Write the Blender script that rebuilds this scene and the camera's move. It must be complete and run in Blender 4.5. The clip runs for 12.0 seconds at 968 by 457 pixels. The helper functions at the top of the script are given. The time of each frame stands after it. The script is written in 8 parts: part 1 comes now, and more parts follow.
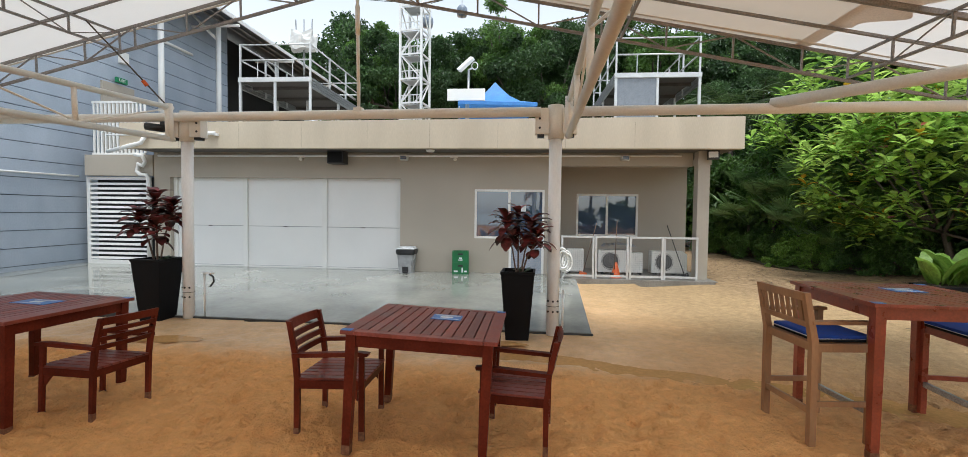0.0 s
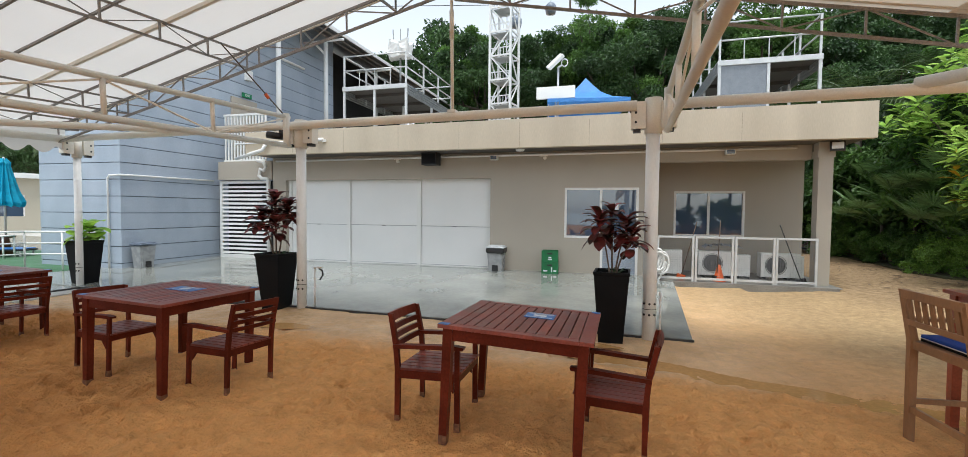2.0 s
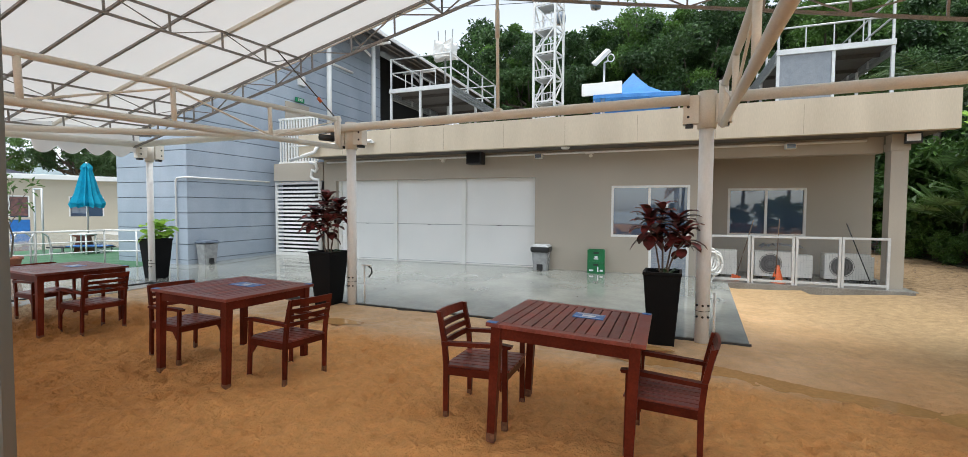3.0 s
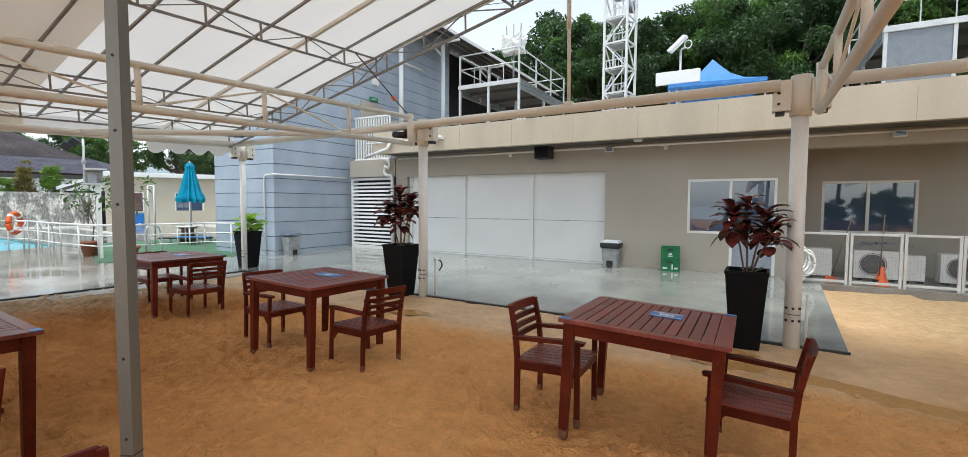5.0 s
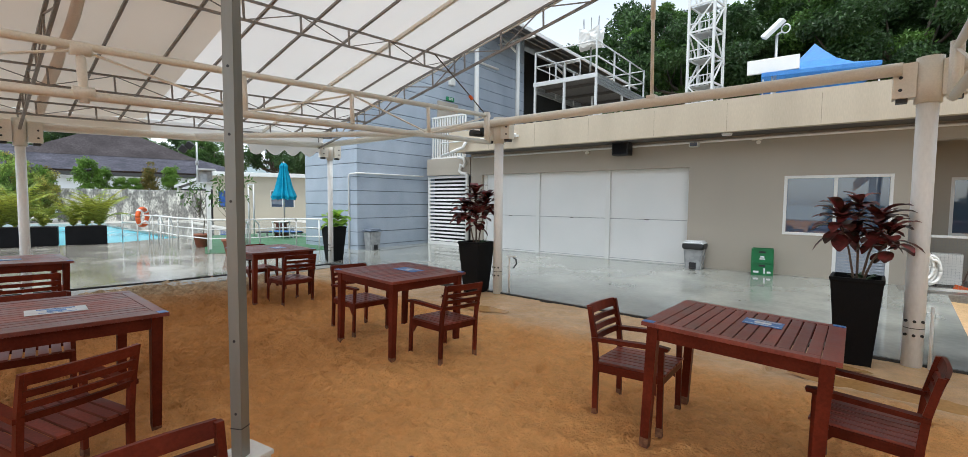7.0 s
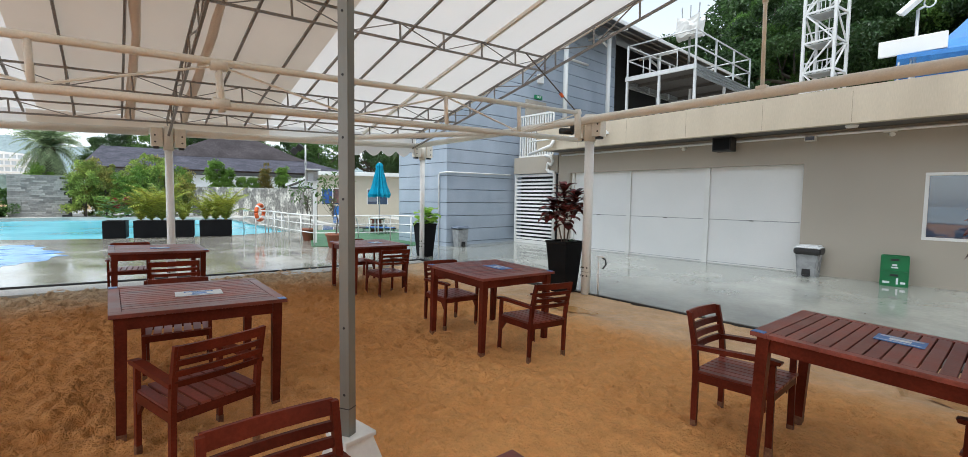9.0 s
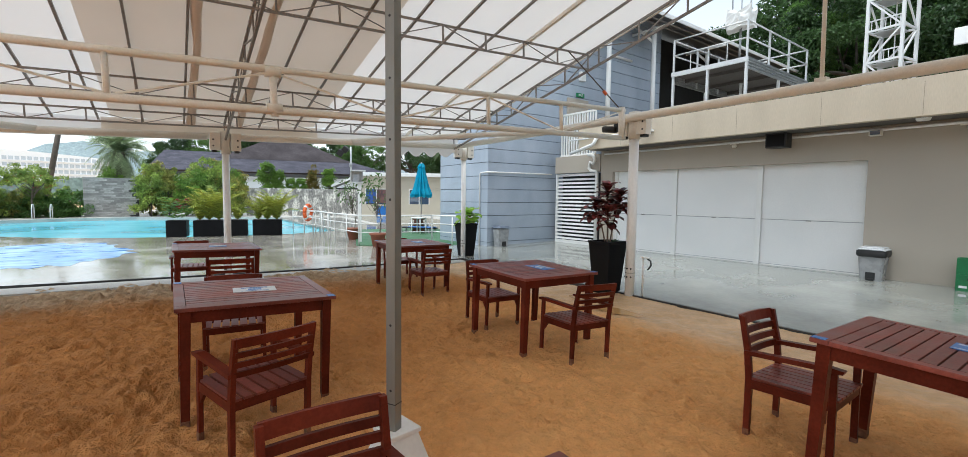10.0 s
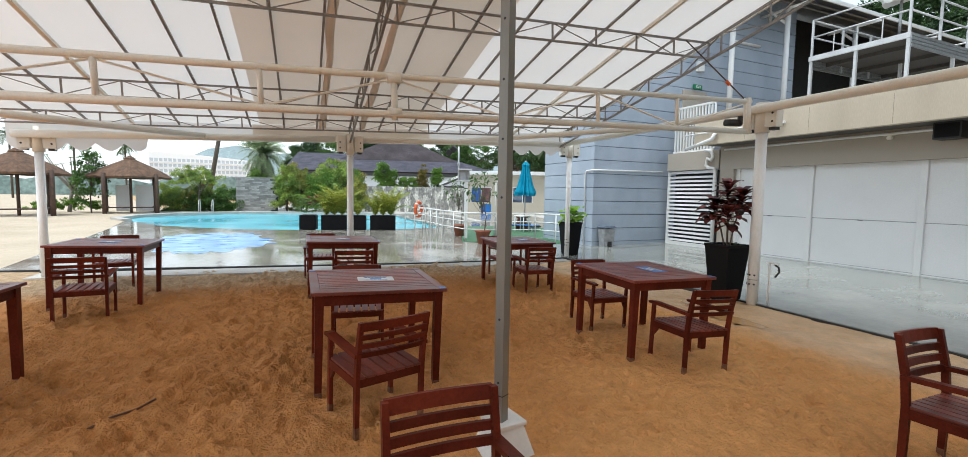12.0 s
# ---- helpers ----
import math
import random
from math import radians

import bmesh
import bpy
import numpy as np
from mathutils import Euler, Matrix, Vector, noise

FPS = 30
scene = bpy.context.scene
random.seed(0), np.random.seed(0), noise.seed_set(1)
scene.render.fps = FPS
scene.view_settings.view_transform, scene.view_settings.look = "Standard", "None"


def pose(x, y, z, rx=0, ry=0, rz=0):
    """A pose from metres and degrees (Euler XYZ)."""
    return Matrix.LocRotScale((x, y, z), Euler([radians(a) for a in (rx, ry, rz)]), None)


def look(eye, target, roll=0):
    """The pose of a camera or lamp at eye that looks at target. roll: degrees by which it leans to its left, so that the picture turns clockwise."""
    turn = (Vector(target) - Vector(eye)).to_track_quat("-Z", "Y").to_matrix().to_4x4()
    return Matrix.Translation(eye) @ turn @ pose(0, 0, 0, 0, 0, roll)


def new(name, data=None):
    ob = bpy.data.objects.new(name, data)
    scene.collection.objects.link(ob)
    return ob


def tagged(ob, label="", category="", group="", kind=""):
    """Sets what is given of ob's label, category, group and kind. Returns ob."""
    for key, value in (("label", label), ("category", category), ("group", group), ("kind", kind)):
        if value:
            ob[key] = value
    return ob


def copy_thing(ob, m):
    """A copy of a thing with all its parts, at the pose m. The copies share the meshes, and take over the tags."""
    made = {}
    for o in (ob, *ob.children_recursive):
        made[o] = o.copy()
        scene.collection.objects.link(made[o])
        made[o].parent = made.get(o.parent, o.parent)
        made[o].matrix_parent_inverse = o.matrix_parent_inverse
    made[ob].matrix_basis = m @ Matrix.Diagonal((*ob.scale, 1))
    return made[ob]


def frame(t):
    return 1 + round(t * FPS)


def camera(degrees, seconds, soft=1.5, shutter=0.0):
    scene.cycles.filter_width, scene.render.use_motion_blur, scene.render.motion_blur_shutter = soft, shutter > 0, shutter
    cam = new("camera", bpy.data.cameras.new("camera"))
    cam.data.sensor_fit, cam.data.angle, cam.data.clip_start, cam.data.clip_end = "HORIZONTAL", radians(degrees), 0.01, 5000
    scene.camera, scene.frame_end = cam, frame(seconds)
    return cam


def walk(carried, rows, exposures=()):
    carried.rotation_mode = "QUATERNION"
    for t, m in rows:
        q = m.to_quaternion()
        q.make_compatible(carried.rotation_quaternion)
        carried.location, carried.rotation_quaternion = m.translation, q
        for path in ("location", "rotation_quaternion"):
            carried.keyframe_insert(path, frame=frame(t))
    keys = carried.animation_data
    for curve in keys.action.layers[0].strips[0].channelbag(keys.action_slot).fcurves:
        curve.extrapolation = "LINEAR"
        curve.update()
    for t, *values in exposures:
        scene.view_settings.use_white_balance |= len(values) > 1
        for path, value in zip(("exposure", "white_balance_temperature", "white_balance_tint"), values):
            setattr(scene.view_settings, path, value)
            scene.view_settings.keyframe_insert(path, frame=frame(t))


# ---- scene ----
cam = camera(92.6, 12.0, soft=0.6)
PATH = [
    (0, (-1.488, -0.501, 1.631), (-1.459, 1.497, 1.560), 0.72),
    (0.5, (-1.499, -0.497, 1.624), (-1.575, 1.500, 1.556), 0.67),
    (1, (-1.515, -0.499, 1.622), (-1.697, 1.492, 1.553), 0.55),
    (1.5, (-1.523, -0.495, 1.619), (-1.785, 1.487, 1.548), 0.56),
    (2, (-1.536, -0.499, 1.618), (-1.882, 1.469, 1.541), 0.53),
    (2.5, (-1.555, -0.511, 1.617), (-1.997, 1.438, 1.538), 0.41),
    (3, (-1.568, -0.508, 1.617), (-2.096, 1.419, 1.534), 0.31),
    (5, (-1.616, -0.519, 1.612), (-2.411, 1.314, 1.506), 0.32),
    (5.5, (-1.633, -0.523, 1.612), (-2.491, 1.280, 1.500), 0.43),
    (6, (-1.647, -0.526, 1.612), (-2.571, 1.244, 1.498), 0.49),
    (6.5, (-1.659, -0.526, 1.612), (-2.645, 1.210, 1.494), 0.59),
    (7, (-1.666, -0.535, 1.613), (-2.734, 1.152, 1.495), 0.52),
    (9, (-1.706, -0.585, 1.615), (-3.061, 0.880, 1.486), 0.81),
    (9.5, (-1.714, -0.601, 1.617), (-3.130, 0.805, 1.485), 0.73),
    (10, (-1.718, -0.606, 1.616), (-3.194, 0.736, 1.484), 0.61),
    (10.5, (-1.721, -0.617, 1.611), (-3.268, 0.643, 1.476), 0.61),
    (11, (-1.717, -0.632, 1.611), (-3.335, 0.534, 1.470), 0.61),
    (11.5, (-1.707, -0.652, 1.617), (-3.386, 0.425, 1.472), 0.62),
    (12, (-1.718, -0.663, 1.614), (-3.451, 0.324, 1.469), 0.91),
]
EXPOSURES = [(0.0, 0.93, 6200, 6), (12.0, 0.90, 6050, 5)]
walk(cam, [(t, look(eye, target, roll)) for t, eye, target, roll in PATH], EXPOSURES)

# ---- world and sun: bright overcast after rain ----
SUN_EL, SUN_ROT = 74.0, 165.0
world = bpy.data.worlds.new("overcast_sky")
world.use_nodes = True
scene.world = world
wn, wl = world.node_tree.nodes, world.node_tree.links
wn.clear()
sky = wn.new("ShaderNodeTexSky")
sky.sky_type = "NISHITA"
sky.sun_disc = False
sky.sun_elevation, sky.sun_rotation = radians(SUN_EL), radians(SUN_ROT)
sky.dust_density, sky.air_density, sky.ozone_density = 1.0, 1.0, 1.0
hs = wn.new("ShaderNodeHueSaturation")
hs.inputs["Saturation"].default_value = 0.26
bgn = wn.new("ShaderNodeBackground")
bgn.inputs["Strength"].default_value = 0.15
wout = wn.new("ShaderNodeOutputWorld")
wl.new(sky.outputs[0], hs.inputs["Color"])
wl.new(hs.outputs[0], bgn.inputs["Color"])
wl.new(bgn.outputs[0], wout.inputs["Surface"])

sun_data = bpy.data.lights.new("sun", "SUN")
sun_data.energy, sun_data.angle, sun_data.color = 1.5, radians(26), (1.0, 0.97, 0.92)
sun = new("sun", sun_data)
sun.matrix_world = look((0, 0, 30), (-math.sin(radians(SUN_ROT)), -math.cos(radians(SUN_ROT)), 30 - math.tan(radians(SUN_EL))))


# ---- materials ----
def mat(name, c1, c2=None, rough=(0.55, 0.75), scale=6.0, fine=80.0, bump=0.15, dist=0.004, metal=0.0, stretch=(1, 1, 1),
        island=0.0, per_object=0.0, trans=0.0, coat=0.0, spec=0.5, fine_mix=0.25, detail=5.0, alpha=None):
    m = bpy.data.materials.new(name)
    m.use_nodes = True
    n, l = m.node_tree.nodes, m.node_tree.links
    p = n["Principled BSDF"]
    c2 = c2 or tuple(v * 0.75 for v in c1)
    co = n.new("ShaderNodeTexCoord")
    mp = n.new("ShaderNodeMapping")
    mp.inputs["Scale"].default_value = stretch
    l.new(co.outputs["Object"], mp.inputs["Vector"])
    big = n.new("ShaderNodeTexNoise")
    big.inputs["Scale"].default_value, big.inputs["Detail"].default_value = scale, detail
    small = n.new("ShaderNodeTexNoise")
    small.inputs["Scale"].default_value, small.inputs["Detail"].default_value = fine, 3.0
    l.new(mp.outputs[0], big.inputs["Vector"])
    l.new(mp.outputs[0], small.inputs["Vector"])
    rp = n.new("ShaderNodeValToRGB")
    rp.color_ramp.elements[0].position, rp.color_ramp.elements[1].position = 0.32, 0.68
    rp.color_ramp.elements[0].color, rp.color_ramp.elements[1].color = (*c2, 1), (*c1, 1)
    l.new(big.outputs["Fac"], rp.inputs["Fac"])
    fm = n.new("ShaderNodeMapRange")
    fm.inputs["From Min"].default_value, fm.inputs["From Max"].default_value = 0.3, 0.7
    fm.inputs["To Min"].default_value, fm.inputs["To Max"].default_value = 1 - fine_mix, 1 + fine_mix
    l.new(small.outputs["Fac"], fm.inputs["Value"])
    value = fm.outputs[0]
    if island or per_object:
        src = n.new("ShaderNodeNewGeometry").outputs["Random Per Island"] if island else n.new("ShaderNodeObjectInfo").outputs["Random"]
        amount = island or per_object
        rm = n.new("ShaderNodeMapRange")
        rm.inputs["To Min"].default_value, rm.inputs["To Max"].default_value = 1 - amount, 1 + amount
        l.new(src, rm.inputs["Value"])
        mu = n.new("ShaderNodeMath")
        mu.operation = "MULTIPLY"
        l.new(value, mu.inputs[0])
        l.new(rm.outputs[0], mu.inputs[1])
        value = mu.outputs[0]
    mixc = n.new("ShaderNodeVectorMath")
    mixc.operation = "SCALE"
    l.new(rp.outputs["Color"], mixc.inputs[0])
    l.new(value, mixc.inputs["Scale"])
    l.new(mixc.outputs[0], p.inputs["Base Color"])
    rr = n.new("ShaderNodeMapRange")
    rr.inputs["From Min"].default_value, rr.inputs["From Max"].default_value = 0.3, 0.7
    rr.inputs["To Min"].default_value, rr.inputs["To Max"].default_value = rough
    l.new(big.outputs["Fac"], rr.inputs["Value"])
    l.new(rr.outputs[0], p.inputs["Roughness"])
    if bump:
        bp = n.new("ShaderNodeBump")
        bp.inputs["Strength"].default_value, bp.inputs["Distance"].default_value = bump, dist
        l.new(small.outputs["Fac"], bp.inputs["Height"])
        l.new(bp.outputs[0], p.inputs["Normal"])
    p.inputs["Metallic"].default_value = metal
    p.inputs["Specular IOR Level"].default_value = spec
    p.inputs["Coat Weight"].default_value = coat
    if trans:
        tr = n.new("ShaderNodeBsdfTranslucent")
        l.new(mixc.outputs[0], tr.inputs["Color"])
        mx = n.new("ShaderNodeMixShader")
        mx.inputs[0].default_value = trans
        l.new(p.outputs[0], mx.inputs[1])
        l.new(tr.outputs[0], mx.inputs[2])
        l.new(mx.outputs[0], n["Material Output"].inputs["Surface"])
    return m


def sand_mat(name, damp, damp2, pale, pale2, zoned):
    """Sand: coarse clumps, fine grain and footprints; an orange zone and a paler, less orange one where zoned."""
    m = bpy.data.materials.new(name)
    m.use_nodes = True
    n, l = m.node_tree.nodes, m.node_tree.links
    p = n["Principled BSDF"]
    co = n.new("ShaderNodeTexCoord").outputs["Object"]

    def nz(scale, detail, rough=0.55):
        t = n.new("ShaderNodeTexNoise")
        t.inputs["Scale"].default_value, t.inputs["Detail"].default_value, t.inputs["Roughness"].default_value = scale, detail, rough
        l.new(co, t.inputs["Vector"])
        return t.outputs["Fac"]

    def ramp(fac, lo, hi, c0, c1):
        r = n.new("ShaderNodeValToRGB")
        r.color_ramp.elements[0].position, r.color_ramp.elements[1].position = lo, hi
        r.color_ramp.elements[0].color, r.color_ramp.elements[1].color = (*c0, 1), (*c1, 1)
        l.new(fac, r.inputs["Fac"])
        return r.outputs["Color"]

    def mathn(op, a, b):
        t = n.new("ShaderNodeMath")
        t.operation = op
        for k, v in enumerate((a, b)):
            if isinstance(v, (int, float)):
                t.inputs[k].default_value = v
            else:
                l.new(v, t.inputs[k])
        return t.outputs[0]

    clump, mid, grain = nz(0.45, 7, 0.62), nz(8.5, 7, 0.7), nz(170, 2)
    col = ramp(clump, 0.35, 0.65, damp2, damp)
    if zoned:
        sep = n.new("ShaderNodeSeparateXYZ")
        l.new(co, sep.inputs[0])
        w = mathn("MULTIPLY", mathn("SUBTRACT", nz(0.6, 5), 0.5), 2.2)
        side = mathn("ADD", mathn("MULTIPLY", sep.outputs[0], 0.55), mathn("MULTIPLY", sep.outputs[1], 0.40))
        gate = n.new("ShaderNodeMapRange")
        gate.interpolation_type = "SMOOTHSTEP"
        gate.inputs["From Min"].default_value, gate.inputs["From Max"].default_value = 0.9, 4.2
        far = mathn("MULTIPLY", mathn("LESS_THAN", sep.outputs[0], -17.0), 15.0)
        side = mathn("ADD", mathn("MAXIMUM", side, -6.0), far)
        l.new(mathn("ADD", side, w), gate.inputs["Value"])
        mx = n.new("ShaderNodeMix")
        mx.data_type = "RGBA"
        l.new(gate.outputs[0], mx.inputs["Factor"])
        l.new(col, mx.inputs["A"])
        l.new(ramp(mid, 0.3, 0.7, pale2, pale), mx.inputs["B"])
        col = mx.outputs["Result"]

        def zone(value, lo, hi):
            z = n.new("ShaderNodeMapRange")
            z.interpolation_type = "SMOOTHSTEP"
            z.inputs["From Min"].default_value, z.inputs["From Max"].default_value = lo, hi
            l.new(value, z.inputs["Value"])
            return z.outputs[0]

        def blend(fac, a, b):
            t = n.new("ShaderNodeMix")
            t.data_type = "RGBA"
            for k, v in (("Factor", fac), ("A", a), ("B", b)):
                l.new(v, t.inputs[k])
            return t.outputs["Result"]

        # deeper, damper sand towards the pool side, its colour also holding shade far from the openings
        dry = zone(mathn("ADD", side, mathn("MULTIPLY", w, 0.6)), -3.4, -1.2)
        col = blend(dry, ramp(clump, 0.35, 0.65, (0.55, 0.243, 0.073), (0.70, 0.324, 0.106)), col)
        # dirty, leaf-strewn sand towards the planting bed
        dirt = mathn("MULTIPLY", zone(mathn("ADD", sep.outputs[0], mathn("MULTIPLY", w, 0.7)), 2.9, 4.9), zone(mathn("ADD", sep.outputs[1], w), 7.2, 9.2))
        col = blend(dirt, col, ramp(mid, 0.35, 0.65, (0.25, 0.165, 0.092), (0.43, 0.295, 0.17)))
        # rain-washed smooth strip along the slab
        tv = mathn("ADD", mathn("MULTIPLY", sep.outputs[0], 0.139), mathn("MULTIPLY", sep.outputs[1], 0.990))
        tu = mathn("SUBTRACT", mathn("MULTIPLY", sep.outputs[0], -0.990), mathn("MULTIPLY", sep.outputs[1], -0.139))
        # paler band of sand towards the pool terrace edge
        edge = mathn("MULTIPLY", zone(mathn("ADD", tu, mathn("MULTIPLY", w, 0.4)), 9.3, 11.2), zone(sep.outputs[0], -17.0, -16.0))
        col = blend(edge, col, ramp(mid, 0.35, 0.65, (0.46, 0.31, 0.18), (0.62, 0.46, 0.29)))
        wet = mathn("MULTIPLY", zone(mathn("ADD", tv, mathn("MULTIPLY", w, 0.35)), 3.7, 4.6), zone(mathn("MULTIPLY", sep.outputs[0], -1.0), -2.5, 0.5))
        col = blend(wet, col, ramp(nz(1.6, 6), 0.35, 0.65, (0.56, 0.355, 0.18), (0.74, 0.50, 0.28)))
    sc_ = n.new("ShaderNodeVectorMath")
    sc_.operation = "SCALE"
    l.new(col, sc_.inputs[0])
    speck = nz(420, 1)
    fleck = n.new("ShaderNodeMapRange")
    fleck.inputs["From Min"].default_value, fleck.inputs["From Max"].default_value = 0.66, 0.72
    l.new(nz(55, 2), fleck.inputs["Value"])
    g = mathn("ADD", mathn("MULTIPLY", mathn("SUBTRACT", mid, 0.5), 0.62), mathn("MULTIPLY", mathn("SUBTRACT", grain, 0.5), 0.45))
    g = mathn("ADD", g, mathn("MULTIPLY", mathn("SUBTRACT", speck, 0.5), 0.5))
    g = mathn("SUBTRACT", g, mathn("MULTIPLY", fleck.outputs[0], 0.16))
    l.new(mathn("ADD", g, 1.0), sc_.inputs["Scale"])
    l.new(sc_.outputs[0], p.inputs["Base Color"])
    p.inputs["Roughness"].default_value = 0.88
    p.inputs["Specular IOR Level"].default_value = 0.25
    # soft hummocks, fine ridges and crumbs
    soft = mathn("MULTIPLY", nz(6.5, 5, 0.52), 1.15)
    ridge = mathn("MULTIPLY", nz(17.0, 5, 0.58), 0.62)
    crumb = mathn("ADD", mathn("MULTIPLY", nz(65, 3, 0.6), 0.22), mathn("MULTIPLY", mathn("ABSOLUTE", mathn("SUBTRACT", nz(19, 4, 0.6), 0.5), 0.0), 0.9))
    hsum = mathn("ADD", mathn("ADD", soft, ridge), mathn("ADD", crumb, mathn("MULTIPLY", grain, 0.04)))
    if zoned:
        calm = mathn("SUBTRACT", mathn("SUBTRACT", 1.0, mathn("MULTIPLY", dry, 0.28)), mathn("MULTIPLY", gate.outputs[0], 0.05))
        hsum = mathn("MULTIPLY", mathn("MULTIPLY", hsum, calm), mathn("SUBTRACT", 1.0, mathn("MULTIPLY", wet, 0.85)))
        l.new(mathn("SUBTRACT", 0.88, mathn("MULTIPLY", wet, 0.46)), p.inputs["Roughness"])
        l.new(mathn("ADD", 0.25, mathn("MULTIPLY", wet, 0.12)), p.inputs["Specular IOR Level"])
    bp = n.new("ShaderNodeBump")
    bp.inputs["Strength"].default_value, bp.inputs["Distance"].default_value = 1.0, 0.085 if zoned else 0.025
    l.new(hsum, bp.inputs["Height"])
    l.new(bp.outputs[0], p.inputs["Normal"])
    return m


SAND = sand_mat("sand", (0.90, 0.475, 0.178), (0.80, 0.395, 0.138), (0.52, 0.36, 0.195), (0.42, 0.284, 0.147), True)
BEACH = sand_mat("beach_sand", (0.56, 0.47, 0.355), (0.48, 0.395, 0.29), (0.56, 0.47, 0.355), (0.48, 0.395, 0.29), False)
WET = mat("wet_concrete", (0.31, 0.315, 0.285), (0.18, 0.19, 0.175), (0.02, 0.16), 0.8, 14, 0.03, 0.002, fine_mix=0.07, detail=7)
PAVE = mat("wet_aggregate", (0.36, 0.337, 0.29), (0.215, 0.20, 0.17), (0.03, 0.20), 0.8, 40, 0.08, 0.003, fine_mix=0.3, detail=8)
EDGE = mat("dark_slab_edge", (0.05, 0.05, 0.05))
RENDER = mat("taupe_render", (0.435, 0.39, 0.325), (0.395, 0.355, 0.297), (0.75, 0.9), 0.7, 120, 0.12, 0.002, fine_mix=0.05)
PARAPET = mat("cream_render", (0.56, 0.485, 0.375), (0.455, 0.39, 0.295), (0.7, 0.9), 1.6, 90, 0.12, 0.002, fine_mix=0.06, stretch=(1, 1, 0.12), detail=8)
JOINT = mat("parapet_joint", (0.36, 0.31, 0.24), (0.28, 0.24, 0.18), (0.7, 0.9), 3, 60, 0.1, 0.001)
# the boards' colour is deepened to paint the shadow line under the parapet
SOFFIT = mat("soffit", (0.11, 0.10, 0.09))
BLUE = mat("blue_grey_cladding", (0.405, 0.46, 0.535), (0.315, 0.37, 0.445), (0.5, 0.75), 1.3, 45, 0.1, 0.002, fine_mix=0.06, stretch=(1, 1, 0.5), detail=9)
BLUEGAP = mat("cladding_joint", (0.15, 0.18, 0.215))
WHITE = mat("white_paint", (0.80, 0.80, 0.78), (0.74, 0.74, 0.72), (0.4, 0.55), 1.2, 60, 0.06, 0.001, fine_mix=0.03)
SHUTTER = mat("white_shutter", (0.80, 0.80, 0.79), (0.75, 0.755, 0.745), (0.35, 0.5), 0.8, 40, 0.04, 0.001, fine_mix=0.03)
CREAM = mat("cream_steel", (0.83, 0.80, 0.725), (0.76, 0.73, 0.65), (0.35, 0.5), 2.5, 60, 0.05, 0.001, fine_mix=0.05)
POSTW = mat("white_steel_post", (0.89, 0.885, 0.87), (0.85, 0.84, 0.815), (0.3, 0.45), 2.0, 50, 0.05, 0.001, fine_mix=0.04, stretch=(1, 1, 0.3))
TRUSS = mat("grey_truss_steel", (0.30, 0.28, 0.265), (0.22, 0.205, 0.19), (0.45, 0.6), 6, 60, 0.1, 0.001, metal=0.3)
GALV = mat("galvanised_steel", (0.42, 0.43, 0.43), (0.30, 0.31, 0.31), (0.3, 0.5), 9, 70, 0.05, 0.001, metal=0.7)
FABRIC = mat("canopy_fabric", (0.80, 0.78, 0.755), (0.76, 0.74, 0.715), (0.6, 0.8), 0.5, 120, 0.05, 0.001, trans=0.38, fine_mix=0.02)
FABRIC3 = mat("stained_canopy_fold", (0.77, 0.69, 0.61), (0.68, 0.58, 0.49), (0.6, 0.8), 1.2, 60, 0.05, 0.001, trans=0.22, fine_mix=0.08)
FABRIC2 = mat("canopy_fabric_double", (0.74, 0.67, 0.58), (0.66, 0.59, 0.50), (0.6, 0.8), 0.6, 120, 0.05, 0.001, trans=0.21, fine_mix=0.03)
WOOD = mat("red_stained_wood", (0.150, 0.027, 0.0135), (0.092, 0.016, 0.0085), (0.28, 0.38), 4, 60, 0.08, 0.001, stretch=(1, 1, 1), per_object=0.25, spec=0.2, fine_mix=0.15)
# lighter than WOOD: the sky's sheen on the wet tops is in its colour
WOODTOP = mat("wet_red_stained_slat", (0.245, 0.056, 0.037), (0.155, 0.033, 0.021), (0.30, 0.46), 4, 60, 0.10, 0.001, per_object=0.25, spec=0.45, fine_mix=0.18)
WOOD.node_tree.nodes["Principled BSDF"].inputs["IOR"].default_value = 1.27
REDWOOD = mat("orange_red_stained_wood", (0.30, 0.062, 0.028), (0.19, 0.038, 0.02), (0.25, 0.42), 7, 60, 0.1, 0.001, per_object=0.15, fine_mix=0.15)
TEAK = mat("weathered_teak", (0.36, 0.19, 0.085), (0.22, 0.11, 0.05), (0.45, 0.6), 3, 60, 0.08, 0.001, per_object=0.12, fine_mix=0.08, stretch=(1, 1, 0.3))
SANDY = mat("sand_caked_wood", (0.26, 0.125, 0.06), (0.12, 0.036, 0.018), scale=25)
POT = mat("black_plastic", (0.009, 0.009, 0.010), (0.006, 0.006, 0.007), (0.45, 0.6), 5, 90, 0.05, 0.001, spec=0.12)
SOIL = mat("soil", (0.05, 0.035, 0.025), bump=0.6, dist=0.02)
STEM = mat("plant_stem", (0.15, 0.10, 0.07))
BARK = mat("bark", (0.12, 0.095, 0.07), (0.06, 0.048, 0.036), bump=0.7, dist=0.02, scale=3, fine=25)
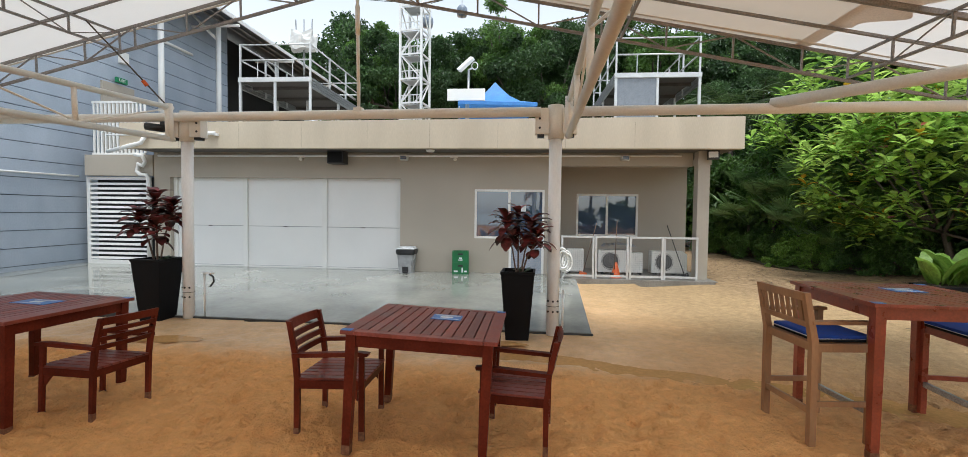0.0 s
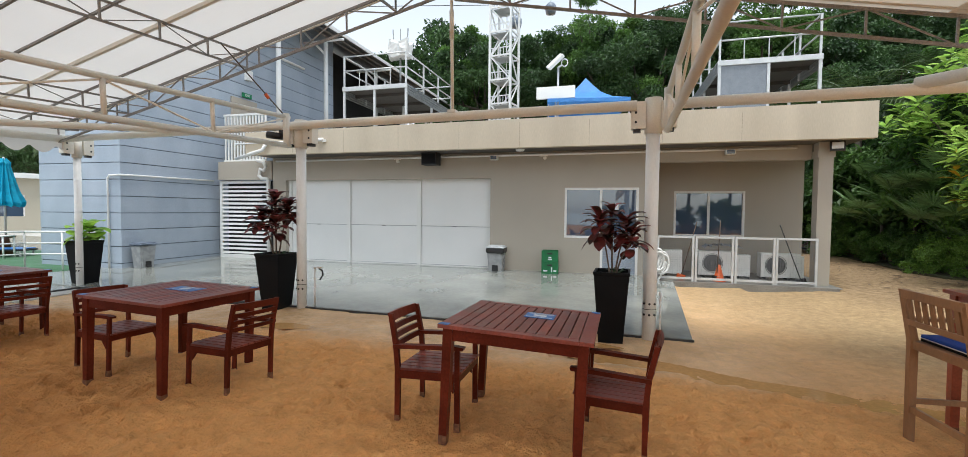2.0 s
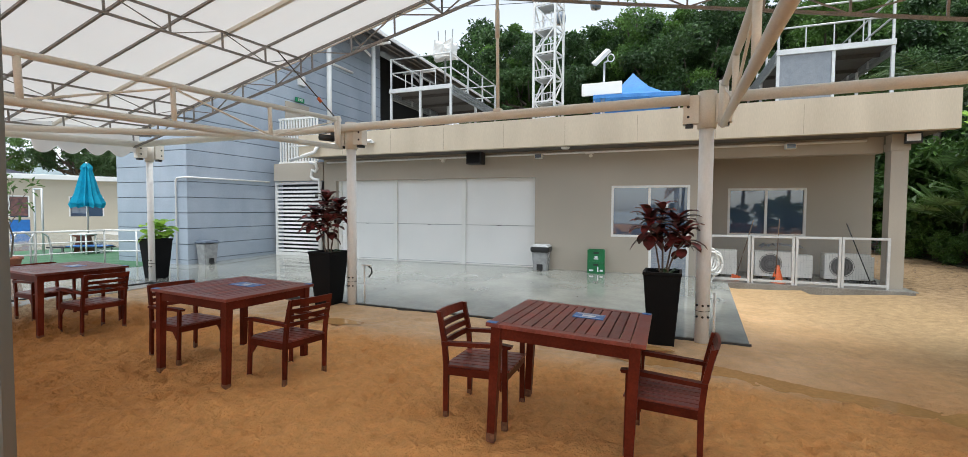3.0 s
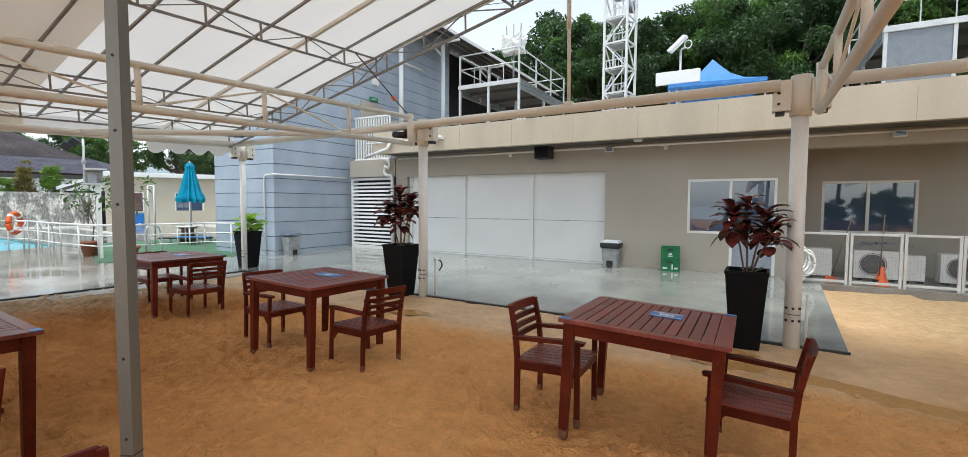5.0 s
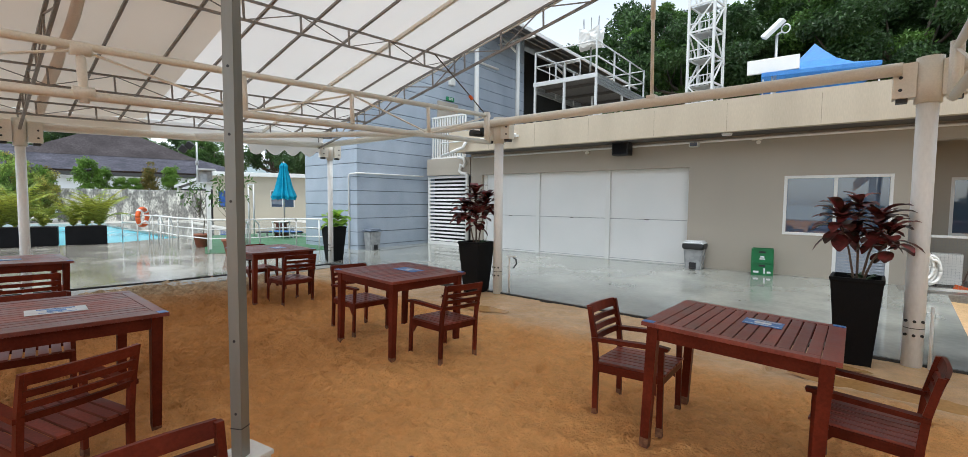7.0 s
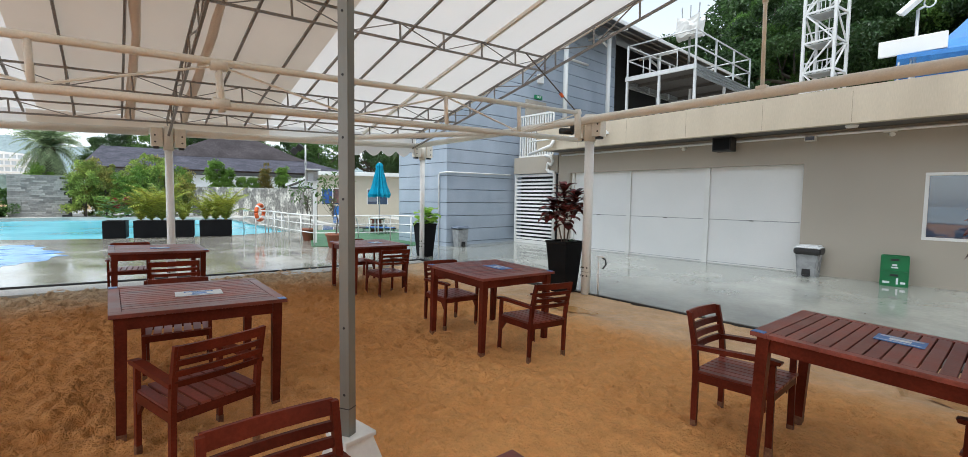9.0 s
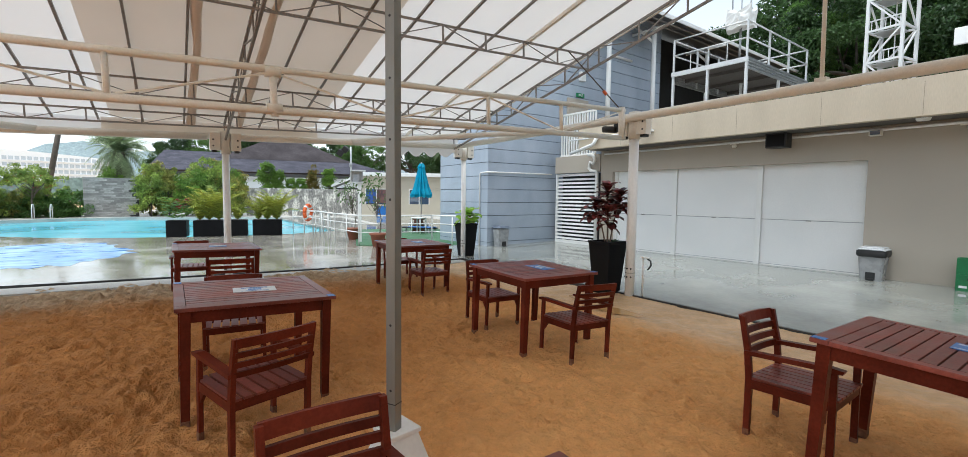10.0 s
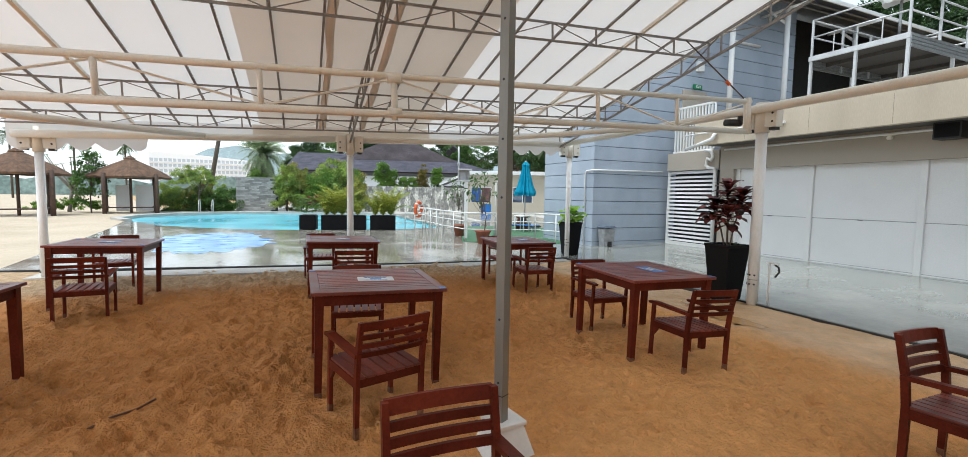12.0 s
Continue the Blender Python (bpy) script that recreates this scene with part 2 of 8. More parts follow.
LEAF = mat("green_leaf", (0.13, 0.24, 0.05), (0.05, 0.11, 0.024), (0.4, 0.6), 0.5, 20, 0.0, island=0.3, trans=0.35, fine_mix=0.2)
LEAFD = mat("dark_green_leaf", (0.075, 0.145, 0.042), (0.024, 0.058, 0.018), (0.4, 0.6), 0.35, 12, 0.0, island=0.3, trans=0.3, fine_mix=0.25)
LEAFM = mat("fresh_green_leaf", (0.15, 0.28, 0.055), (0.045, 0.105, 0.024), (0.4, 0.6), 0.45, 16, 0.0, island=0.35, trans=0.32, fine_mix=0.25)
LEAFF = mat("glossy_frangipani_leaf", (0.47, 0.62, 0.15), (0.19, 0.36, 0.06), (0.16, 0.28), 1.2, 20, 0.0, island=0.6, trans=0.5)
HEDGEL = mat("hedge_leaf", (0.43, 0.52, 0.11), (0.12, 0.22, 0.045), (0.4, 0.55), 0.9, 20, 0.0, island=0.5, trans=0.35)
LEAFY = mat("bright_green_leaf", (0.22, 0.37, 0.06), (0.11, 0.21, 0.035), (0.4, 0.55), 1.2, 20, 0.0, island=0.4, trans=0.4)
LEAFO = mat("amber_tipped_leaf", (0.44, 0.36, 0.08), (0.13, 0.22, 0.045), (0.4, 0.55), 1.1, 20, 0.0, island=0.5, trans=0.35)
LIME = mat("lime_green_leaf", (0.40, 0.62, 0.09), (0.20, 0.40, 0.05), (0.3, 0.45), 2.0, 20, 0.0, island=0.3, trans=0.45)
LEAFR = mat("dark_red_leaf", (0.22, 0.036, 0.036), (0.032, 0.022, 0.014), (0.30, 0.46), 9, 20, 0.0, island=0.6, trans=0.2, spec=0.3)
FANG = mat("fan_palm_green", (0.20, 0.31, 0.11), (0.08, 0.16, 0.055), (0.3, 0.5), 0.8, 20, 0.0, island=0.35, trans=0.3)
PALMG = mat("palm_green", (0.10, 0.15, 0.045), (0.05, 0.085, 0.03), (0.4, 0.6), 0.8, 20, 0.0, island=0.35, trans=0.3)
GOLD = mat("golden_palm", (0.55, 0.50, 0.07), (0.15, 0.26, 0.05), (0.4, 0.6), 1.0, 20, 0.0, island=0.4, trans=0.35)
CLOTHB = mat("blue_cushion", (0.008, 0.06, 0.36), (0.006, 0.045, 0.27), (0.8, 0.95), 20, 200, 0.2, 0.001)
TEAL = mat("turquoise_fabric", (0.015, 0.42, 0.62), (0.01, 0.30, 0.48), (0.7, 0.85), 6, 100, 0.1, 0.001, trans=0.15)
TENTB = mat("blue_tarp", (0.085, 0.30, 0.68), (0.06, 0.22, 0.58), (0.5, 0.7), 3, 60, 0.1, 0.002, trans=0.2)
GREENP = mat("green_plastic", (0.008, 0.155, 0.048), (0.006, 0.115, 0.036), (0.3, 0.45), 5, 60, 0.05, 0.001)
GREYP = mat("grey_plastic", (0.36, 0.37, 0.38), (0.30, 0.31, 0.32), (0.35, 0.5), 6, 80, 0.05, 0.001)
CLEARP = mat("clear_bin_plastic", (0.42, 0.43, 0.44), (0.34, 0.35, 0.36), (0.2, 0.35), 6, 80, 0.05, 0.001, trans=0.2, fine_mix=0.05)
# also paints shade: the gate passage, the open hall, the shutter foot
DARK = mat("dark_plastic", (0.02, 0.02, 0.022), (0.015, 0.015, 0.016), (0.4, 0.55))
ACW = mat("off_white_metal", (0.74, 0.74, 0.71), (0.66, 0.66, 0.63), (0.35, 0.5), 3, 60, 0.03, 0.001, fine_mix=0.03)
ORANGE = mat("orange_plastic", (0.75, 0.13, 0.02), (0.62, 0.10, 0.02), (0.4, 0.55))
SLATE = mat("slate_roof", (0.088, 0.085, 0.108), (0.035, 0.035, 0.048), (0.7, 0.85), 0.9, 5, 0.4, 0.04, stretch=(1, 1, 3), spec=0.25, fine_mix=0.4)
SLATEB = mat("brown_slate_roof", (0.070, 0.060, 0.064), (0.036, 0.030, 0.032), (0.75, 0.9), 0.6, 6, 0.3, 0.03, spec=0.2)
THATCH = mat("thatch", (0.20, 0.115, 0.07), (0.10, 0.06, 0.04), (0.9, 1.0), 2.5, 30, 0.8, 0.05, stretch=(1, 1, 0.3), fine_mix=0.4)
STONE = mat("stacked_stone", (0.44, 0.43, 0.405), (0.22, 0.215, 0.205), (0.6, 0.8), 1.5, 30, 0.3, 0.01, per_object=0.35)
CONC = mat("pale_concrete", (0.50, 0.48, 0.44), (0.40, 0.385, 0.35), (0.6, 0.8), 1.2, 60, 0.2, 0.003)
TURF = mat("green_mat", (0.06, 0.16, 0.07), (0.045, 0.12, 0.055), (0.5, 0.8), 2, 150, 0.4, 0.01)
PAPER = mat("blue_print", (0.045, 0.20, 0.55), (0.035, 0.16, 0.46), (0.3, 0.4), 8, 60, 0.0, fine_mix=0.05)
PAPERW = mat("white_print", (0.75, 0.77, 0.80), None, (0.3, 0.4), fine_mix=0.03)
TERRA = mat("terracotta", (0.30, 0.105, 0.06), (0.22, 0.08, 0.045), (0.6, 0.8))
HILLG = mat("leaf_litter_ground", (0.06, 0.06, 0.025), (0.035, 0.035, 0.018), (0.8, 1.0), 0.4, 6, 0.5, 0.05)
HOTELW = mat("hotel_white", (0.90, 0.93, 0.96), (0.88, 0.91, 0.94), fine_mix=0.02)


def glass_mat(name, tint, rough):
    m = bpy.data.materials.new(name)
    m.use_nodes = True
    p = m.node_tree.nodes["Principled BSDF"]
    p.inputs["Base Color"].default_value = (*tint, 1)
    p.inputs["Roughness"].default_value = rough
    p.inputs["Specular IOR Level"].default_value = 0.8
    p.inputs["IOR"].default_value = 1.8
    return m


GLASS = glass_mat("dark_window_glass", (0.055, 0.085, 0.14), 0.02)


def water_mat():
    m = mat("pool_water", (0.17, 0.58, 0.68), (0.13, 0.50, 0.62), (0.12, 0.24), 0.25, 3.0, 0.25, 0.03, fine_mix=0.06)
    return m


WATER = water_mat()
PUDDLE = mat("muddy_water", (0.60, 0.345, 0.138), (0.50, 0.28, 0.108), (0.05, 0.14), 1.5, 30, 0.02, 0.002, spec=0.32, fine_mix=0.12)
PUDDLE.node_tree.nodes["Principled BSDF"].inputs["IOR"].default_value = 1.33


# ---- mesh builders ----
def box(bm, x0, x1, y0, y1, z0, z1):
    v = [bm.verts.new(c) for c in ((x0, y0, z0), (x1, y0, z0), (x1, y1, z0), (x0, y1, z0), (x0, y0, z1), (x1, y0, z1), (x1, y1, z1), (x0, y1, z1))]
    for f in ((3, 2, 1, 0), (4, 5, 6, 7), (0, 1, 5, 4), (1, 2, 6, 5), (2, 3, 7, 6), (3, 0, 4, 7)):
        bm.faces.new([v[i] for i in f])
    return bm


def bx(x0, x1, y0, y1, z0, z1, bev=0.0):
    bm = box(bmesh.new(), x0, x1, y0, y1, z0, z1)
    if bev:
        bmesh.ops.bevel(bm, geom=bm.edges[:], offset=bev, segments=2, profile=0.6, affect="EDGES")
    return bm


def tube(bm, p0, p1, r, seg=10, r2=None, caps=True):
    p0, p1 = Vector(p0), Vector(p1)
    q = (p1 - p0).to_track_quat("Z", "Y").to_matrix()
    r2 = r if r2 is None else r2
    rings = []
    for p, rad in ((p0, r), (p1, r2)):
        rings.append([bm.verts.new(p + q @ Vector((rad * math.cos(2 * math.pi * i / seg), rad * math.sin(2 * math.pi * i / seg), 0))) for i in range(seg)])
    for i in range(seg):
        f = bm.faces.new((rings[0][i], rings[0][(i + 1) % seg], rings[1][(i + 1) % seg], rings[1][i]))
        f.smooth = seg > 6
    if caps:
        bm.faces.new(rings[0][::-1])
        bm.faces.new(rings[1])
    return bm


def pipe(bm, pts, r, seg=8):
    """A pipe along a line of points, with mitred joints."""
    pts = [Vector(p) for p in pts]
    rings = []
    for i, p in enumerate(pts):
        a = (p - pts[i - 1]).normalized() if i else (pts[1] - p).normalized()
        b = (pts[i + 1] - p).normalized() if i < len(pts) - 1 else a
        d = (a + b).normalized()
        q = d.to_track_quat("Z", "Y").to_matrix()
        if rings:
            e = q @ Vector((1, 0, 0))
            old = rings[-1][1]
            old = (old - d * old.dot(d)).normalized()
            ex, ey = old, d.cross(old)
        else:
            ex, ey = q @ Vector((1, 0, 0)), q @ Vector((0, 1, 0))
        rings.append(([bm.verts.new(p + r * (ex * math.cos(2 * math.pi * k / seg) + ey * math.sin(2 * math.pi * k / seg))) for k in range(seg)], ex))
    for (r0, _), (r1, _) in zip(rings, rings[1:]):
        for k in range(seg):
            bm.faces.new((r0[k], r0[(k + 1) % seg], r1[(k + 1) % seg], r1[k])).smooth = True
    bm.faces.new(rings[0][0][::-1])
    bm.faces.new(rings[-1][0])
    return bm


def bar(bm, p0, p1, w, h=None):
    """A square bar from p0 to p1."""
    h = h or w
    p0, p1 = Vector(p0), Vector(p1)
    d = (p1 - p0).normalized()
    side = d.cross(Vector((0, 0, 1)))
    side = side.normalized() if side.length > 1e-4 else Vector((1, 0, 0))
    up = side.cross(d)
    a, b = side * w / 2, up * h / 2
    v = [bm.verts.new(c) for p in (p0, p1) for c in (p - a - b, p + a - b, p + a + b, p - a + b)]
    for f in ((3, 2, 1, 0), (4, 5, 6, 7), (0, 1, 5, 4), (1, 2, 6, 5), (2, 3, 7, 6), (3, 0, 4, 7)):
        bm.faces.new([v[i] for i in f])
    return bm


def prism(bm, poly, z0, z1):
    lo, hi = [bm.verts.new((x, y, z0)) for x, y in poly], [bm.verts.new((x, y, z1)) for x, y in poly]
    bm.faces.new(lo[::-1])
    bm.faces.new(hi)
    for i in range(len(poly)):
        j = (i + 1) % len(poly)
        bm.faces.new((lo[i], lo[j], hi[j], hi[i]))
    return bm


def lathe(bm, profile, seg=24):
    rings = [[bm.verts.new((r * math.cos(2 * math.pi * i / seg), r * math.sin(2 * math.pi * i / seg), z)) for i in range(seg)] for r, z in profile]
    for a, b in zip(rings, rings[1:]):
        for i in range(seg):
            bm.faces.new((a[i], a[(i + 1) % seg], b[(i + 1) % seg], b[i])).smooth = True
    return bm


def done(bm, name, material):
    bmesh.ops.recalc_face_normals(bm, faces=bm.faces[:])
    me = bpy.data.meshes.new(name)
    bm.to_mesh(me)
    bm.free()
    me.materials.append(material)
    return me


def part(name, bm, material, parent, label="", m=None):
    me = done(bm, name, material) if isinstance(bm, bmesh.types.BMesh) else bm
    ob = new(name, me)
    ob.parent = parent
    if m is not None:
        ob.matrix_basis = m
    return tagged(ob, label)


def thing(name, m, label, category, group="", kind=""):
    ob = new(name)
    ob.empty_display_size = 0.1
    ob.matrix_basis = m
    return tagged(ob, label, category, group, kind)


def solid(name, bm, material, m=None, label="", category="", group="", kind=""):
    me = done(bm, name, material) if isinstance(bm, bmesh.types.BMesh) else bm
    ob = new(name, me)
    if m is not None:
        ob.matrix_basis = m
    return tagged(ob, label, category, group, kind)


I4 = Matrix.Identity(4)
TENT = pose(-5.73, 6.27, 0, 0, 0, -8)
BACK = TENT.inverted()
BLD = pose(-6.424, 11.691, 0, 0, 0, -5.57)


def tw(u, v, z=0.0):
    return TENT @ Vector((u, v, z))


# ---- ground: one sheet of sand ----
def axis(lo, hi, step, far):
    dense = list(np.arange(lo, hi, step))
    out = [hi + d for d in (0.2, 0.6, 1.2, 2, 2.8, 3.5, 4.1, 6, 10, 16, 26, 45, 80, 140, 260, far)]
    return [lo - d for d in (far, 260, 140, 80, 45, 26, 16, 10, 6, 3.5, 2, 1.2, 0.6, 0.2)] + dense + out


def puddle_line(u):
    return 0.80 + 0.06 * math.sin(u * 2.3) + 0.30 * max(0.0, u - 5.5)


def flat_zone(x, y):
    """Where paving or the pool lies over the sand: the level of the sheet there."""
    p = BACK @ Vector((x, y, 0))
    u, v = p.x, p.y
    if v > 0.25 and u < 5.7 or u < -5.55 and v > -10.6:
        return -1.6 if -48 < u < -14 and v < 12 else -0.12
    if 0.0971 * (x + 6.424) + 0.9953 * (y - 11.691) > -0.55 and 0.9953 * (x + 6.424) - 0.0971 * (y - 11.691) < 10.5:
        return -0.12
    if x < -19 and y > -14:
        return -0.3
    return None


def sand_height(x, y):
    z = flat_zone(x, y)
    if z is not None:
        return z
    p = BACK @ Vector((x, y, 0))
    u, v = p.x, p.y
    near = max(0.0, min(1.0, (14 - abs(x + 4)) / 4)) * max(0.0, min(1.0, (9 - abs(y - 2)) / 3))
    h = 0.035 * noise.noise((x * 0.55, y * 0.55, 3.1)) + 0.02 * near * noise.noise((x * 2.1, y * 2.1, 7.0))
    h += near * (0.022 * noise.noise((x * 5.0, y * 5.0, 1.7)) + 0.013 * noise.noise((x * 11, y * 11, 5.0)))
    rise = max(0.0, x - 1.0) * 0.03 * max(0.0, min(1.0, (y - 4) / 5)) if x > 1 else 0.0
    groove = math.exp(-((v + puddle_line(u)) / 0.26) ** 2) if u > 4.2 else 0.0
    z = h * (1 - 0.8 * groove) - 0.06 * groove + min(0.25, rise) - 0.012
    if u < 6.0 and v > -0.5:
        f = min(1.0, (v + 0.5) / 0.35)
        z = z * (1 - f) + (0.004 + 0.3 * min(0.0, z)) * f
    return z


xs, ys = axis(-12.6, 4.6, 0.027, 600), axis(-3.2, 6.2, 0.027, 600)
nx = len(xs)
height = np.array([[sand_height(x, y) for x in xs] for y in ys])
ax, ay = np.array(xs), np.array(ys)
# trodden sand: rounded lumps with creases between them, deepest on the pool side
gx, gy = np.meshgrid(ax, ay)


def lumps(cell, turn, seed):
    dots = np.random.default_rng(seed).uniform(-1, 1, (520, 520))
    p = np.clip(((gx + 4) * math.cos(turn) - gy * math.sin(turn)) / cell + 260, 0, 517)
    q = np.clip(((gx + 4) * math.sin(turn) + gy * math.cos(turn)) / cell + 260, 0, 517)
    i, j = p.astype(int), q.astype(int)
    fx, fy = p - i, q - j
    fx, fy = fx * fx * (3 - 2 * fx), fy * fy * (3 - 2 * fy)
    return (dots[j, i] * (1 - fx) + dots[j, i + 1] * fx) * (1 - fy) + (dots[j + 1, i] * (1 - fx) + dots[j + 1, i + 1] * fx) * fy


tu, tv = BACK[0][0] * gx + BACK[0][1] * gy + BACK[0][3], BACK[1][0] * gx + BACK[1][1] * gy + BACK[1][3]
loose = np.clip((-1.0 - tv) / 0.6, 0, 1) * np.clip((tu + 5.3) / 0.4, 0, 1) * np.clip((4.5 - gx) / 1.0, 0, 1) * np.clip((gx + 12.5) / 0.5, 0, 1) * np.clip((gy + 3.1) / 0.3, 0, 1)
trodden = np.clip((-2.2 - gx - 0.45 * gy) / 3.5, 0, 1) * 0.55 + 0.85
warp = 0.5 + 0.5 * np.abs(lumps(0.9, 0.4, 21))
height += loose * trodden * warp * (0.042 * (np.abs(lumps(0.19, 0.6, 22)) - 0.3) + 0.046 * (np.abs(lumps(0.10, 1.1, 23)) - 0.3) + 0.016 * lumps(0.058, 0.2, 24))
prints = np.random.default_rng(5)
for k in range(1900):
    # one footprint: a heel and a ball pressed in, with a pushed-up rim
    fx, fy, fa = prints.uniform(-12.5, 5.0), prints.uniform(-4.0, 6.3), prints.uniform(0, 2 * math.pi)
    near_slab = (BACK @ Vector((fx, fy, 0))).y
    if near_slab > -1.35 + 0.4 * prints.random() or flat_zone(fx, fy) is not None:
        continue
    trampled = max(0.0, min(1.0, (-3.6 - fx - 0.45 * fy) / 2.5))
    deep = prints.uniform(0.010, 0.030) + trampled * prints.uniform(0.010, 0.030)
    i0, i1 = np.searchsorted(ax, (fx - 0.34, fx + 0.34))
    j0, j1 = np.searchsorted(ay, (fy - 0.34, fy + 0.34))
    dx, dy = np.meshgrid(ax[i0:i1] - fx, ay[j0:j1] - fy)
    along, across = dx * math.cos(fa) + dy * math.sin(fa), -dx * math.sin(fa) + dy * math.cos(fa)
    for off, ra, rb in ((-0.075, 0.06, 0.042), (0.055, 0.085, 0.052)):
        q = ((along - off) / ra) ** 2 + (across / rb) ** 2
        height[j0:j1, i0:i1] += -deep * np.exp(-q * q) + 0.5 * deep * np.exp(-((np.sqrt(q) - 1.55) / 0.35) ** 2) * (0.4 + 0.6 * (along < off))
for k in range(5200):
    # scuffs and small dents with a steep edge
    fx, fy, fa = prints.uniform(-12.0, 4.0), prints.uniform(-2.9, 5.2), prints.uniform(0, 2 * math.pi)
    deep, ra, rb = prints.uniform(0.006, 0.022), prints.uniform(0.035, 0.085), prints.uniform(0.02, 0.04)
    p = BACK @ Vector((fx, fy, 0))
    if p.y > -1.35 or p.x < -5.2:
        continue
    i0, i1 = np.searchsorted(ax, (fx - 0.17, fx + 0.17))
    j0, j1 = np.searchsorted(ay, (fy - 0.17, fy + 0.17))
    dx, dy = np.meshgrid(ax[i0:i1] - fx, ay[j0:j1] - fy)
    along, across = dx * math.cos(fa) + dy * math.sin(fa), -dx * math.sin(fa) + dy * math.cos(fa)
    q = (along / ra) ** 2 + ((across + 4.0 * along * along) / rb) ** 2
    height[j0:j1, i0:i1] += deep * (0.6 * np.exp(-((np.sqrt(q) - 1.5) / 0.4) ** 2) * (across > 0) - np.exp(-q * q))
verts = [(x, y, height[j, i]) for j, y in enumerate(ys) for i, x in enumerate(xs)]
faces = [(j * nx + i, j * nx + i + 1, (j + 1) * nx + i + 1, (j + 1) * nx + i) for j in range(len(ys) - 1) for i in range(nx - 1)]
gm = bpy.data.meshes.new("ground")
gm.from_pydata(verts, [], faces)
gm.polygons.foreach_set("use_smooth", [True] * len(gm.polygons))
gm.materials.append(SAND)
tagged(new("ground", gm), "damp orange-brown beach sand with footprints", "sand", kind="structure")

# puddle strip along the slab
bm = bmesh.new()
row = []
for i in range(61):
    u = 4.35 + i * 0.085
    w = 0.34 * min(1.0, i / 5, (60 - i) / 12 + 0.05)
    row.append([bm.verts.new(tw(u, -puddle_line(u) + s * w, -0.052)) for s in (-1, 1)])
for a, b in zip(row, row[1:]):
    bm.faces.new((a[0], b[0], b[1], a[1]))
for pu, pv, pa, pb, pr in ((0.55, -0.95, 0.42, 0.16, 0.1), (-0.35, -0.72, 0.30, 0.12, -0.2), (4.6, -0.42, 0.38, 0.10, 0.0)):
    rim = []
    for i in range(28):
        a = 2 * math.pi * i / 28
        q = 1 + 0.28 * noise.noise((2 * math.cos(a) + pu, 2 * math.sin(a), 3.0))
        x, y = pa * q * math.cos(a), pb * q * math.sin(a)
        rim.append((pu + x * math.cos(pr) - y * math.sin(pr), pv + x * math.sin(pr) + y * math.cos(pr)))
    zc = max(sand_height(*tw(u, v).xy) for u, v in rim) + 0.003
    bm.faces.new([bm.verts.new(tw(u, v, zc)) for u, v in rim])
solid("puddle", bm, PUDDLE, None, "long shallow puddle of muddy rainwater on sand", "puddle", kind="structure")

# ---- concrete aprons ----
bm = bmesh.new()
poly = [(-30, 0.12), (-5.4, 0.12), (5.82, 0.14), (5.95, 4.9), (6.2, 5.0), (6.2, 6.2), (-30, 9.5)]
prism(bm, poly, -0.06, 0.0)
for v in bm.verts:
    if v.co.z > -0.01:
        v.co.z = 0.03 + max(0.0, v.co.y) * 0.012
slab = solid("pavement", bm, WET, TENT, "wet smooth grey concrete apron with rain film", "concrete slab", kind="structure")
# thin shadow gap at the slab edge, painted as a dark strip
bm = bmesh.new()
prism(bm, [(-5.42, 0.095), (5.84, 0.115), (5.84, 0.139), (-5.42, 0.119)], -0.05, 0.026)
solid("slab_edge_trim", bm, EDGE, TENT, "dark strip painting the shadow gap at the edge of the concrete apron", "edge strip", kind="structure")

# ---- pool terrace, pool and far bank ----
def flat(points, z0, z1):
    return prism(bmesh.new(), points, z0, z1)


near_edge = [(-30.8, -4.8), (-26.9, -3.1), (-24.7, -1.3), (-23.4, 0.2), (-22.4, 2.3), (-21.5, 4.9), (-21.5, 6.4), (-22.3, 9.0), (-24.0, 12.0)]
far_edge = [(-33.5, 14.5), (-35.2, 10.7), (-38.5, 6.0), (-40.0, 3.0), (-39.6, -0.5), (-38.3, -3.2), (-36.0, -5.0), (-33.0, -5.6)]
sand_line = [tuple(tw(-5.36, 0.10)[:2]), tuple(tw(-5.45, -3.5)[:2]), tuple(tw(-5.95, -7.4)[:2]), (-13.9, -4.45)]
terrace = sand_line + [(-20.0, -4.5), (-25.5, -4.6)] + near_edge + [(-26, 22), (-12.2, 22), tuple(tw(-8.5, 6.0)[:2]), tuple(tw(-8.5, 0.10)[:2])]
solid("pool_terrace", flat(terrace, -0.2, 0.022), PAVE, None, "wet washed-aggregate pool terrace reflecting the sky", "paving", kind="structure")
beach = [(-13.9, -4.47), (-20.0, -4.52), (-25.5, -4.62), (-30.7, -4.9), (-33.0, -5.9), (-36.2, -5.6), (-38.5, -4.0), (-47, -4.2), (-70, -9), (-200, -30), (-200, -150), (-30, -150), (-12.0, -40), (-12.6, -8)]
solid("beach", flat(beach, -0.3, 0.012), BEACH, None, "pale open beach sand", "sand", kind="structure")
solid("pool", flat(near_edge + far_edge, -0.24, -0.07), WATER, None, "turquoise swimming pool water with light ripples", "swimming pool", kind="structure")
bank = far_edge + [(-36, -5.7), (-47, -4.3), (-60, 0), (-60, 30), (-30, 32), (-24.0, 22)]
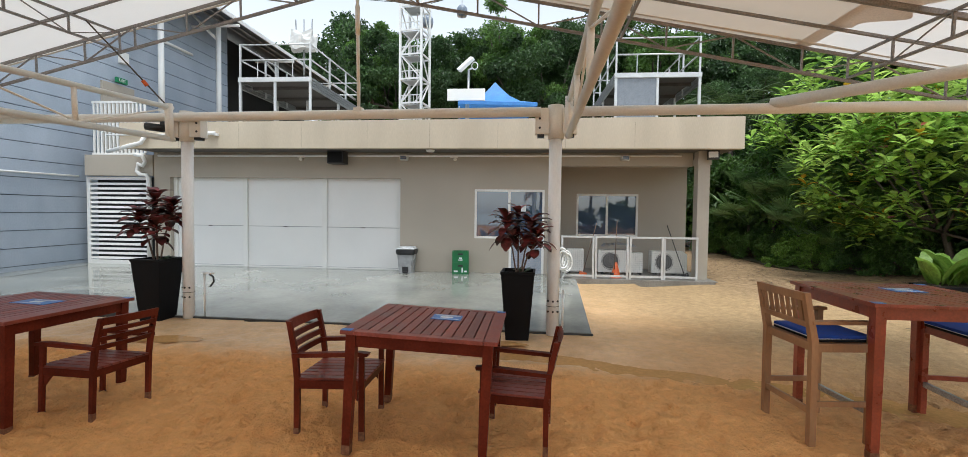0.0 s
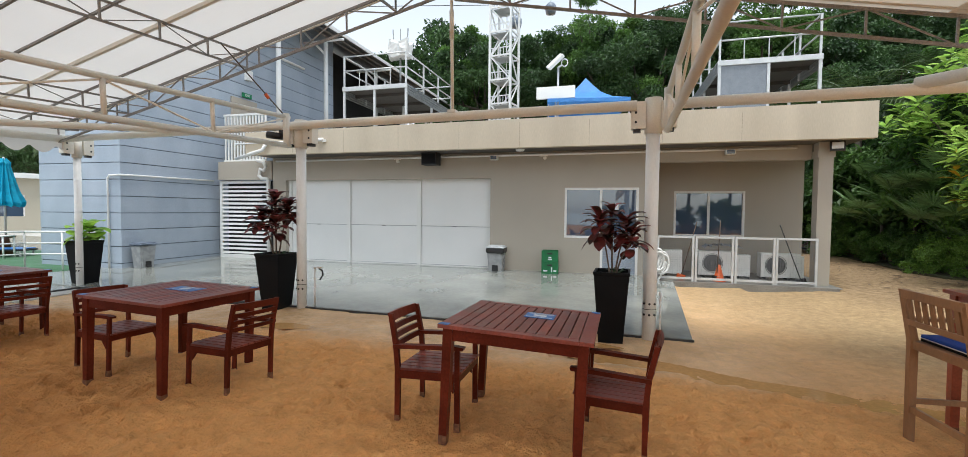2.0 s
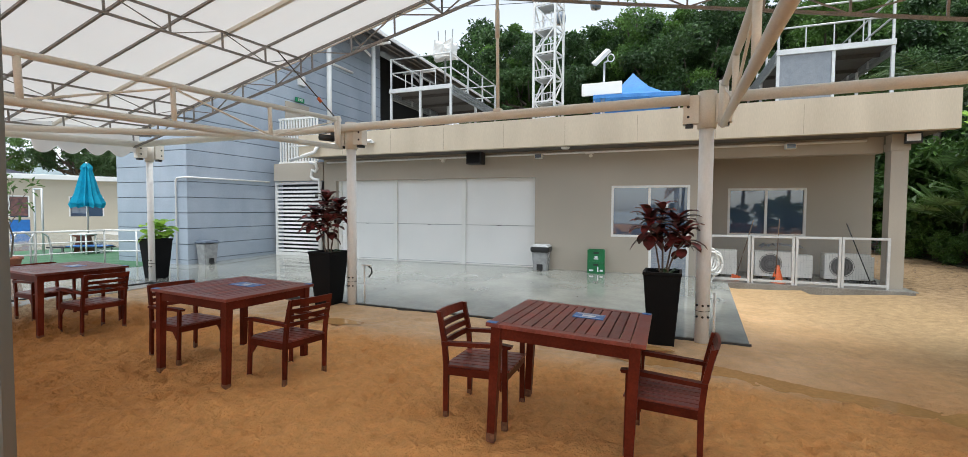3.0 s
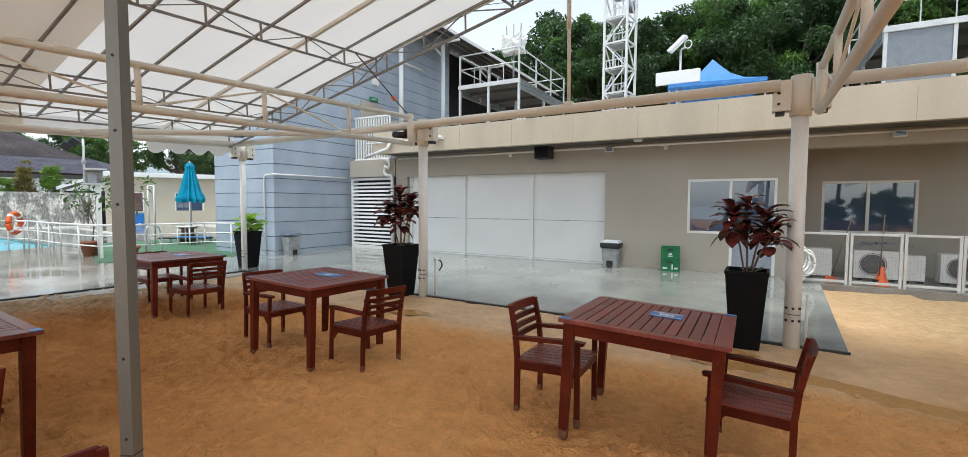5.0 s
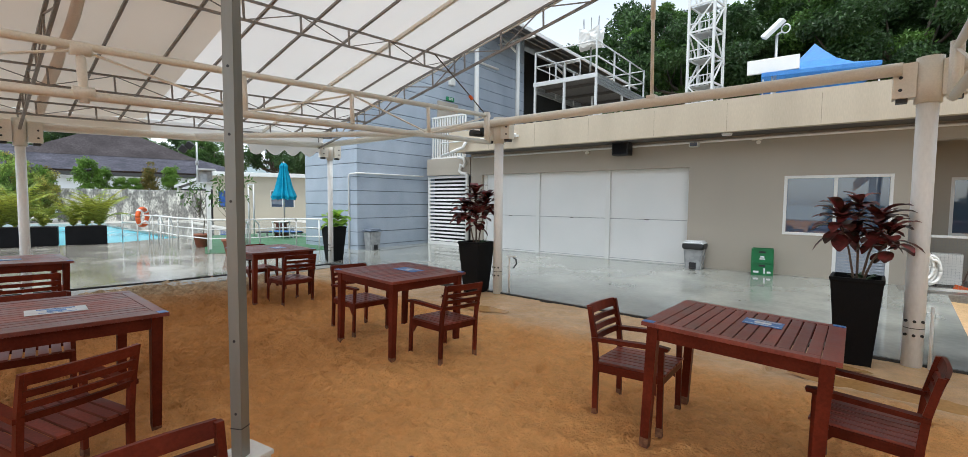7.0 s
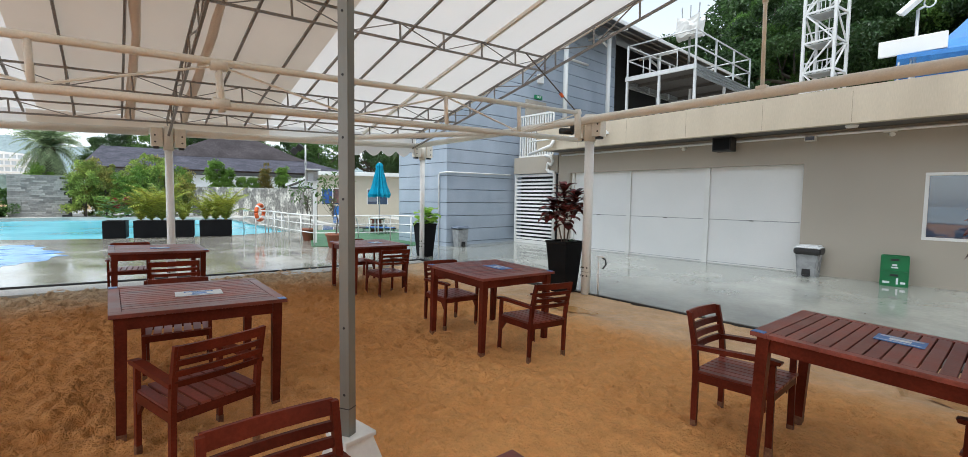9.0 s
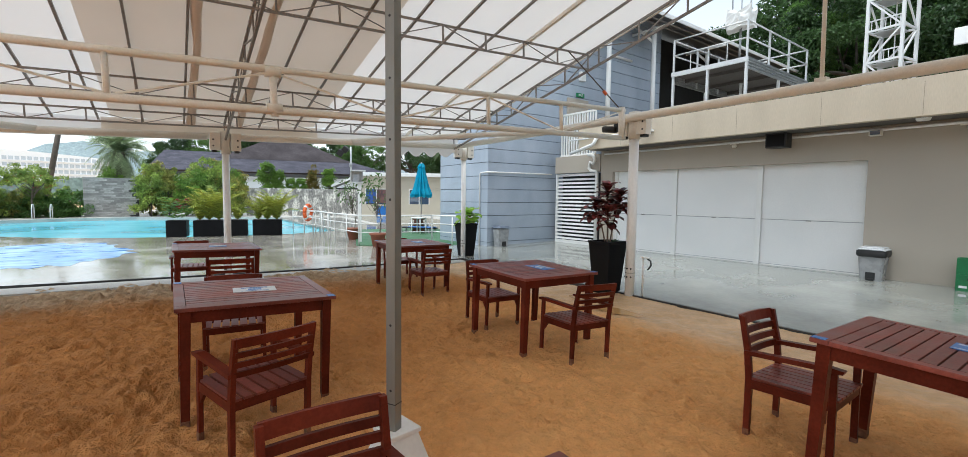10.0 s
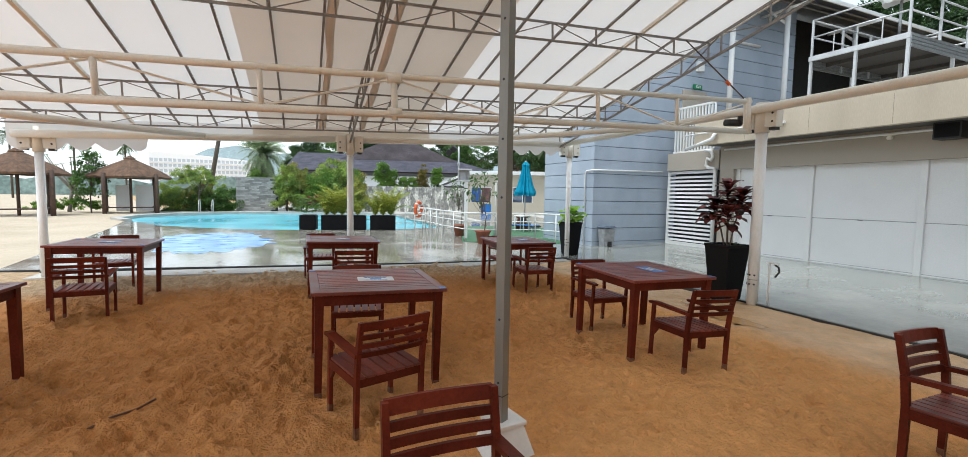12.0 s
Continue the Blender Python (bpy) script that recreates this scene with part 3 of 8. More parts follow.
solid("pool_bank", flat(bank, -0.2, 0.03), CONC, None, "pale concrete surround behind the pool", "paving", kind="structure")
bm = bmesh.new()
ring = [(-24.0, 12.0)] + far_edge + [(-30.8, -4.8)]
for (xa, ya), (xb, yb) in zip(ring, ring[1:]):
    bar(bm, (xa, ya, 0.02), (xb, yb, 0.02), 0.45, 0.18)
solid("pool_coping", bm, CONC, None, "rounded pale pool coping", "pool edge", kind="structure")
# the terrace edge gets its shadow gap as dark bars too
bm = bmesh.new()
for i in range(len(sand_line) - 1):
    (xa, ya), (xb, yb) = sand_line[i], sand_line[i + 1]
    bar(bm, (xa + 0.01, ya, -0.02), (xb + 0.01, yb, -0.02), 0.03, 0.1)
solid("terrace_edge_trim", bm, EDGE, None, "dark strip painting the shadow gap along the pool terrace", "edge strip", kind="structure")
kerb = [tuple(tw(u, v)[:2]) for u, v in ((-5.3, -0.02), (-5.38, -3.5), (-5.85, -7.4), (-6.2, -10.9), (-5.6, -10.9), (-5.2, -7.4), (-4.85, -3.5), (-4.9, -0.02))]
solid("terrace_kerb", flat(kerb, -0.1, 0.005), CONC, None, "pale concrete strip dusted with sand beside the terrace", "kerb", kind="structure")


def mural_material():
    m = mat("painted_splash", (0.40, 0.56, 0.66), (0.0, 0.17, 0.56), (0.22, 0.42), 1.5, 3.0, 0.05, 0.002, stretch=(2.0, 0.7, 1), fine_mix=0.35, detail=8)
    return m


blot = []
for i in range(72):
    a = 2 * math.pi * i / 72
    q = 1.0 + 0.28 * noise.noise((2.2 * math.cos(a), 2.2 * math.sin(a), 7.0)) + 0.22 * noise.noise((7 * math.cos(a), 7 * math.sin(a), 2.0))
    blot.append((-18.6 + 3.0 * q * math.cos(a), -1.05 + 1.75 * q * math.sin(a)))
bm = flat(blot, 0.0, 0.027)
solid("ground_mural", bm, mural_material(), None, "blue and white splash design painted on the terrace", "painted ground", kind="structure")
bm = flat([(-15.6, 6.4), (-22.0, 9.6), (-20.8, 13.0), (-16.0, 12.0), (-13.7, 11.0), (-13.6, 8.8)], 0.0, 0.028)
for vert in bm.verts:
    if vert.co.z > 0.01:
        vert.co.z = 0.034 + 0.012 * max(0.0, (BACK @ Vector((vert.co.x, vert.co.y, 0))).y)
solid("green_mat", bm, TURF, None, "green outdoor mat on the wet terrace", "mat", kind="structure")


SEA = mat("grey_sea_water", (0.22, 0.28, 0.31), (0.16, 0.22, 0.25), (0.08, 0.2), 0.05, 0.8, 0.4, 0.05, fine_mix=0.1)
solid("sea", flat([(-140, -160), (-24, -44), (-6, -30), (60, -30), (300, -60), (300, -500), (-140, -500)], -0.35, 0.06), SEA, None, "grey sea beyond the beach mirrored in the windows", "sea", kind="structure")


# ---- low flat-roofed building ----
H_SOFFIT = 3.12
wall = bmesh.new()
for a0, a1, z0, z1 in ((-3.75, -3.3, 0, H_SOFFIT), (-3.3, 2.97, 2.46, H_SOFFIT), (2.97, 4.885, 0, H_SOFFIT), (4.885, 6.64, 2.205, H_SOFFIT), (4.885, 5.76, 0, 0.965), (6.64, 7.0, 0, H_SOFFIT)):
    box(wall, a0, a1, 0, 0.3, z0, z1)
solid("wall_south", wall, RENDER, BLD, "taupe rendered wall", "wall", kind="structure")
bm = bmesh.new()
box(bm, 6.8, 7.0, 0.3, 1.5, 0, H_SOFFIT)
for a0, a1, z0, z1 in ((6.8, 7.6, 0, H_SOFFIT), (7.6, 9.29, 2.177, H_SOFFIT), (7.6, 9.29, 0, 0.995), (9.29, 10.4, 0, H_SOFFIT)):
    box(bm, a0, a1, 1.5, 1.7, z0, z1)
solid("wall_recess", bm, RENDER, BLD, "taupe rendered wall of the covered recess", "wall", kind="structure")
bm = bmesh.new()
box(bm, 10.4, 10.58, 1.5, 9.0, 0, H_SOFFIT)
box(bm, -3.55, 10.4, 8.8, 9.0, 0, H_SOFFIT)
box(bm, -3.75, -3.55, 0.3, 8.8, 0, H_SOFFIT)
solid("wall_north", bm, RENDER, BLD, "taupe rendered outer wall", "wall", kind="structure")
bm = bmesh.new()
box(bm, 10.19, 10.46, -0.38, -0.11, 0.0, H_SOFFIT)
box(bm, 10.17, 10.48, -0.40, -0.09, 2.80, 2.95)
solid("column", bm, RENDER, BLD, "taupe square corner column", "column", kind="structure")
solid("lintel", bx(7.0, 10.19, -0.02, 0.28, 2.80, H_SOFFIT), RENDER, BLD, "rendered beam over the covered recess", "beam", kind="structure")
PLINTH = mat("damp_concrete", (0.27, 0.255, 0.23), (0.17, 0.16, 0.145), (0.3, 0.6), 1.5, 40, 0.2, 0.003)
solid("plinth", bx(6.75, 10.58, -0.70, 1.5, -0.1, 0.10, 0.01), PLINTH, BLD, "concrete plinth under the fenced units", "plinth", kind="structure")
solid("ceiling", bx(-3.7, 10.9, -0.75, 8.9, H_SOFFIT, H_SOFFIT + 0.02), SOFFIT, BLD, "boarded soffit, dark also for the shadow line under the parapet", "soffit", kind="structure")
bm = bmesh.new()
A0, A1 = -3.9, 10.98
box(bm, A0, A1, -0.9, -0.71, 3.11, 3.77)
for v in bm.verts:
    if v.co.z > 3.5:
        v.co.z = 3.73 + 0.095 * (v.co.x - A0) / (A1 - A0)
solid("parapet", bm, PARAPET, BLD, "cream rendered parapet band with faint rain streaks", "parapet", kind="structure")
for a0_, a1_, zt in ((A1 - 0.2, A1 - 0.004, 3.8), (A0 + 0.004, A0 + 0.2, 3.72)):
    solid("parapet_side", bx(a0_, a1_, -0.71, 9.0, 3.14, zt), PARAPET, BLD, "cream rendered parapet along the roof side", "parapet", kind="structure")
solid("roof", bx(A0 + 0.2, A1 - 0.2, -0.71, 9.0, 3.14, 3.6), CONC, BLD, "flat concrete roof deck", "roof", kind="structure")
for a in (-2.35, -0.79, 0.78, 2.40, 3.90, 5.50, 7.05, 8.60):
    solid("parapet_trim", bx(a - 0.004, a + 0.004, -0.9025, -0.895, 3.13, 3.70), JOINT, BLD, "dark sealed joint in the parapet band", "joint", kind="structure")
bm = bmesh.new()
tube(bm, (-3.6, -0.04, 3.02), (9.9, -0.06, 3.05), 0.028, 8)
solid("conduit_trim", bm, WHITE, BLD, "painted conduit along the top of the wall", "conduit", kind="structure")

# garage shutters: three leaves, each of ribbed panels in a frame
shutters = thing("roller_shutter", BLD, "white ribbed metal shutter in three closed leaves", "shutter", kind="structure")
edges_a = (-3.3, -1.276, 0.907, 2.97)
for k in range(3):
    a0, a1 = edges_a[k], edges_a[k + 1]
    leaf = part("leaf", bx(a0 + 0.005, a1 - 0.005, 0.1815, 0.24, 0.06, 2.46), SHUTTER, shutters)
    for z0, z1, nrib in ((0.10, 1.17, 12), (1.19, 2.44, 13)):
        bm = bmesh.new()
        h = (z1 - z0) / nrib
        for r in range(nrib):
            zz = z0 + r * h
            box(bm, a0 + 0.06, a1 - 0.06, 0.178, 0.1812, zz + 0.003, zz + h - 0.003)
        part("ribbed_panel", bm, SHUTTER, leaf)
    part("rail", bx(a0 + 0.02, a1 - 0.02, 0.170, 0.181, 1.192, 1.21, 0.003), WHITE, leaf)
    part("seam", bx(a0 + 0.06, a1 - 0.06, 0.1785, 0.181, 1.176, 1.19), GREYP, leaf)
    part("bottom_rail", bx(a0 + 0.01, a1 - 0.01, 0.15, 0.177, 0.082, 0.122, 0.005), WHITE, leaf)
    # shadow line between shutter and floor, put in as a dark strip
    part("rubber_seal", bx(a0 + 0.02, a1 - 0.02, 0.158, 0.177, 0.060, 0.0815), DARK, leaf, "dark strip painting the shadow under the shutter")
    part("seam", bx(a0 + 0.06, a1 - 0.06, 0.1765, 0.178, 0.123, 0.137), GREYP, leaf)
    part("handle", bx((a0 + a1) / 2 - 0.05, (a0 + a1) / 2 + 0.05, 0.155, 0.1775, 1.17, 1.188, 0.004), DARK, leaf)
for a in edges_a[1:3]:
    part("mullion", bx(a - 0.06, a + 0.06, 0.12, 0.175, 0.06, 2.46, 0.006), WHITE, shutters)
part("jamb", bx(-3.3, -3.2, 0.12, 0.19, 0.06, 2.46, 0.006), WHITE, shutters)


def sliding_window(name, a0, a1, z0, z1, b, label):
    w = thing(name, BLD, label, "window", kind="structure")
    t = 0.055
    for n, x0, x1, y0, y1 in (("frame_head", a0, a1, z1 - t, z1), ("frame_sill", a0, a1, z0, z0 + t), ("frame_jamb", a0, a0 + t, z0 + t, z1 - t), ("frame_jamb", a1 - t, a1, z0 + t, z1 - t)):
        part(n, bx(x0, x1, b - 0.04, b + 0.06, y0, y1, 0.004), WHITE, w)
    mid = (a0 + a1) / 2
    part("meeting_stile", bx(mid - 0.03, mid + 0.03, b - 0.03, b + 0.04, z0 + t, z1 - t, 0.004), WHITE, w)
    for x0, x1, off in ((a0 + t, mid - 0.03, 0.0), (mid + 0.03, a1 - t, 0.015)):
        part("pane", bx(x0, x1, b + off, b + off + 0.006, z0 + t, z1 - t), GLASS, w)
    return w


w1 = sliding_window("window_1", 4.885, 6.64, 0.965, 2.205, 0.04, "white-framed sliding window with dark reflecting panes")
sliding_window("window_2", 7.6, 9.29, 0.995, 2.177, 1.54, "white-framed sliding window with dark reflecting panes")
part("notice", bx(6.02, 6.18, 0.028, 0.032, 1.62, 1.82), PAPERW, w1, "small white notice on the pane")
dr = thing("door_1", BLD, "white-framed door with a blue-grey louvred lower panel", "door", kind="structure")
for x0, x1 in ((5.76, 5.82), (6.58, 6.64)):
    part("jamb", bx(x0, x1, 0.0, 0.08, 0.08, 0.965, 0.004), WHITE, dr)
part("sill", bx(5.76, 6.64, 0.0, 0.08, 0.04, 0.08, 0.004), WHITE, dr)
LOUV = mat("blue_grey_louvre", (0.36, 0.40, 0.46), (0.30, 0.34, 0.40), (0.35, 0.5))
for k in range(15):
    bm = bmesh.new()
    z = 0.085 + k * 0.058
    box(bm, 5.82, 6.58, 0.03, 0.045, z, z + 0.052)
    for v in bm.verts:
        v.co.y += 0.03 * (v.co.z - z) / 0.052
    part("slat", bm, LOUV, dr)

# louvred gate in the passage beside the blue building
gate = thing("louvred_gate", BLD, "white metal gate with horizontal louvre slats", "gate", kind="structure")
ga, gb = -5.78, -3.92
for n, x0, x1, z0, z1 in (("stile", ga, ga + 0.10, 0.08, 2.46), ("stile", gb - 0.10, gb, 0.08, 2.46), ("rail", ga + 0.1, gb - 0.1, 2.38, 2.46), ("rail", ga + 0.1, gb - 0.1, 0.08, 0.2)):
    part(n, bx(x0, x1, 0.06, 0.11, z0, z1, 0.005), WHITE, gate)
for k in range(17):
    z = 0.225 + k * 0.126
    bm = box(bmesh.new(), ga + 0.1, gb - 0.1, 0.07, 0.085, z, z + 0.064)
    for v in bm.verts:
        v.co.y += 0.012 * (v.co.z - z) / 0.064
    part("slat", bm, WHITE, gate)
# the passage's shade, put in as a near-black sheet
solid("gate_backing_wall", bx(-5.72, -3.76, 0.34, 0.4, 0, 2.48), DARK, BLD, "near-black sheet painting the shade of the passage behind the gate", "wall", kind="structure")
solid("landing_wall", bx(-5.74, -3.78, -0.02, 0.25, 2.49, 3.05), RENDER, BLD, "taupe rendered wall of the upper landing", "wall", kind="structure")
rail = thing("landing_railing", BLD, "white vertical-bar railing on the upper landing", "railing", kind="structure")
part("bottom_rail", bx(-5.74, -4.2, 0.2, 0.26, 3.07, 3.13), WHITE, rail)
part("top_rail", bx(-5.74, -4.2, 0.2, 0.26, 4.48, 4.54), WHITE, rail)
for k in range(14):
    a = -5.71 + k * 0.115
    part("baluster", bx(a, a + 0.045, 0.21, 0.25, 3.13, 4.48), WHITE, rail)

# ---- tall blue-grey clad building ----
bl = thing("clad_building", BLD, "tall blue-grey building with horizontal cladding boards", "building", kind="structure")
part("core", bx(-8.9, -6.03, -2.77, 6.5, 0, 9.6), BLUEGAP, bl)
z = -0.245
while z < 9.2:
    part("cladding_board", box(bmesh.new(), -6.03, -6.0, -2.77, 6.5, max(0.0, z + 0.010), z + 0.420), BLUE, bl)
    part("cladding_board", box(bmesh.new(), -8.9, -6.0, -2.80, -2.77, max(0.0, z + 0.010), z + 0.420), BLUE, bl)
    z += 0.43
bm = bmesh.new()
prof = [(-4.3, 8.42), (-9.6, 10.27), (-9.6, 10.36), (-4.3, 8.51)]
lo, hi = [bm.verts.new((a, 0.6, z)) for a, z in prof], [bm.verts.new((a, 17.0, z)) for a, z in prof]
bm.faces.new(lo), bm.faces.new(hi[::-1])
for i in range(4):
    bm.faces.new((lo[i], hi[i], hi[(i + 1) % 4], lo[(i + 1) % 4]))
part("roof", bm, mat("roof_sheet", (0.13, 0.13, 0.135), (0.085, 0.085, 0.09), (0.4, 0.6)), bl, "dark sheet-metal roof with deep eaves")
part("fascia", bx(-4.32, -4.27, 0.55, 17.0, 8.40, 8.53), WHITE, bl)
# near-black block that paints the shade of the open hall
part("inner_wall", bx(-9.0, -7.5, 6.5, 17, 3.0, 9.4), DARK, bl, "near-black block painting the shade in the open hall under the eaves")
for b in (1.8, 4.5, 8.5, 12.5):
    bm = bmesh.new()
    tube(bm, (-5.0, b, 3.6), (-5.0, b, 8.3), 0.085, 14)
    part("column", bm, WHITE, bl, "white round steel column")
    bm = bmesh.new()
    tube(bm, (-5.0, b, 7.7), (-6.0, b, 8.7), 0.05, 8)
    tube(bm, (-6.0, b, 8.25), (-4.2, b, 8.25), 0.05, 8)
    part("eave_brace", bm, WHITE, bl)
for a in (-4.75, -5.5):
    bm = bmesh.new()
    tube(bm, (a, 0.8, 8.33 + (-4.3 - a) * 0.35), (a, 16.5, 8.33 + (-4.3 - a) * 0.35), 0.035, 8)
    part("purlin", bm, TRUSS, bl)
part("upper_door", bx(-6.0, -5.93, 0.75, 1.85, 3.2, 5.27, 0.01), RENDER, bl, "beige flush door on the roof terrace")
part("light_box", bx(-6.0, -5.88, 1.35, 1.62, 5.95, 6.28, 0.01), WHITE, bl)
bm = bmesh.new()
tube(bm, (-5.94, 3.0, 7.2), (-5.94, 4.4, 7.2), 0.05, 8)
part("strip_light", bm, WHITE, bl)
bm = bmesh.new()
pipe(bm, [(-6.36, -2.85, 0.03), (-6.36, -2.85, 2.36), (-6.30, -2.85, 2.43), (-5.97, -2.85, 2.44), (-5.95, -2.78, 2.445), (-5.95, 0.0, 2.47)], 0.025)
part("conduit", bm, WHITE, bl, "white painted conduit")
ex = thing("exit_sign", BLD @ pose(-5.9, 1.33, 5.40, 0, 0, 90), "green illuminated EXIT sign above the roof door", "sign")
part("case", bx(-0.19, 0.19, -0.05, 0.02, -0.075, 0.075, 0.008), mat("exit_green", (0.01, 0.20, 0.08), (0.01, 0.17, 0.07)), ex)
fc = bpy.data.curves.new("exit_text", "FONT")
fc.body, fc.size, fc.align_x, fc.align_y, fc.extrude = "EXIT", 0.115, "CENTER", "CENTER", 0.002
fo = new("lettering", fc)
fo.parent = ex
fo.matrix_basis = pose(0, -0.053, 0, 90, 0, 0)
fc.materials.append(WHITE)


# ---- marquee ----
ROOF = TENT @ pose(0, 0, 0, 2.1, 0, 0)
UA, UR, UB, VEND = -5.5, 2.63, 10.7, -10.8
ZE, ZR = 3.22, 4.93


def zroof(u):
    return ZE + (ZR - ZE) * (1 - abs(u - UR) / (UR - UA))


tent = thing("marquee", ROOF, "large white-roofed marquee on cream steel posts", "marquee")
posts = ((-0.05, 0.12, 0.078), (5.3, 0.10, 0.083), (-5.6, 0.25, 0.064), (-5.5, -5.3, 0.066), (-5.65, -10.6, 0.066), (10.7, 0.1, 0.09))
for u, v, rp in posts:
    bm = bmesh.new()
    tube(bm, (0, 0, -0.15), (0, 0, 2.62), rp, 20)
    shaft_m = ROOF.inverted() @ TENT @ pose(u, v, 0.0367 * v * 0.9)
    post = part("post", bm, POSTW, tent, "white round steel post", shaft_m)
    bm = bmesh.new()
    tube(bm, (0, 0, 2.60), (0, 0, 3.04), rp + 0.022, 20)
    part("collar", bm, CREAM, post)
    turn = pose(0, 0, 0, 0, 0, 90 if u < -5 else 0)
    for sx in (-1, 1):
        br = part("bracket", bx(min(sx * 0.09, sx * 0.27), max(sx * 0.09, sx * 0.27), -0.075, 0.075, 2.66, 3.0, 0.008), CREAM, post, m=turn)
        part("foot_stub", bx(min(sx * 0.15, sx * 0.24), max(sx * 0.15, sx * 0.24), -0.05, 0.05, 2.62, 2.665), DARK, post, m=turn)
        for zb in (2.74, 2.86):
            for sy in (-1, 1):
                part("bracket_bolt", tube(bmesh.new(), (sx * 0.21, sy * 0.074, zb), (sx * 0.21, sy * 0.082, zb), 0.016, 8), DARK, post, m=turn)
    for zb in (0.32, 0.46):
        part("bolt", tube(bmesh.new(), (0, -rp - 0.012, zb), (0, -rp + 0.006, zb), 0.014, 8), DARK, post)
        for sx in (-1, 1):
            part("bolt", tube(bmesh.new(), (sx * (0.74 * rp + 0.007), -0.74 * rp - 0.007, zb), (sx * 0.65 * rp, -0.65 * rp, zb), 0.014, 8), DARK, post)
    bm = bmesh.new()
    tube(bm, (0, 0, 0.385), (0, 0, 0.392), rp + 0.0015, 20)
    part("sleeve_joint", bm, DARK, post)


def beam(name, p0, p1, r, material=CREAM, seg=14):
    bm = bmesh.new()
    tube(bm, p0, p1, r, seg)
    return part(name, bm, material, tent)


ZB = 2.94
beam("eave_beam", (UA, 0.1, ZB), (5.1, 0.1, ZB), 0.064)
beam("eave_beam", (5.5, 0.1, ZB), (UB, 0.1, ZB), 0.064)
beam("eave_beam", (UA, 0.1, ZB), (UA, -5.1, ZB), 0.068)
beam("eave_beam", (UA, -5.5, ZB), (UA, VEND, ZB), 0.068)
beam("corner_brace", (-2.6, 0.1, ZB + 0.04), (UA, -2.7, ZB + 0.02), 0.055)
beam("corner_brace", (7.9, 0.1, ZB + 0.06), (UB, -2.6, ZB + 0.2), 0.065)
beam("corner_brace", (UA, -7.9, ZB + 0.02), (-2.6, VEND + 0.1, ZB + 0.04), 0.055)
# two deep lattice girders across the tent
for u in (0.0, 5.45):
    beam("girder_chord", (u, -0.1, 3.03), (u, VEND, 3.03), 0.034)
    beam("girder_chord", (u, -0.1, 2.60), (u, VEND, 2.68), 0.038)
    for k in range(9):
        v = -0.2 - k * 1.27
        foot = 2.60 - 0.0074 * v
        beam("girder_post", (u, v, foot), (u, v, 3.02), 0.027, CREAM, 10)
        if k < 8:
            d = (v, v - 1.27) if k % 2 else (v - 1.27, v)
            beam("girder_diagonal", (u, d[0], foot + 0.03), (u, d[1], 3.0), 0.012, CREAM, 6)
        if k == 4:
            for zc in (foot + 0.02, 3.0):
                beam("girder_splice", (u, v - 0.07, zc), (u, v + 0.07, zc), 0.05, CREAM, 12)
            beam("splice_bolt", (u, v, foot - 0.06), (u, v, foot + 0.3), 0.034, CREAM, 10)
    beam("girder_end", (u, -0.16, 2.58), (u, -0.16, 3.08), 0.05, CREAM, 10)
# king post on the front eave beam
bm = bmesh.new()
tube(bm, (UR, 0.1, 3.0), (UR, 0.1, 4.85), 0.023, 12)
tube(bm, (UR, 0.1, 4.0), (UR, 0.1, 4.38), 0.032, 12)
part("king_post", bm, CREAM, tent)
part("king_post_shoe", bx(UR - 0.06, UR + 0.06, 0.05, 0.15, 2.985, 3.03, 0.005), CREAM, tent)


def lattice(p0, p1, depth, n, r=0.017, web=0.008, material=TRUSS):
    """A light truss: top chord p0-p1, bottom chord below it, thin posts and diagonals, in one mesh."""
    bm = bmesh.new()
    p0, p1 = Vector(p0), Vector(p1)
    dn = Vector((0, 0, -depth))
    bar(bm, p0, p1, 2 * r)
    bar(bm, p0 + dn, p1 + dn, 2 * r)
    for i in range(n + 1):
        a = p0.lerp(p1, i / n)
        bar(bm, a, a + dn, 0.022)
        if i < n:
            b = p0.lerp(p1, (i + 1) / n)
            lo = i % 2
            bar(bm, a + (dn if lo else Vector()), b + (Vector() if lo else dn), 2 * web)
    return bm


GAP = 0.05
# rafters follow the slope; trusses at the gable edge and at the middle post line
BAYS = (-0.65, -1.33, -1.97, -2.62, -3.26, -3.90, -4.58, -5.20, -5.86, -6.48, -7.10, -7.69, -8.32, -9.05, -9.70, -10.30)
SEAM = 8.28


def roof_panel(u0, u1, va, vb, material, label, flat_end):
    bm = bmesh.new()
    n = 12
    rows = []
    for i in range(n + 1):
        u = u0 + (u1 - u0) * i / n
        sag = 0.02 * math.sin(math.pi * i / n)
        rows.append([bm.verts.new((u, va + (vb - va) * j / 4, zroof(u) - sag - (0.004 if flat_end else 0.016) * math.sin(math.pi * j / 4) * (1 + 0.5 * noise.noise((u * 0.9, va, 2.0))))) for j in range(5)])
    for ra, rb in zip(rows, rows[1:]):
        for j in range(4):
            bm.faces.new((ra[j], ra[j + 1], rb[j + 1], rb[j])).smooth = True
    part("roof_sheet", bm, material, tent, label)


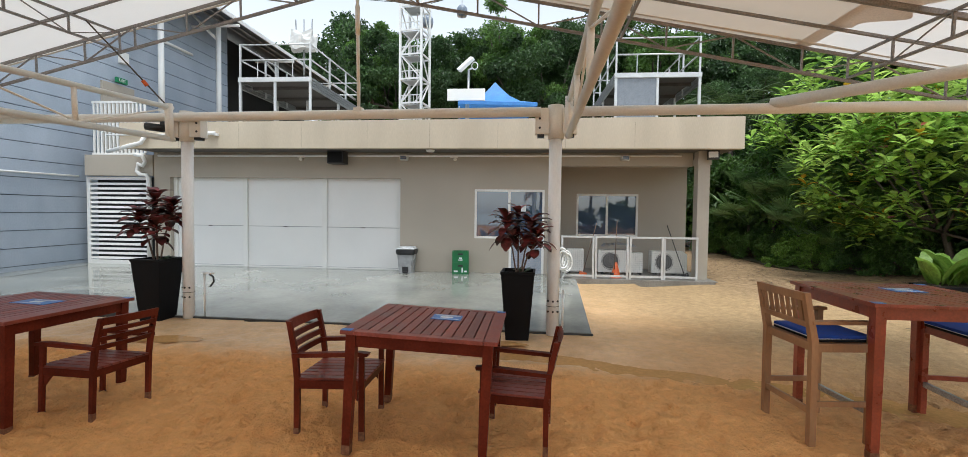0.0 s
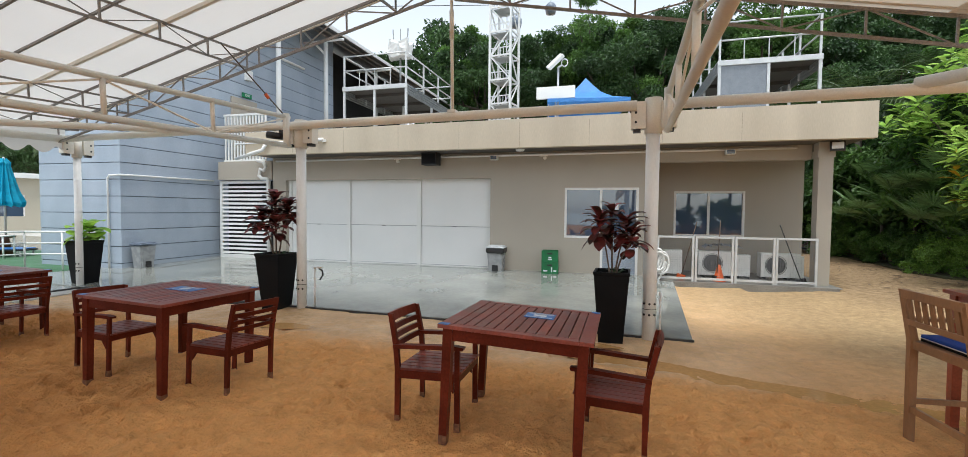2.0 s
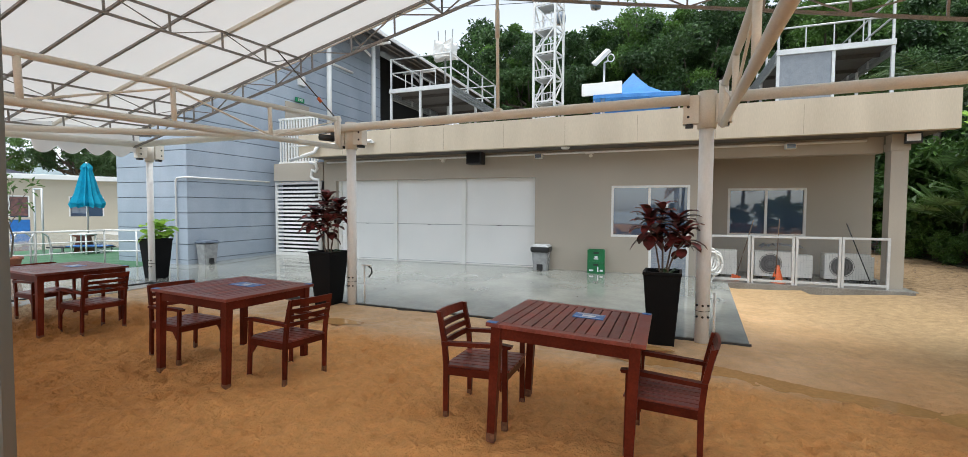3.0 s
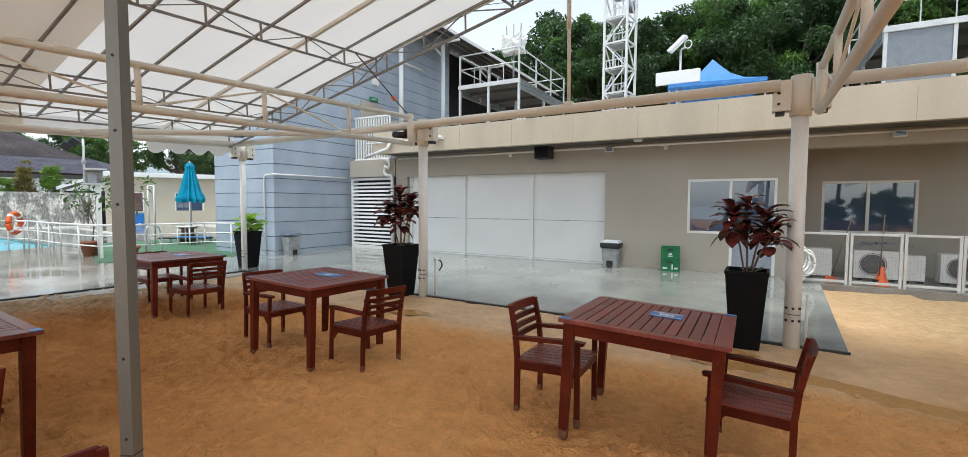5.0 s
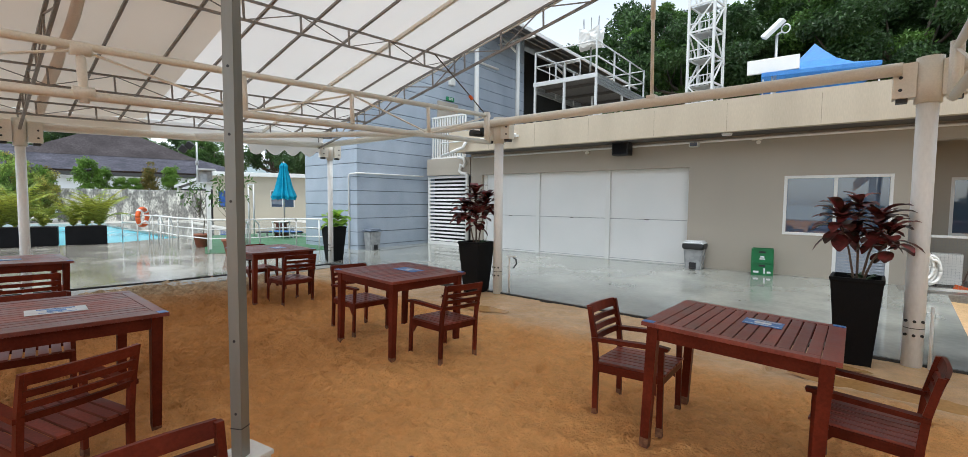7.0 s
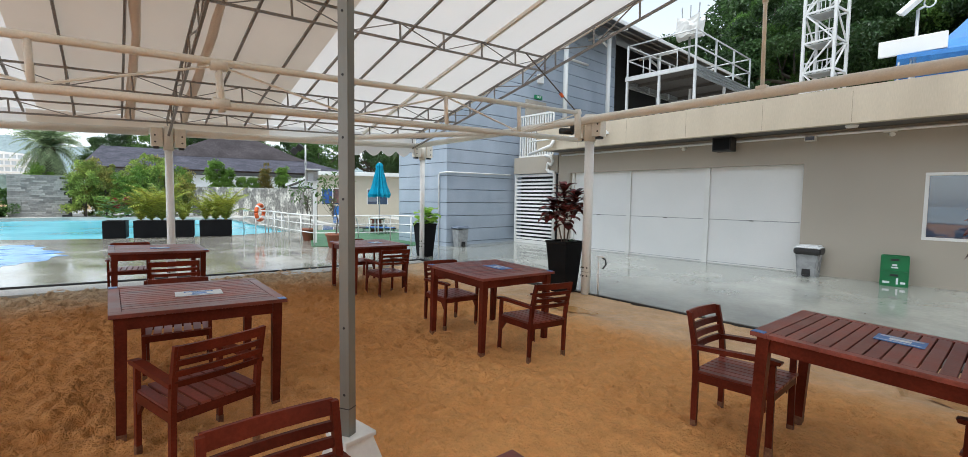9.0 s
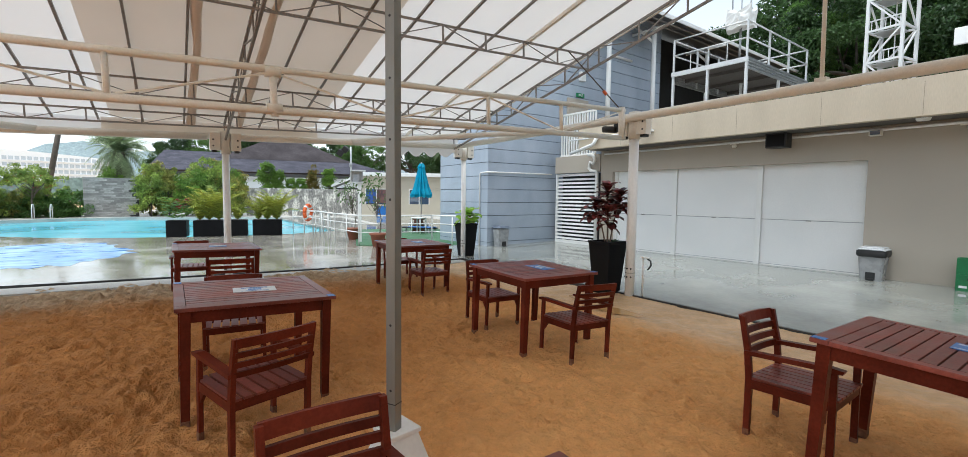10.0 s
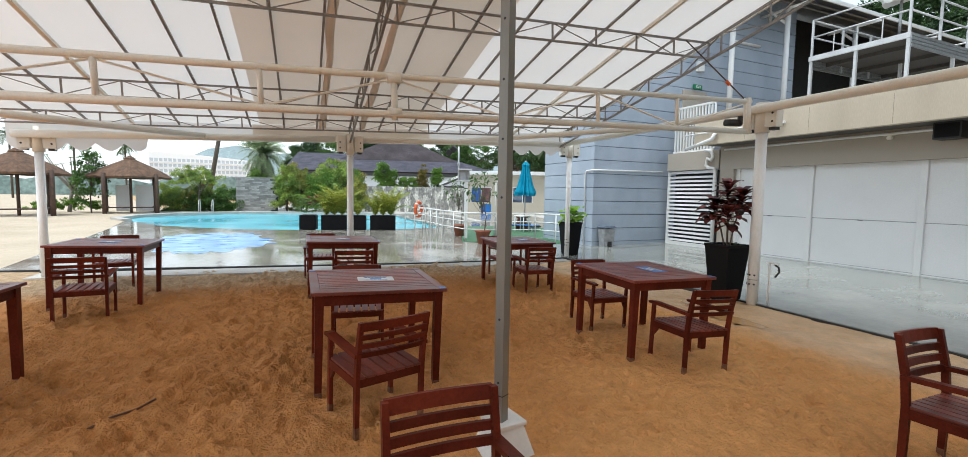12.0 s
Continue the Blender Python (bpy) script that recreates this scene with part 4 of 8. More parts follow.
for side, u0 in ((1, UA), (-1, UB)):
    lift = 0.0 if side == 1 else 0.22
    for v in (0.0, BAYS[7]):
        bm = lattice((u0, v + lift, zroof(u0) - GAP), (UR, v + lift, zroof(UR) - GAP), 0.30, 10)
        part("rafter_truss", bm, TRUSS, tent)
    for k, v in enumerate(BAYS):
        if k == 7:
            continue
        stout = k in (1, 13)
        bm = bar(bmesh.new(), (u0, v + lift, zroof(u0) - GAP), (UR, v + lift, zroof(UR) - GAP), 0.05 if stout else 0.03)
        part("rafter", bm, CREAM if stout and side == 1 else TRUSS, tent)
    for frac in (0.07, 0.235, 0.57, 0.9):
        u = u0 + (UR - u0) * frac
        bm = lattice((u, lift, zroof(u) - GAP - 0.03), (u, VEND, zroof(u) - GAP - 0.03), 0.24 if frac > 0.1 else 0.2, 15, 0.014, 0.006)
        part("purlin_truss", bm, TRUSS, tent)
    # sheets between the rafters, doubled over the middle bays and beside the front gable
    bounds = [0.12 + lift] + [v + lift for v in BAYS] + [VEND - 0.1]
    plain, double = "translucent white roof fabric", "doubled cream roof fabric"
    for k in range(len(bounds) - 1):
        va, vb = bounds[k], bounds[k + 1]
        if side == -1 and k < 3:
            roof_panel(u0, SEAM, va, vb, FABRIC, plain, k == 0)
            roof_panel(SEAM, UR, va, vb, FABRIC2, double, k == 0)
        elif side == 1 and k in (5, 10):
            vm = -3.52 if k == 5 else -6.93
            near, far = (FABRIC, FABRIC2) if k == 5 else (FABRIC2, FABRIC)
            roof_panel(u0, UR, va, vm, near, plain if k == 5 else double, True)
            roof_panel(u0, UR, vm, vb, far, double if k == 5 else plain, True)
        else:
            mid = side == 1 and 5 < k < 10
            roof_panel(u0, UR, va, vb, FABRIC2 if mid else FABRIC, double if mid else plain, k == 0)
# stained seam with a ragged rain mark beside the front gable
bm = bmesh.new()
rows = []
for i in range(40):
    v = 0.30 - 1.75 * i / 39
    wide = 0.07 if v > -0.45 else 0.12 + 0.26 * min(1.0, (-0.45 - v) / 0.4) + 0.06 * math.sin(v * 13.0)
    rows.append([bm.verts.new((SEAM + q, v, zroof(SEAM + q) - 0.024)) for q in (-0.09, 0.0, wide)])
for ra, rb in zip(rows, rows[1:]):
    for j in range(2):
        bm.faces.new((ra[j], ra[j + 1], rb[j + 1], rb[j])).smooth = True
part("stained_seam", bm, FABRIC3, tent, "brown-stained seam of the roof fabric")
# hem along the front gable and the scalloped valance of the eave
bm = bmesh.new()
for a, b in ((UA, UR), (UR, UB)):
    bar(bm, (a, 0.13, zroof(a)), (b, 0.13, zroof(b)), 0.03, 0.05)
part("hem", bm, FABRIC2, tent)
bm = bmesh.new()
NV = 260
top, low = [], []
bm2 = bmesh.new()
top2, low2 = [], []
for i in range(NV + 1):
    v = 0.15 + (VEND - 0.25) * i / NV
    deep = v > -1.6 or v < -8.9
    drop = (0.42 if deep else 0.30) + (0.14 * abs(math.sin(v * math.pi / 0.42)) if deep else 0.015)
    xo = 0.02 * math.sin(v * 5)
    top.append(bm.verts.new((UA - 0.06, v, ZE + 0.0)))
    low.append(bm.verts.new((UA - 0.09 + xo, v, ZE - drop)))
    if -7.1 < v < -3.4:
        top2.append(bm2.verts.new((UA - 0.05, v, ZE + 0.0)))
        low2.append(bm2.verts.new((UA - 0.075 + xo, v, ZE - drop + 0.02)))
for i in range(NV):
    bm.faces.new((top[i], top[i + 1], low[i + 1], low[i])).smooth = True
part("valance", bm, FABRIC, tent, "scalloped white fabric valance")
for i in range(len(top2) - 1):
    bm2.faces.new((top2[i], top2[i + 1], low2[i + 1], low2[i])).smooth = True
part("valance_lining", bm2, FABRIC2, tent, "doubled cream valance fabric")
# slack folds of the doubled sheet beside the middle truss
for vf, rf in ((-4.95, 0.04), (-5.75, 0.045)):
    rows = []
    bm = bmesh.new()
    for i in range(25):
        u = UA + (UR - UA) * i / 24
        rr = rf * (1 + 0.5 * noise.noise((u * 0.6, vf, 0))) * (1.15 - 0.6 * i / 24)
        rows.append([bm.verts.new((u, vf + 0.04 * noise.noise((u, vf, 4)) + 1.5 * rr * math.cos(math.pi * j / 6), zroof(u) - 0.035 - rr * math.sin(math.pi * j / 6))) for j in range(7)])
    for ra, rb in zip(rows, rows[1:]):
        for j in range(6):
            bm.faces.new((ra[j], ra[j + 1], rb[j + 1], rb[j])).smooth = True
    part("fabric_fold", bm, FABRIC3, tent, "stained slack fold of roof fabric")
bm = bmesh.new()
bar(bm, (-0.08, 0.0, 3.0), (-0.62, -0.72, 4.02), 0.016)
stay = part("stay_brace", bm, BARK, tent, "dark diagonal stay at the corner post")
bm = bmesh.new()
tube(bm, (-0.25, -0.23, 3.31), (-0.28, -0.27, 3.375), 0.026, 8)
part("orange_strap", bm, ORANGE, stay)
# square galvanised prop under the ridge, on a concrete foot
bm = bmesh.new()
pm = ROOF.inverted() @ TENT @ pose(2.36, -5.15, 0, 0, 0, 30)
box(bm, -0.032, 0.032, -0.032, 0.032, 0.20, 4.62)
prop = part("prop", bm, mat("dull_steel_prop", (0.27, 0.27, 0.25), (0.21, 0.21, 0.195), (0.35, 0.5), 1.5, 20, 0.02, 0.001, metal=0.4, fine_mix=0.05, stretch=(1, 1, 0.2)), tent, "square galvanised steel prop", pm)
for zb in (0.45, 0.85, 1.6, 1.95, 2.3, 2.65):
    part("bolt_hole", tube(bmesh.new(), (0.0, -0.034, zb), (0.0, -0.031, zb), 0.008, 8), DARK, prop)
    part("bolt_hole", tube(bmesh.new(), (-0.034, 0, zb), (-0.031, 0, zb), 0.008, 8), DARK, prop)
bm = bmesh.new()
box(bm, -0.034, 0.034, -0.034, 0.034, 0.365, 0.37)
part("sleeve_joint", bm, DARK, prop)
# white tapered base box that the prop stands on
BASEW = mat("white_base_plastic", (0.80, 0.80, 0.78), (0.72, 0.71, 0.68), (0.35, 0.5), 3, 40, 0.03, 0.001, fine_mix=0.03)
pb = thing("prop_base", pose(-4.13, 0.875, 0.0, 0, 0, 2), "white tapered base box under the steel prop, half sunk in sand", "base box")
bm = bmesh.new()
rows = [[bm.verts.new((sx * w, sy * w, z)) for sx, sy in ((-1, -1), (1, -1), (1, 1), (-1, 1))] for w, z in ((0.155, -0.05), (0.092, 0.17))]
for q in range(4):
    bm.faces.new((rows[0][q], rows[0][(q + 1) % 4], rows[1][(q + 1) % 4], rows[1][q]))
bm.faces.new(rows[1]), bm.faces.new(rows[0][::-1])
part("body", bm, BASEW, pb)
part("lid", bx(-0.108, 0.108, -0.108, 0.108, 0.17, 0.2, 0.008), BASEW, pb)

# ---- furniture ----
def armchair(m, label="red-brown stained wooden armchair with slatted back, on sand"):
    c = thing("armchair", m, label, "chair", "armchairs at the tables")
    W2, DF, DB, SH, AH, BH = 0.273, 0.25, -0.25, 0.43, 0.622, 0.862
    for sx in (-1, 1):
        x = sx * W2
        bm = bmesh.new()
        bar(bm, (x, DF, -0.03), (x, DF, AH - 0.02), 0.034, 0.043)
        bmesh.ops.bevel(bm, geom=bm.edges[:], offset=0.004, segments=1, affect="EDGES")
        leg = part("leg", bm, WOOD, c)
        part("foot", bx(x - 0.018, x + 0.018, DF - 0.0225, DF + 0.0225, -0.03, 0.04), SANDY, leg, "sand-caked foot")
        bm = bmesh.new()
        prof = [(DB - 0.019, -0.03), (DB + 0.019, -0.03), (DB + 0.025, SH - 0.04), (DB + 0.006, AH), (DB - 0.045, BH), (DB - 0.080, BH), (DB - 0.036, AH), (DB - 0.019, SH)]
        lo, hi = [bm.verts.new((x - 0.017, y, z)) for y, z in prof], [bm.verts.new((x + 0.017, y, z)) for y, z in prof]
        bm.faces.new(lo), bm.faces.new(hi[::-1])
        for i in range(8):
            bm.faces.new((lo[i], hi[i], hi[(i + 1) % 8], lo[(i + 1) % 8]))
        leg = part("leg", bm, WOOD, c)
        part("foot", bx(x - 0.018, x + 0.018, DB - 0.020, DB + 0.020, -0.03, 0.06), SANDY, leg, "sand-caked foot")
        bm = bmesh.new()
        prof = [(DB - 0.03, AH - 0.03), (DF + 0.05, AH - 0.015), (DF + 0.06, AH + 0.008), (DF - 0.02, AH + 0.018), (DB - 0.03, AH)]
        lo, hi = [bm.verts.new((x - 0.032, y, z)) for y, z in prof], [bm.verts.new((x + 0.032, y, z)) for y, z in prof]
        bm.faces.new(lo), bm.faces.new(hi[::-1])
        for i in range(5):
            bm.faces.new((lo[i], hi[i], hi[(i + 1) % 5], lo[(i + 1) % 5]))
        part("armrest", bm, WOOD, c)
        part("seat_rail", bx(x - 0.015, x + 0.015, DB, DF, SH - 0.075, SH - 0.01, 0.003), WOOD, c)
        bm = prism(bmesh.new(), [(0, 0), (0.07, 0), (0, -0.09)], -0.012, 0.012)
        part("bracket", bm, WOOD, c, m=Matrix.Translation((x, DF - 0.03, SH - 0.075)) @ Matrix(((0, 0, 1, 0), (-1, 0, 0, 0), (0, 1, 0, 0), (0, 0, 0, 1))))
    part("seat_rail", bx(-W2, W2, DF - 0.015, DF + 0.02, SH - 0.075, SH - 0.01, 0.003), WOOD, c)
    part("seat_rail", bx(-W2, W2, DB - 0.01, DB + 0.02, SH - 0.075, SH - 0.01, 0.003), WOOD, c)
    for k in range(7):
        x = -0.246 + k * 0.082
        bm = bx(x - 0.033, x + 0.033, DB - 0.015, DF + 0.035, SH - 0.01, SH + 0.008, 0.003)
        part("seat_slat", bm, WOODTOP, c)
    for z0, h in ((BH - 0.065, 0.07), (BH - 0.135, 0.042), (BH - 0.205, 0.042), (BH - 0.275, 0.042)):
        bm = bmesh.new()
        y = DB - 0.018 - 0.05 * (z0 + h / 2 - AH) / (BH - AH)
        n = 6
        rows = []
        for i in range(n + 1):
            x = -W2 + 2 * W2 * i / n
            yc = y - 0.018 * (1 - (2 * i / n - 1) ** 2)
            rows.append([bm.verts.new((x, yc + dy, z0 + dz)) for dy, dz in ((-0.011, 0), (0.011, 0), (0.011 - 0.02 * h / 0.07, h), (-0.011 - 0.02 * h / 0.07, h))])
        for ra, rb in zip(rows, rows[1:]):
            for j in range(4):
                bm.faces.new((ra[j], rb[j], rb[(j + 1) % 4], ra[(j + 1) % 4]))
        bm.faces.new(rows[0]), bm.faces.new(rows[-1][::-1])
        part("top_rail" if h > 0.05 else "back_slat", bm, WOOD, c)
    return c


def dining_table(m, size, height, label, material=WOOD, slats=12, group="dining tables"):
    t = thing("dining_table", m, label, "table", group)
    s, b = size / 2, 0.095
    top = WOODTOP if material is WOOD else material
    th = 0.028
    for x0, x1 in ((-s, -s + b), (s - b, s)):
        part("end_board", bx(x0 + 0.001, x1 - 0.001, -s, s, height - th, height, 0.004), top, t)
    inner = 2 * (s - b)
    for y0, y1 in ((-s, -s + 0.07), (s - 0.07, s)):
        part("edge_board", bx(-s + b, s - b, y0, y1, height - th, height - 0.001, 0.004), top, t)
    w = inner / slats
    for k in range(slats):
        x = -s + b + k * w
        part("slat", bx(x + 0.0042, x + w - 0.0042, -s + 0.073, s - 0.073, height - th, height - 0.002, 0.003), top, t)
    part("apron", bx(-s + 0.08, s - 0.08, -s + 0.045, -s + 0.07, height - 0.115, height - th), material, t)
    part("apron", bx(-s + 0.08, s - 0.08, s - 0.07, s - 0.045, height - 0.115, height - th), material, t)
    part("apron", bx(-s + 0.045, -s + 0.07, -s + 0.08, s - 0.08, height - 0.115, height - th), material, t)
    part("apron", bx(s - 0.07, s - 0.045, -s + 0.08, s - 0.08, height - 0.115, height - th), material, t)
    for sx in (-1, 1):
        for sy in (-1, 1):
            x, y = sx * (s - 0.065), sy * (s - 0.065)
            bm = bmesh.new()
            box(bm, x - 0.034, x + 0.034, y - 0.034, y + 0.034, -0.03, height - th)
            for v in bm.verts:
                if v.co.z < 0:
                    v.co.x, v.co.y = x + (v.co.x - x) * 0.8, y + (v.co.y - y) * 0.8
            leg = part("leg", bm, material, t)
            part("foot", bx(x - 0.029, x + 0.029, y - 0.029, y + 0.029, -0.03, 0.035), SANDY, leg, "sand-caked foot")
    for sx, sy in ((-1, -1), (1, 1)):
        part("corner_sticker", bx(min(sx * (s - 0.075), sx * (s - 0.005)), max(sx * (s - 0.075), sx * (s - 0.005)), min(sy * (s - 0.06), sy * (s - 0.005)), max(sy * (s - 0.06), sy * (s - 0.005)), height, height + 0.003), PAPER, t, "blue corner sticker")
    return t


def table_sign(m, pale=False, half=0.115):
    s = thing("table_sign", m, "pale blue printed notice lying on the table" if pale else "blue printed notice with a white emblem on the table", "sign", "table notices")
    wide = 0.16 if pale else half
    part("sheet", bx(-wide, wide, -0.095, 0.095, 0.0, 0.003), PAPERW if pale else PAPER, s)
    part("emblem", bx(-0.05, 0.05, -0.035, 0.02, 0.003, 0.005), PAPER if pale else PAPERW, s)
    for k in range(3):
        y = (0.045, 0.065, -0.07)[k]
        part("text_bar", bx(-0.10, 0.10, y, y + 0.008, 0.003, 0.0045), PAPER if pale else PAPERW, s)
    return s


# tables: place, turn, size factor and the lean that uneven sand gives them
TAB = ((-1.845, 2.993, -6.5, 0.930, -1.5, 2.3), (-5.306, 3.394, -8.3, 0.936, -0.8, 1.2), (-5.871, 0.516, -8.1, 0.963, -1.4, 0.5), (-9.592, 1.059, -8.3, 0.979, -1.5, -0.2),
       (-8.802, 4.055, -8.1, 0.924, -0.4, 1.0), (-10.161, -2.10, -7.0, 0.985, -1.5, -0.5), (-6.54, -2.72, -10.0, 0.95, 0, 0), (-2.15, -0.07, -8.0, 0.945, 0, 0))
for i, (x, y, r, q, rx, ry) in enumerate(TAB):
    m = pose(x, y, -0.012, 0, 0, r) @ pose(0, 0, 0, rx, ry, 0)
    dining_table(m, 1.132 * q, 0.878 * q, "square slatted dining table of red-brown stained wood on sand")
    if i < 6:
        table_sign(m @ (pose(0.02, 0.02, 0.878 * q, 0, 0, 86) if i in (2, 3, 5) else pose(0.08 if i == 0 else 0.0, 0.12, 0.878 * q)), i == 2, 0.165 if i == 1 else 0.115)
CHAIRS = ((-2.526, 3.069, -93.8, 0.954, 0.8, -2.4), (-1.179, 2.869, 79.0, 0.933, 0.7, 0.9), (-6.093, 3.532, -97.9, 0.944, -0.8, -1.4), (-4.604, 3.307, 81.0, 0.953, 0, 2.5),
          (-5.027, 0.306, 99.9, 0.968, 2.3, 0), (-6.736, 0.617, -104, 0.963, 0, 0), (-8.689, 1.073, 75, 0.962, 0, 0), (-11.10, 1.004, -104, 0.968, 0, 0), (-8.154, 3.972, 84.5, 0.944, 1.1, 1.3),
          (-9.651, 4.357, -96.9, 0.941, 0, 0), (-9.115, -2.161, 89.2, 0.986, 0.3, 0.9), (-11.58, -2.219, -92.5, 0.989, 0, 0), (-7.75, -2.98, -98, 0.95, 0, 0), (-3.189, 0.105, -94.8, 0.945, 0.6, -1.0))
seats = [pose(x, y, -0.012, 0, 0, r) @ pose(0, 0, 0, rx, ry, 0) @ Matrix.Diagonal((q, q, q, 1)) for x, y, r, q, rx, ry in CHAIRS]
first = armchair(seats[0])
for m in seats[1:]:
    copy_thing(first, m)


def bar_chair(m, material, label):
    c = thing("bar_chair", m, label, "bar chair", "bar chairs")
    W2, D2, SH, BH = 0.262, 0.21, 0.72, 1.085
    for sx in (-1, 1):
        x = sx * W2
        part("leg", bx(x - 0.022, x + 0.022, D2 - 0.024, D2 + 0.024, -0.03, 0.86, 0.004), material, c)
        bm = bmesh.new()
        prof = [(-D2 - 0.024, -0.03), (-D2 + 0.022, -0.03), (-D2 + 0.022, SH), (-D2 - 0.055, BH), (-D2 - 0.095, BH), (-D2 - 0.03, SH)]
        lo, hi = [bm.verts.new((x - 0.022, y, z)) for y, z in prof], [bm.verts.new((x + 0.022, y, z)) for y, z in prof]
        bm.faces.new(lo), bm.faces.new(hi[::-1])
        for i in range(6):
            bm.faces.new((lo[i], hi[i], hi[(i + 1) % 6], lo[(i + 1) % 6]))
        part("leg", bm, material, c)
        part("armrest", bx(x - 0.03, x + 0.03, -D2 - 0.03, D2 + 0.05, 0.86, 0.885, 0.004), material, c)
        part("stretcher", bx(x - 0.012, x + 0.012, -D2, D2, 0.26, 0.30, 0.003), material, c)
        part("seat_rail", bx(x - 0.016, x + 0.016, -D2, D2, SH - 0.06, SH, 0.003), material, c)
    for y in (-D2, D2):
        part("seat_rail", bx(-W2, W2, y - 0.015, y + 0.015, SH - 0.06, SH, 0.003), material, c)
        part("stretcher", bx(-W2, W2, y - 0.014, y + 0.014, 0.20, 0.245, 0.003), GALV if y > 0 else material, c)
    part("seat_board", bx(-W2 + 0.016, W2 - 0.016, -D2 + 0.015, D2 - 0.015, SH - 0.02, SH, 0.003), material, c)
    cu = part("cushion", bx(-W2 + 0.024, W2 - 0.024, -D2 + 0.026, D2 + 0.03, SH + 0.024, SH + 0.052, 0.012), CLOTHB, c, "royal blue fabric cushion")
    part("cushion_underside", bx(-W2 + 0.026, W2 - 0.026, -D2 + 0.028, D2 + 0.028, SH + 0.001, SH + 0.0235, 0.008), POT, cu, "black underside fabric")
    x0, x1, y0, y1 = -W2 + 0.025, W2 - 0.025, -D2 + 0.027, D2 + 0.029
    part("piping", pipe(bmesh.new(), [(x0, y0, SH + 0.026), (x1, y0, SH + 0.026), (x1, y1, SH + 0.026), (x0, y1, SH + 0.026), (x0, y0, SH + 0.026)], 0.0032, 6), WHITE, cu, "white piping along the seam")
    part("top_rail", bx(-W2, W2, -D2 - 0.092, -D2 - 0.062, BH - 0.06, BH, 0.005), material, c)
    part("back_rail", bx(-W2, W2, -D2 - 0.062, -D2 - 0.034, BH - 0.25, BH - 0.21, 0.004), material, c)
    for k in range(7):
        x = -0.20 + k * 0.067
        bm = bar(bmesh.new(), (x, -D2 - 0.048, BH - 0.22), (x, -D2 - 0.077, BH - 0.05), 0.036, 0.012)
        part("back_slat", bm, material, c)
    return c


dining_table(pose(1.765, 2.975, -0.01, 0, 0, -8), 1.065, 1.065, "tall orange-red stained wooden bar table on sand", REDWOOD, 12, "bar tables")
table_sign(pose(1.88, 3.09, 1.055, 0, 0, -8))
bar_chair(pose(1.145, 3.01, 0, 0, 0, -90), TEAK, "weathered teak bar chair with a blue cushion")
bar_chair(pose(2.47, 3.03, 0, 0, 0, 80), REDWOOD, "red-brown bar chair with a blue cushion")

# ---- plants ----
rng = np.random.default_rng(7)


def leaf_cloud(name, centres, dirs, length, width, material, jitter=0.35, faces_to=None):
    """Many small folded leaves: two triangles each; faces_to turns their upper sides outwards."""
    n = len(centres)
    d = dirs / np.maximum(np.linalg.norm(dirs, axis=1, keepdims=True), 1e-6)
    up0 = rng.normal(size=(n, 3)) * 0.55
    if faces_to is not None:
        up0 = up0 + faces_to
    side = np.cross(d, up0)
    side /= np.maximum(np.linalg.norm(side, axis=1, keepdims=True), 1e-6)
    up = np.cross(side, d)
    ln = (length * rng.uniform(1 - jitter, 1 + jitter, n))[:, None]
    wd = ln * width / length
    base, tip = centres, centres + d * ln - up * ln * 0.16
    midp = centres + d * ln * 0.5 + up * ln * 0.04
    v = np.stack([base, midp + side * wd / 2 + up * wd * 0.12, tip, midp - side * wd / 2 + up * wd * 0.12], 1).reshape(-1, 3)
    f = np.arange(4 * n).reshape(-1, 4)
    me = bpy.data.meshes.new(name)
    me.from_pydata(v.tolist(), [], np.concatenate([f[:, [0, 1, 2]], f[:, [0, 2, 3]]]).tolist())
    me.materials.append(material)
    return me


def crown_points(k, per, radii, clump, hollow=0.45, low=-0.5):
    """Clumps over an uneven crown; leaves sit on the outside and top of each clump."""
    c = rng.normal(size=(k * 3, 3))
    c /= np.linalg.norm(c, axis=1, keepdims=True)
    c = c[c[:, 2] > low][:k]
    c *= rng.uniform(hollow, 1.0, (len(c), 1)) ** 0.5 * rng.uniform(0.78, 1.15, (len(c), 1))
    c = c * np.array(radii)
    size = clump * rng.uniform(0.55, 1.35, (len(c), 1, 1))
    out = rng.normal(size=(len(c), per, 3)) + np.array([0, 0, 0.45])
    out /= np.linalg.norm(out, axis=2, keepdims=True)
    off = out * size * rng.uniform(0.55, 1.05, (len(c), per, 1)) * np.array([0.85, 0.85, 0.55])
    pts = (c[:, None, :] + off).reshape(-1, 3)
    normal = (out + np.array([0, 0, 0.35])).reshape(-1, 3)
    dirs = rng.normal(size=normal.shape) + 0.5 * out.reshape(-1, 3) - np.array([0, 0, 0.35])
    return c, pts, dirs, normal


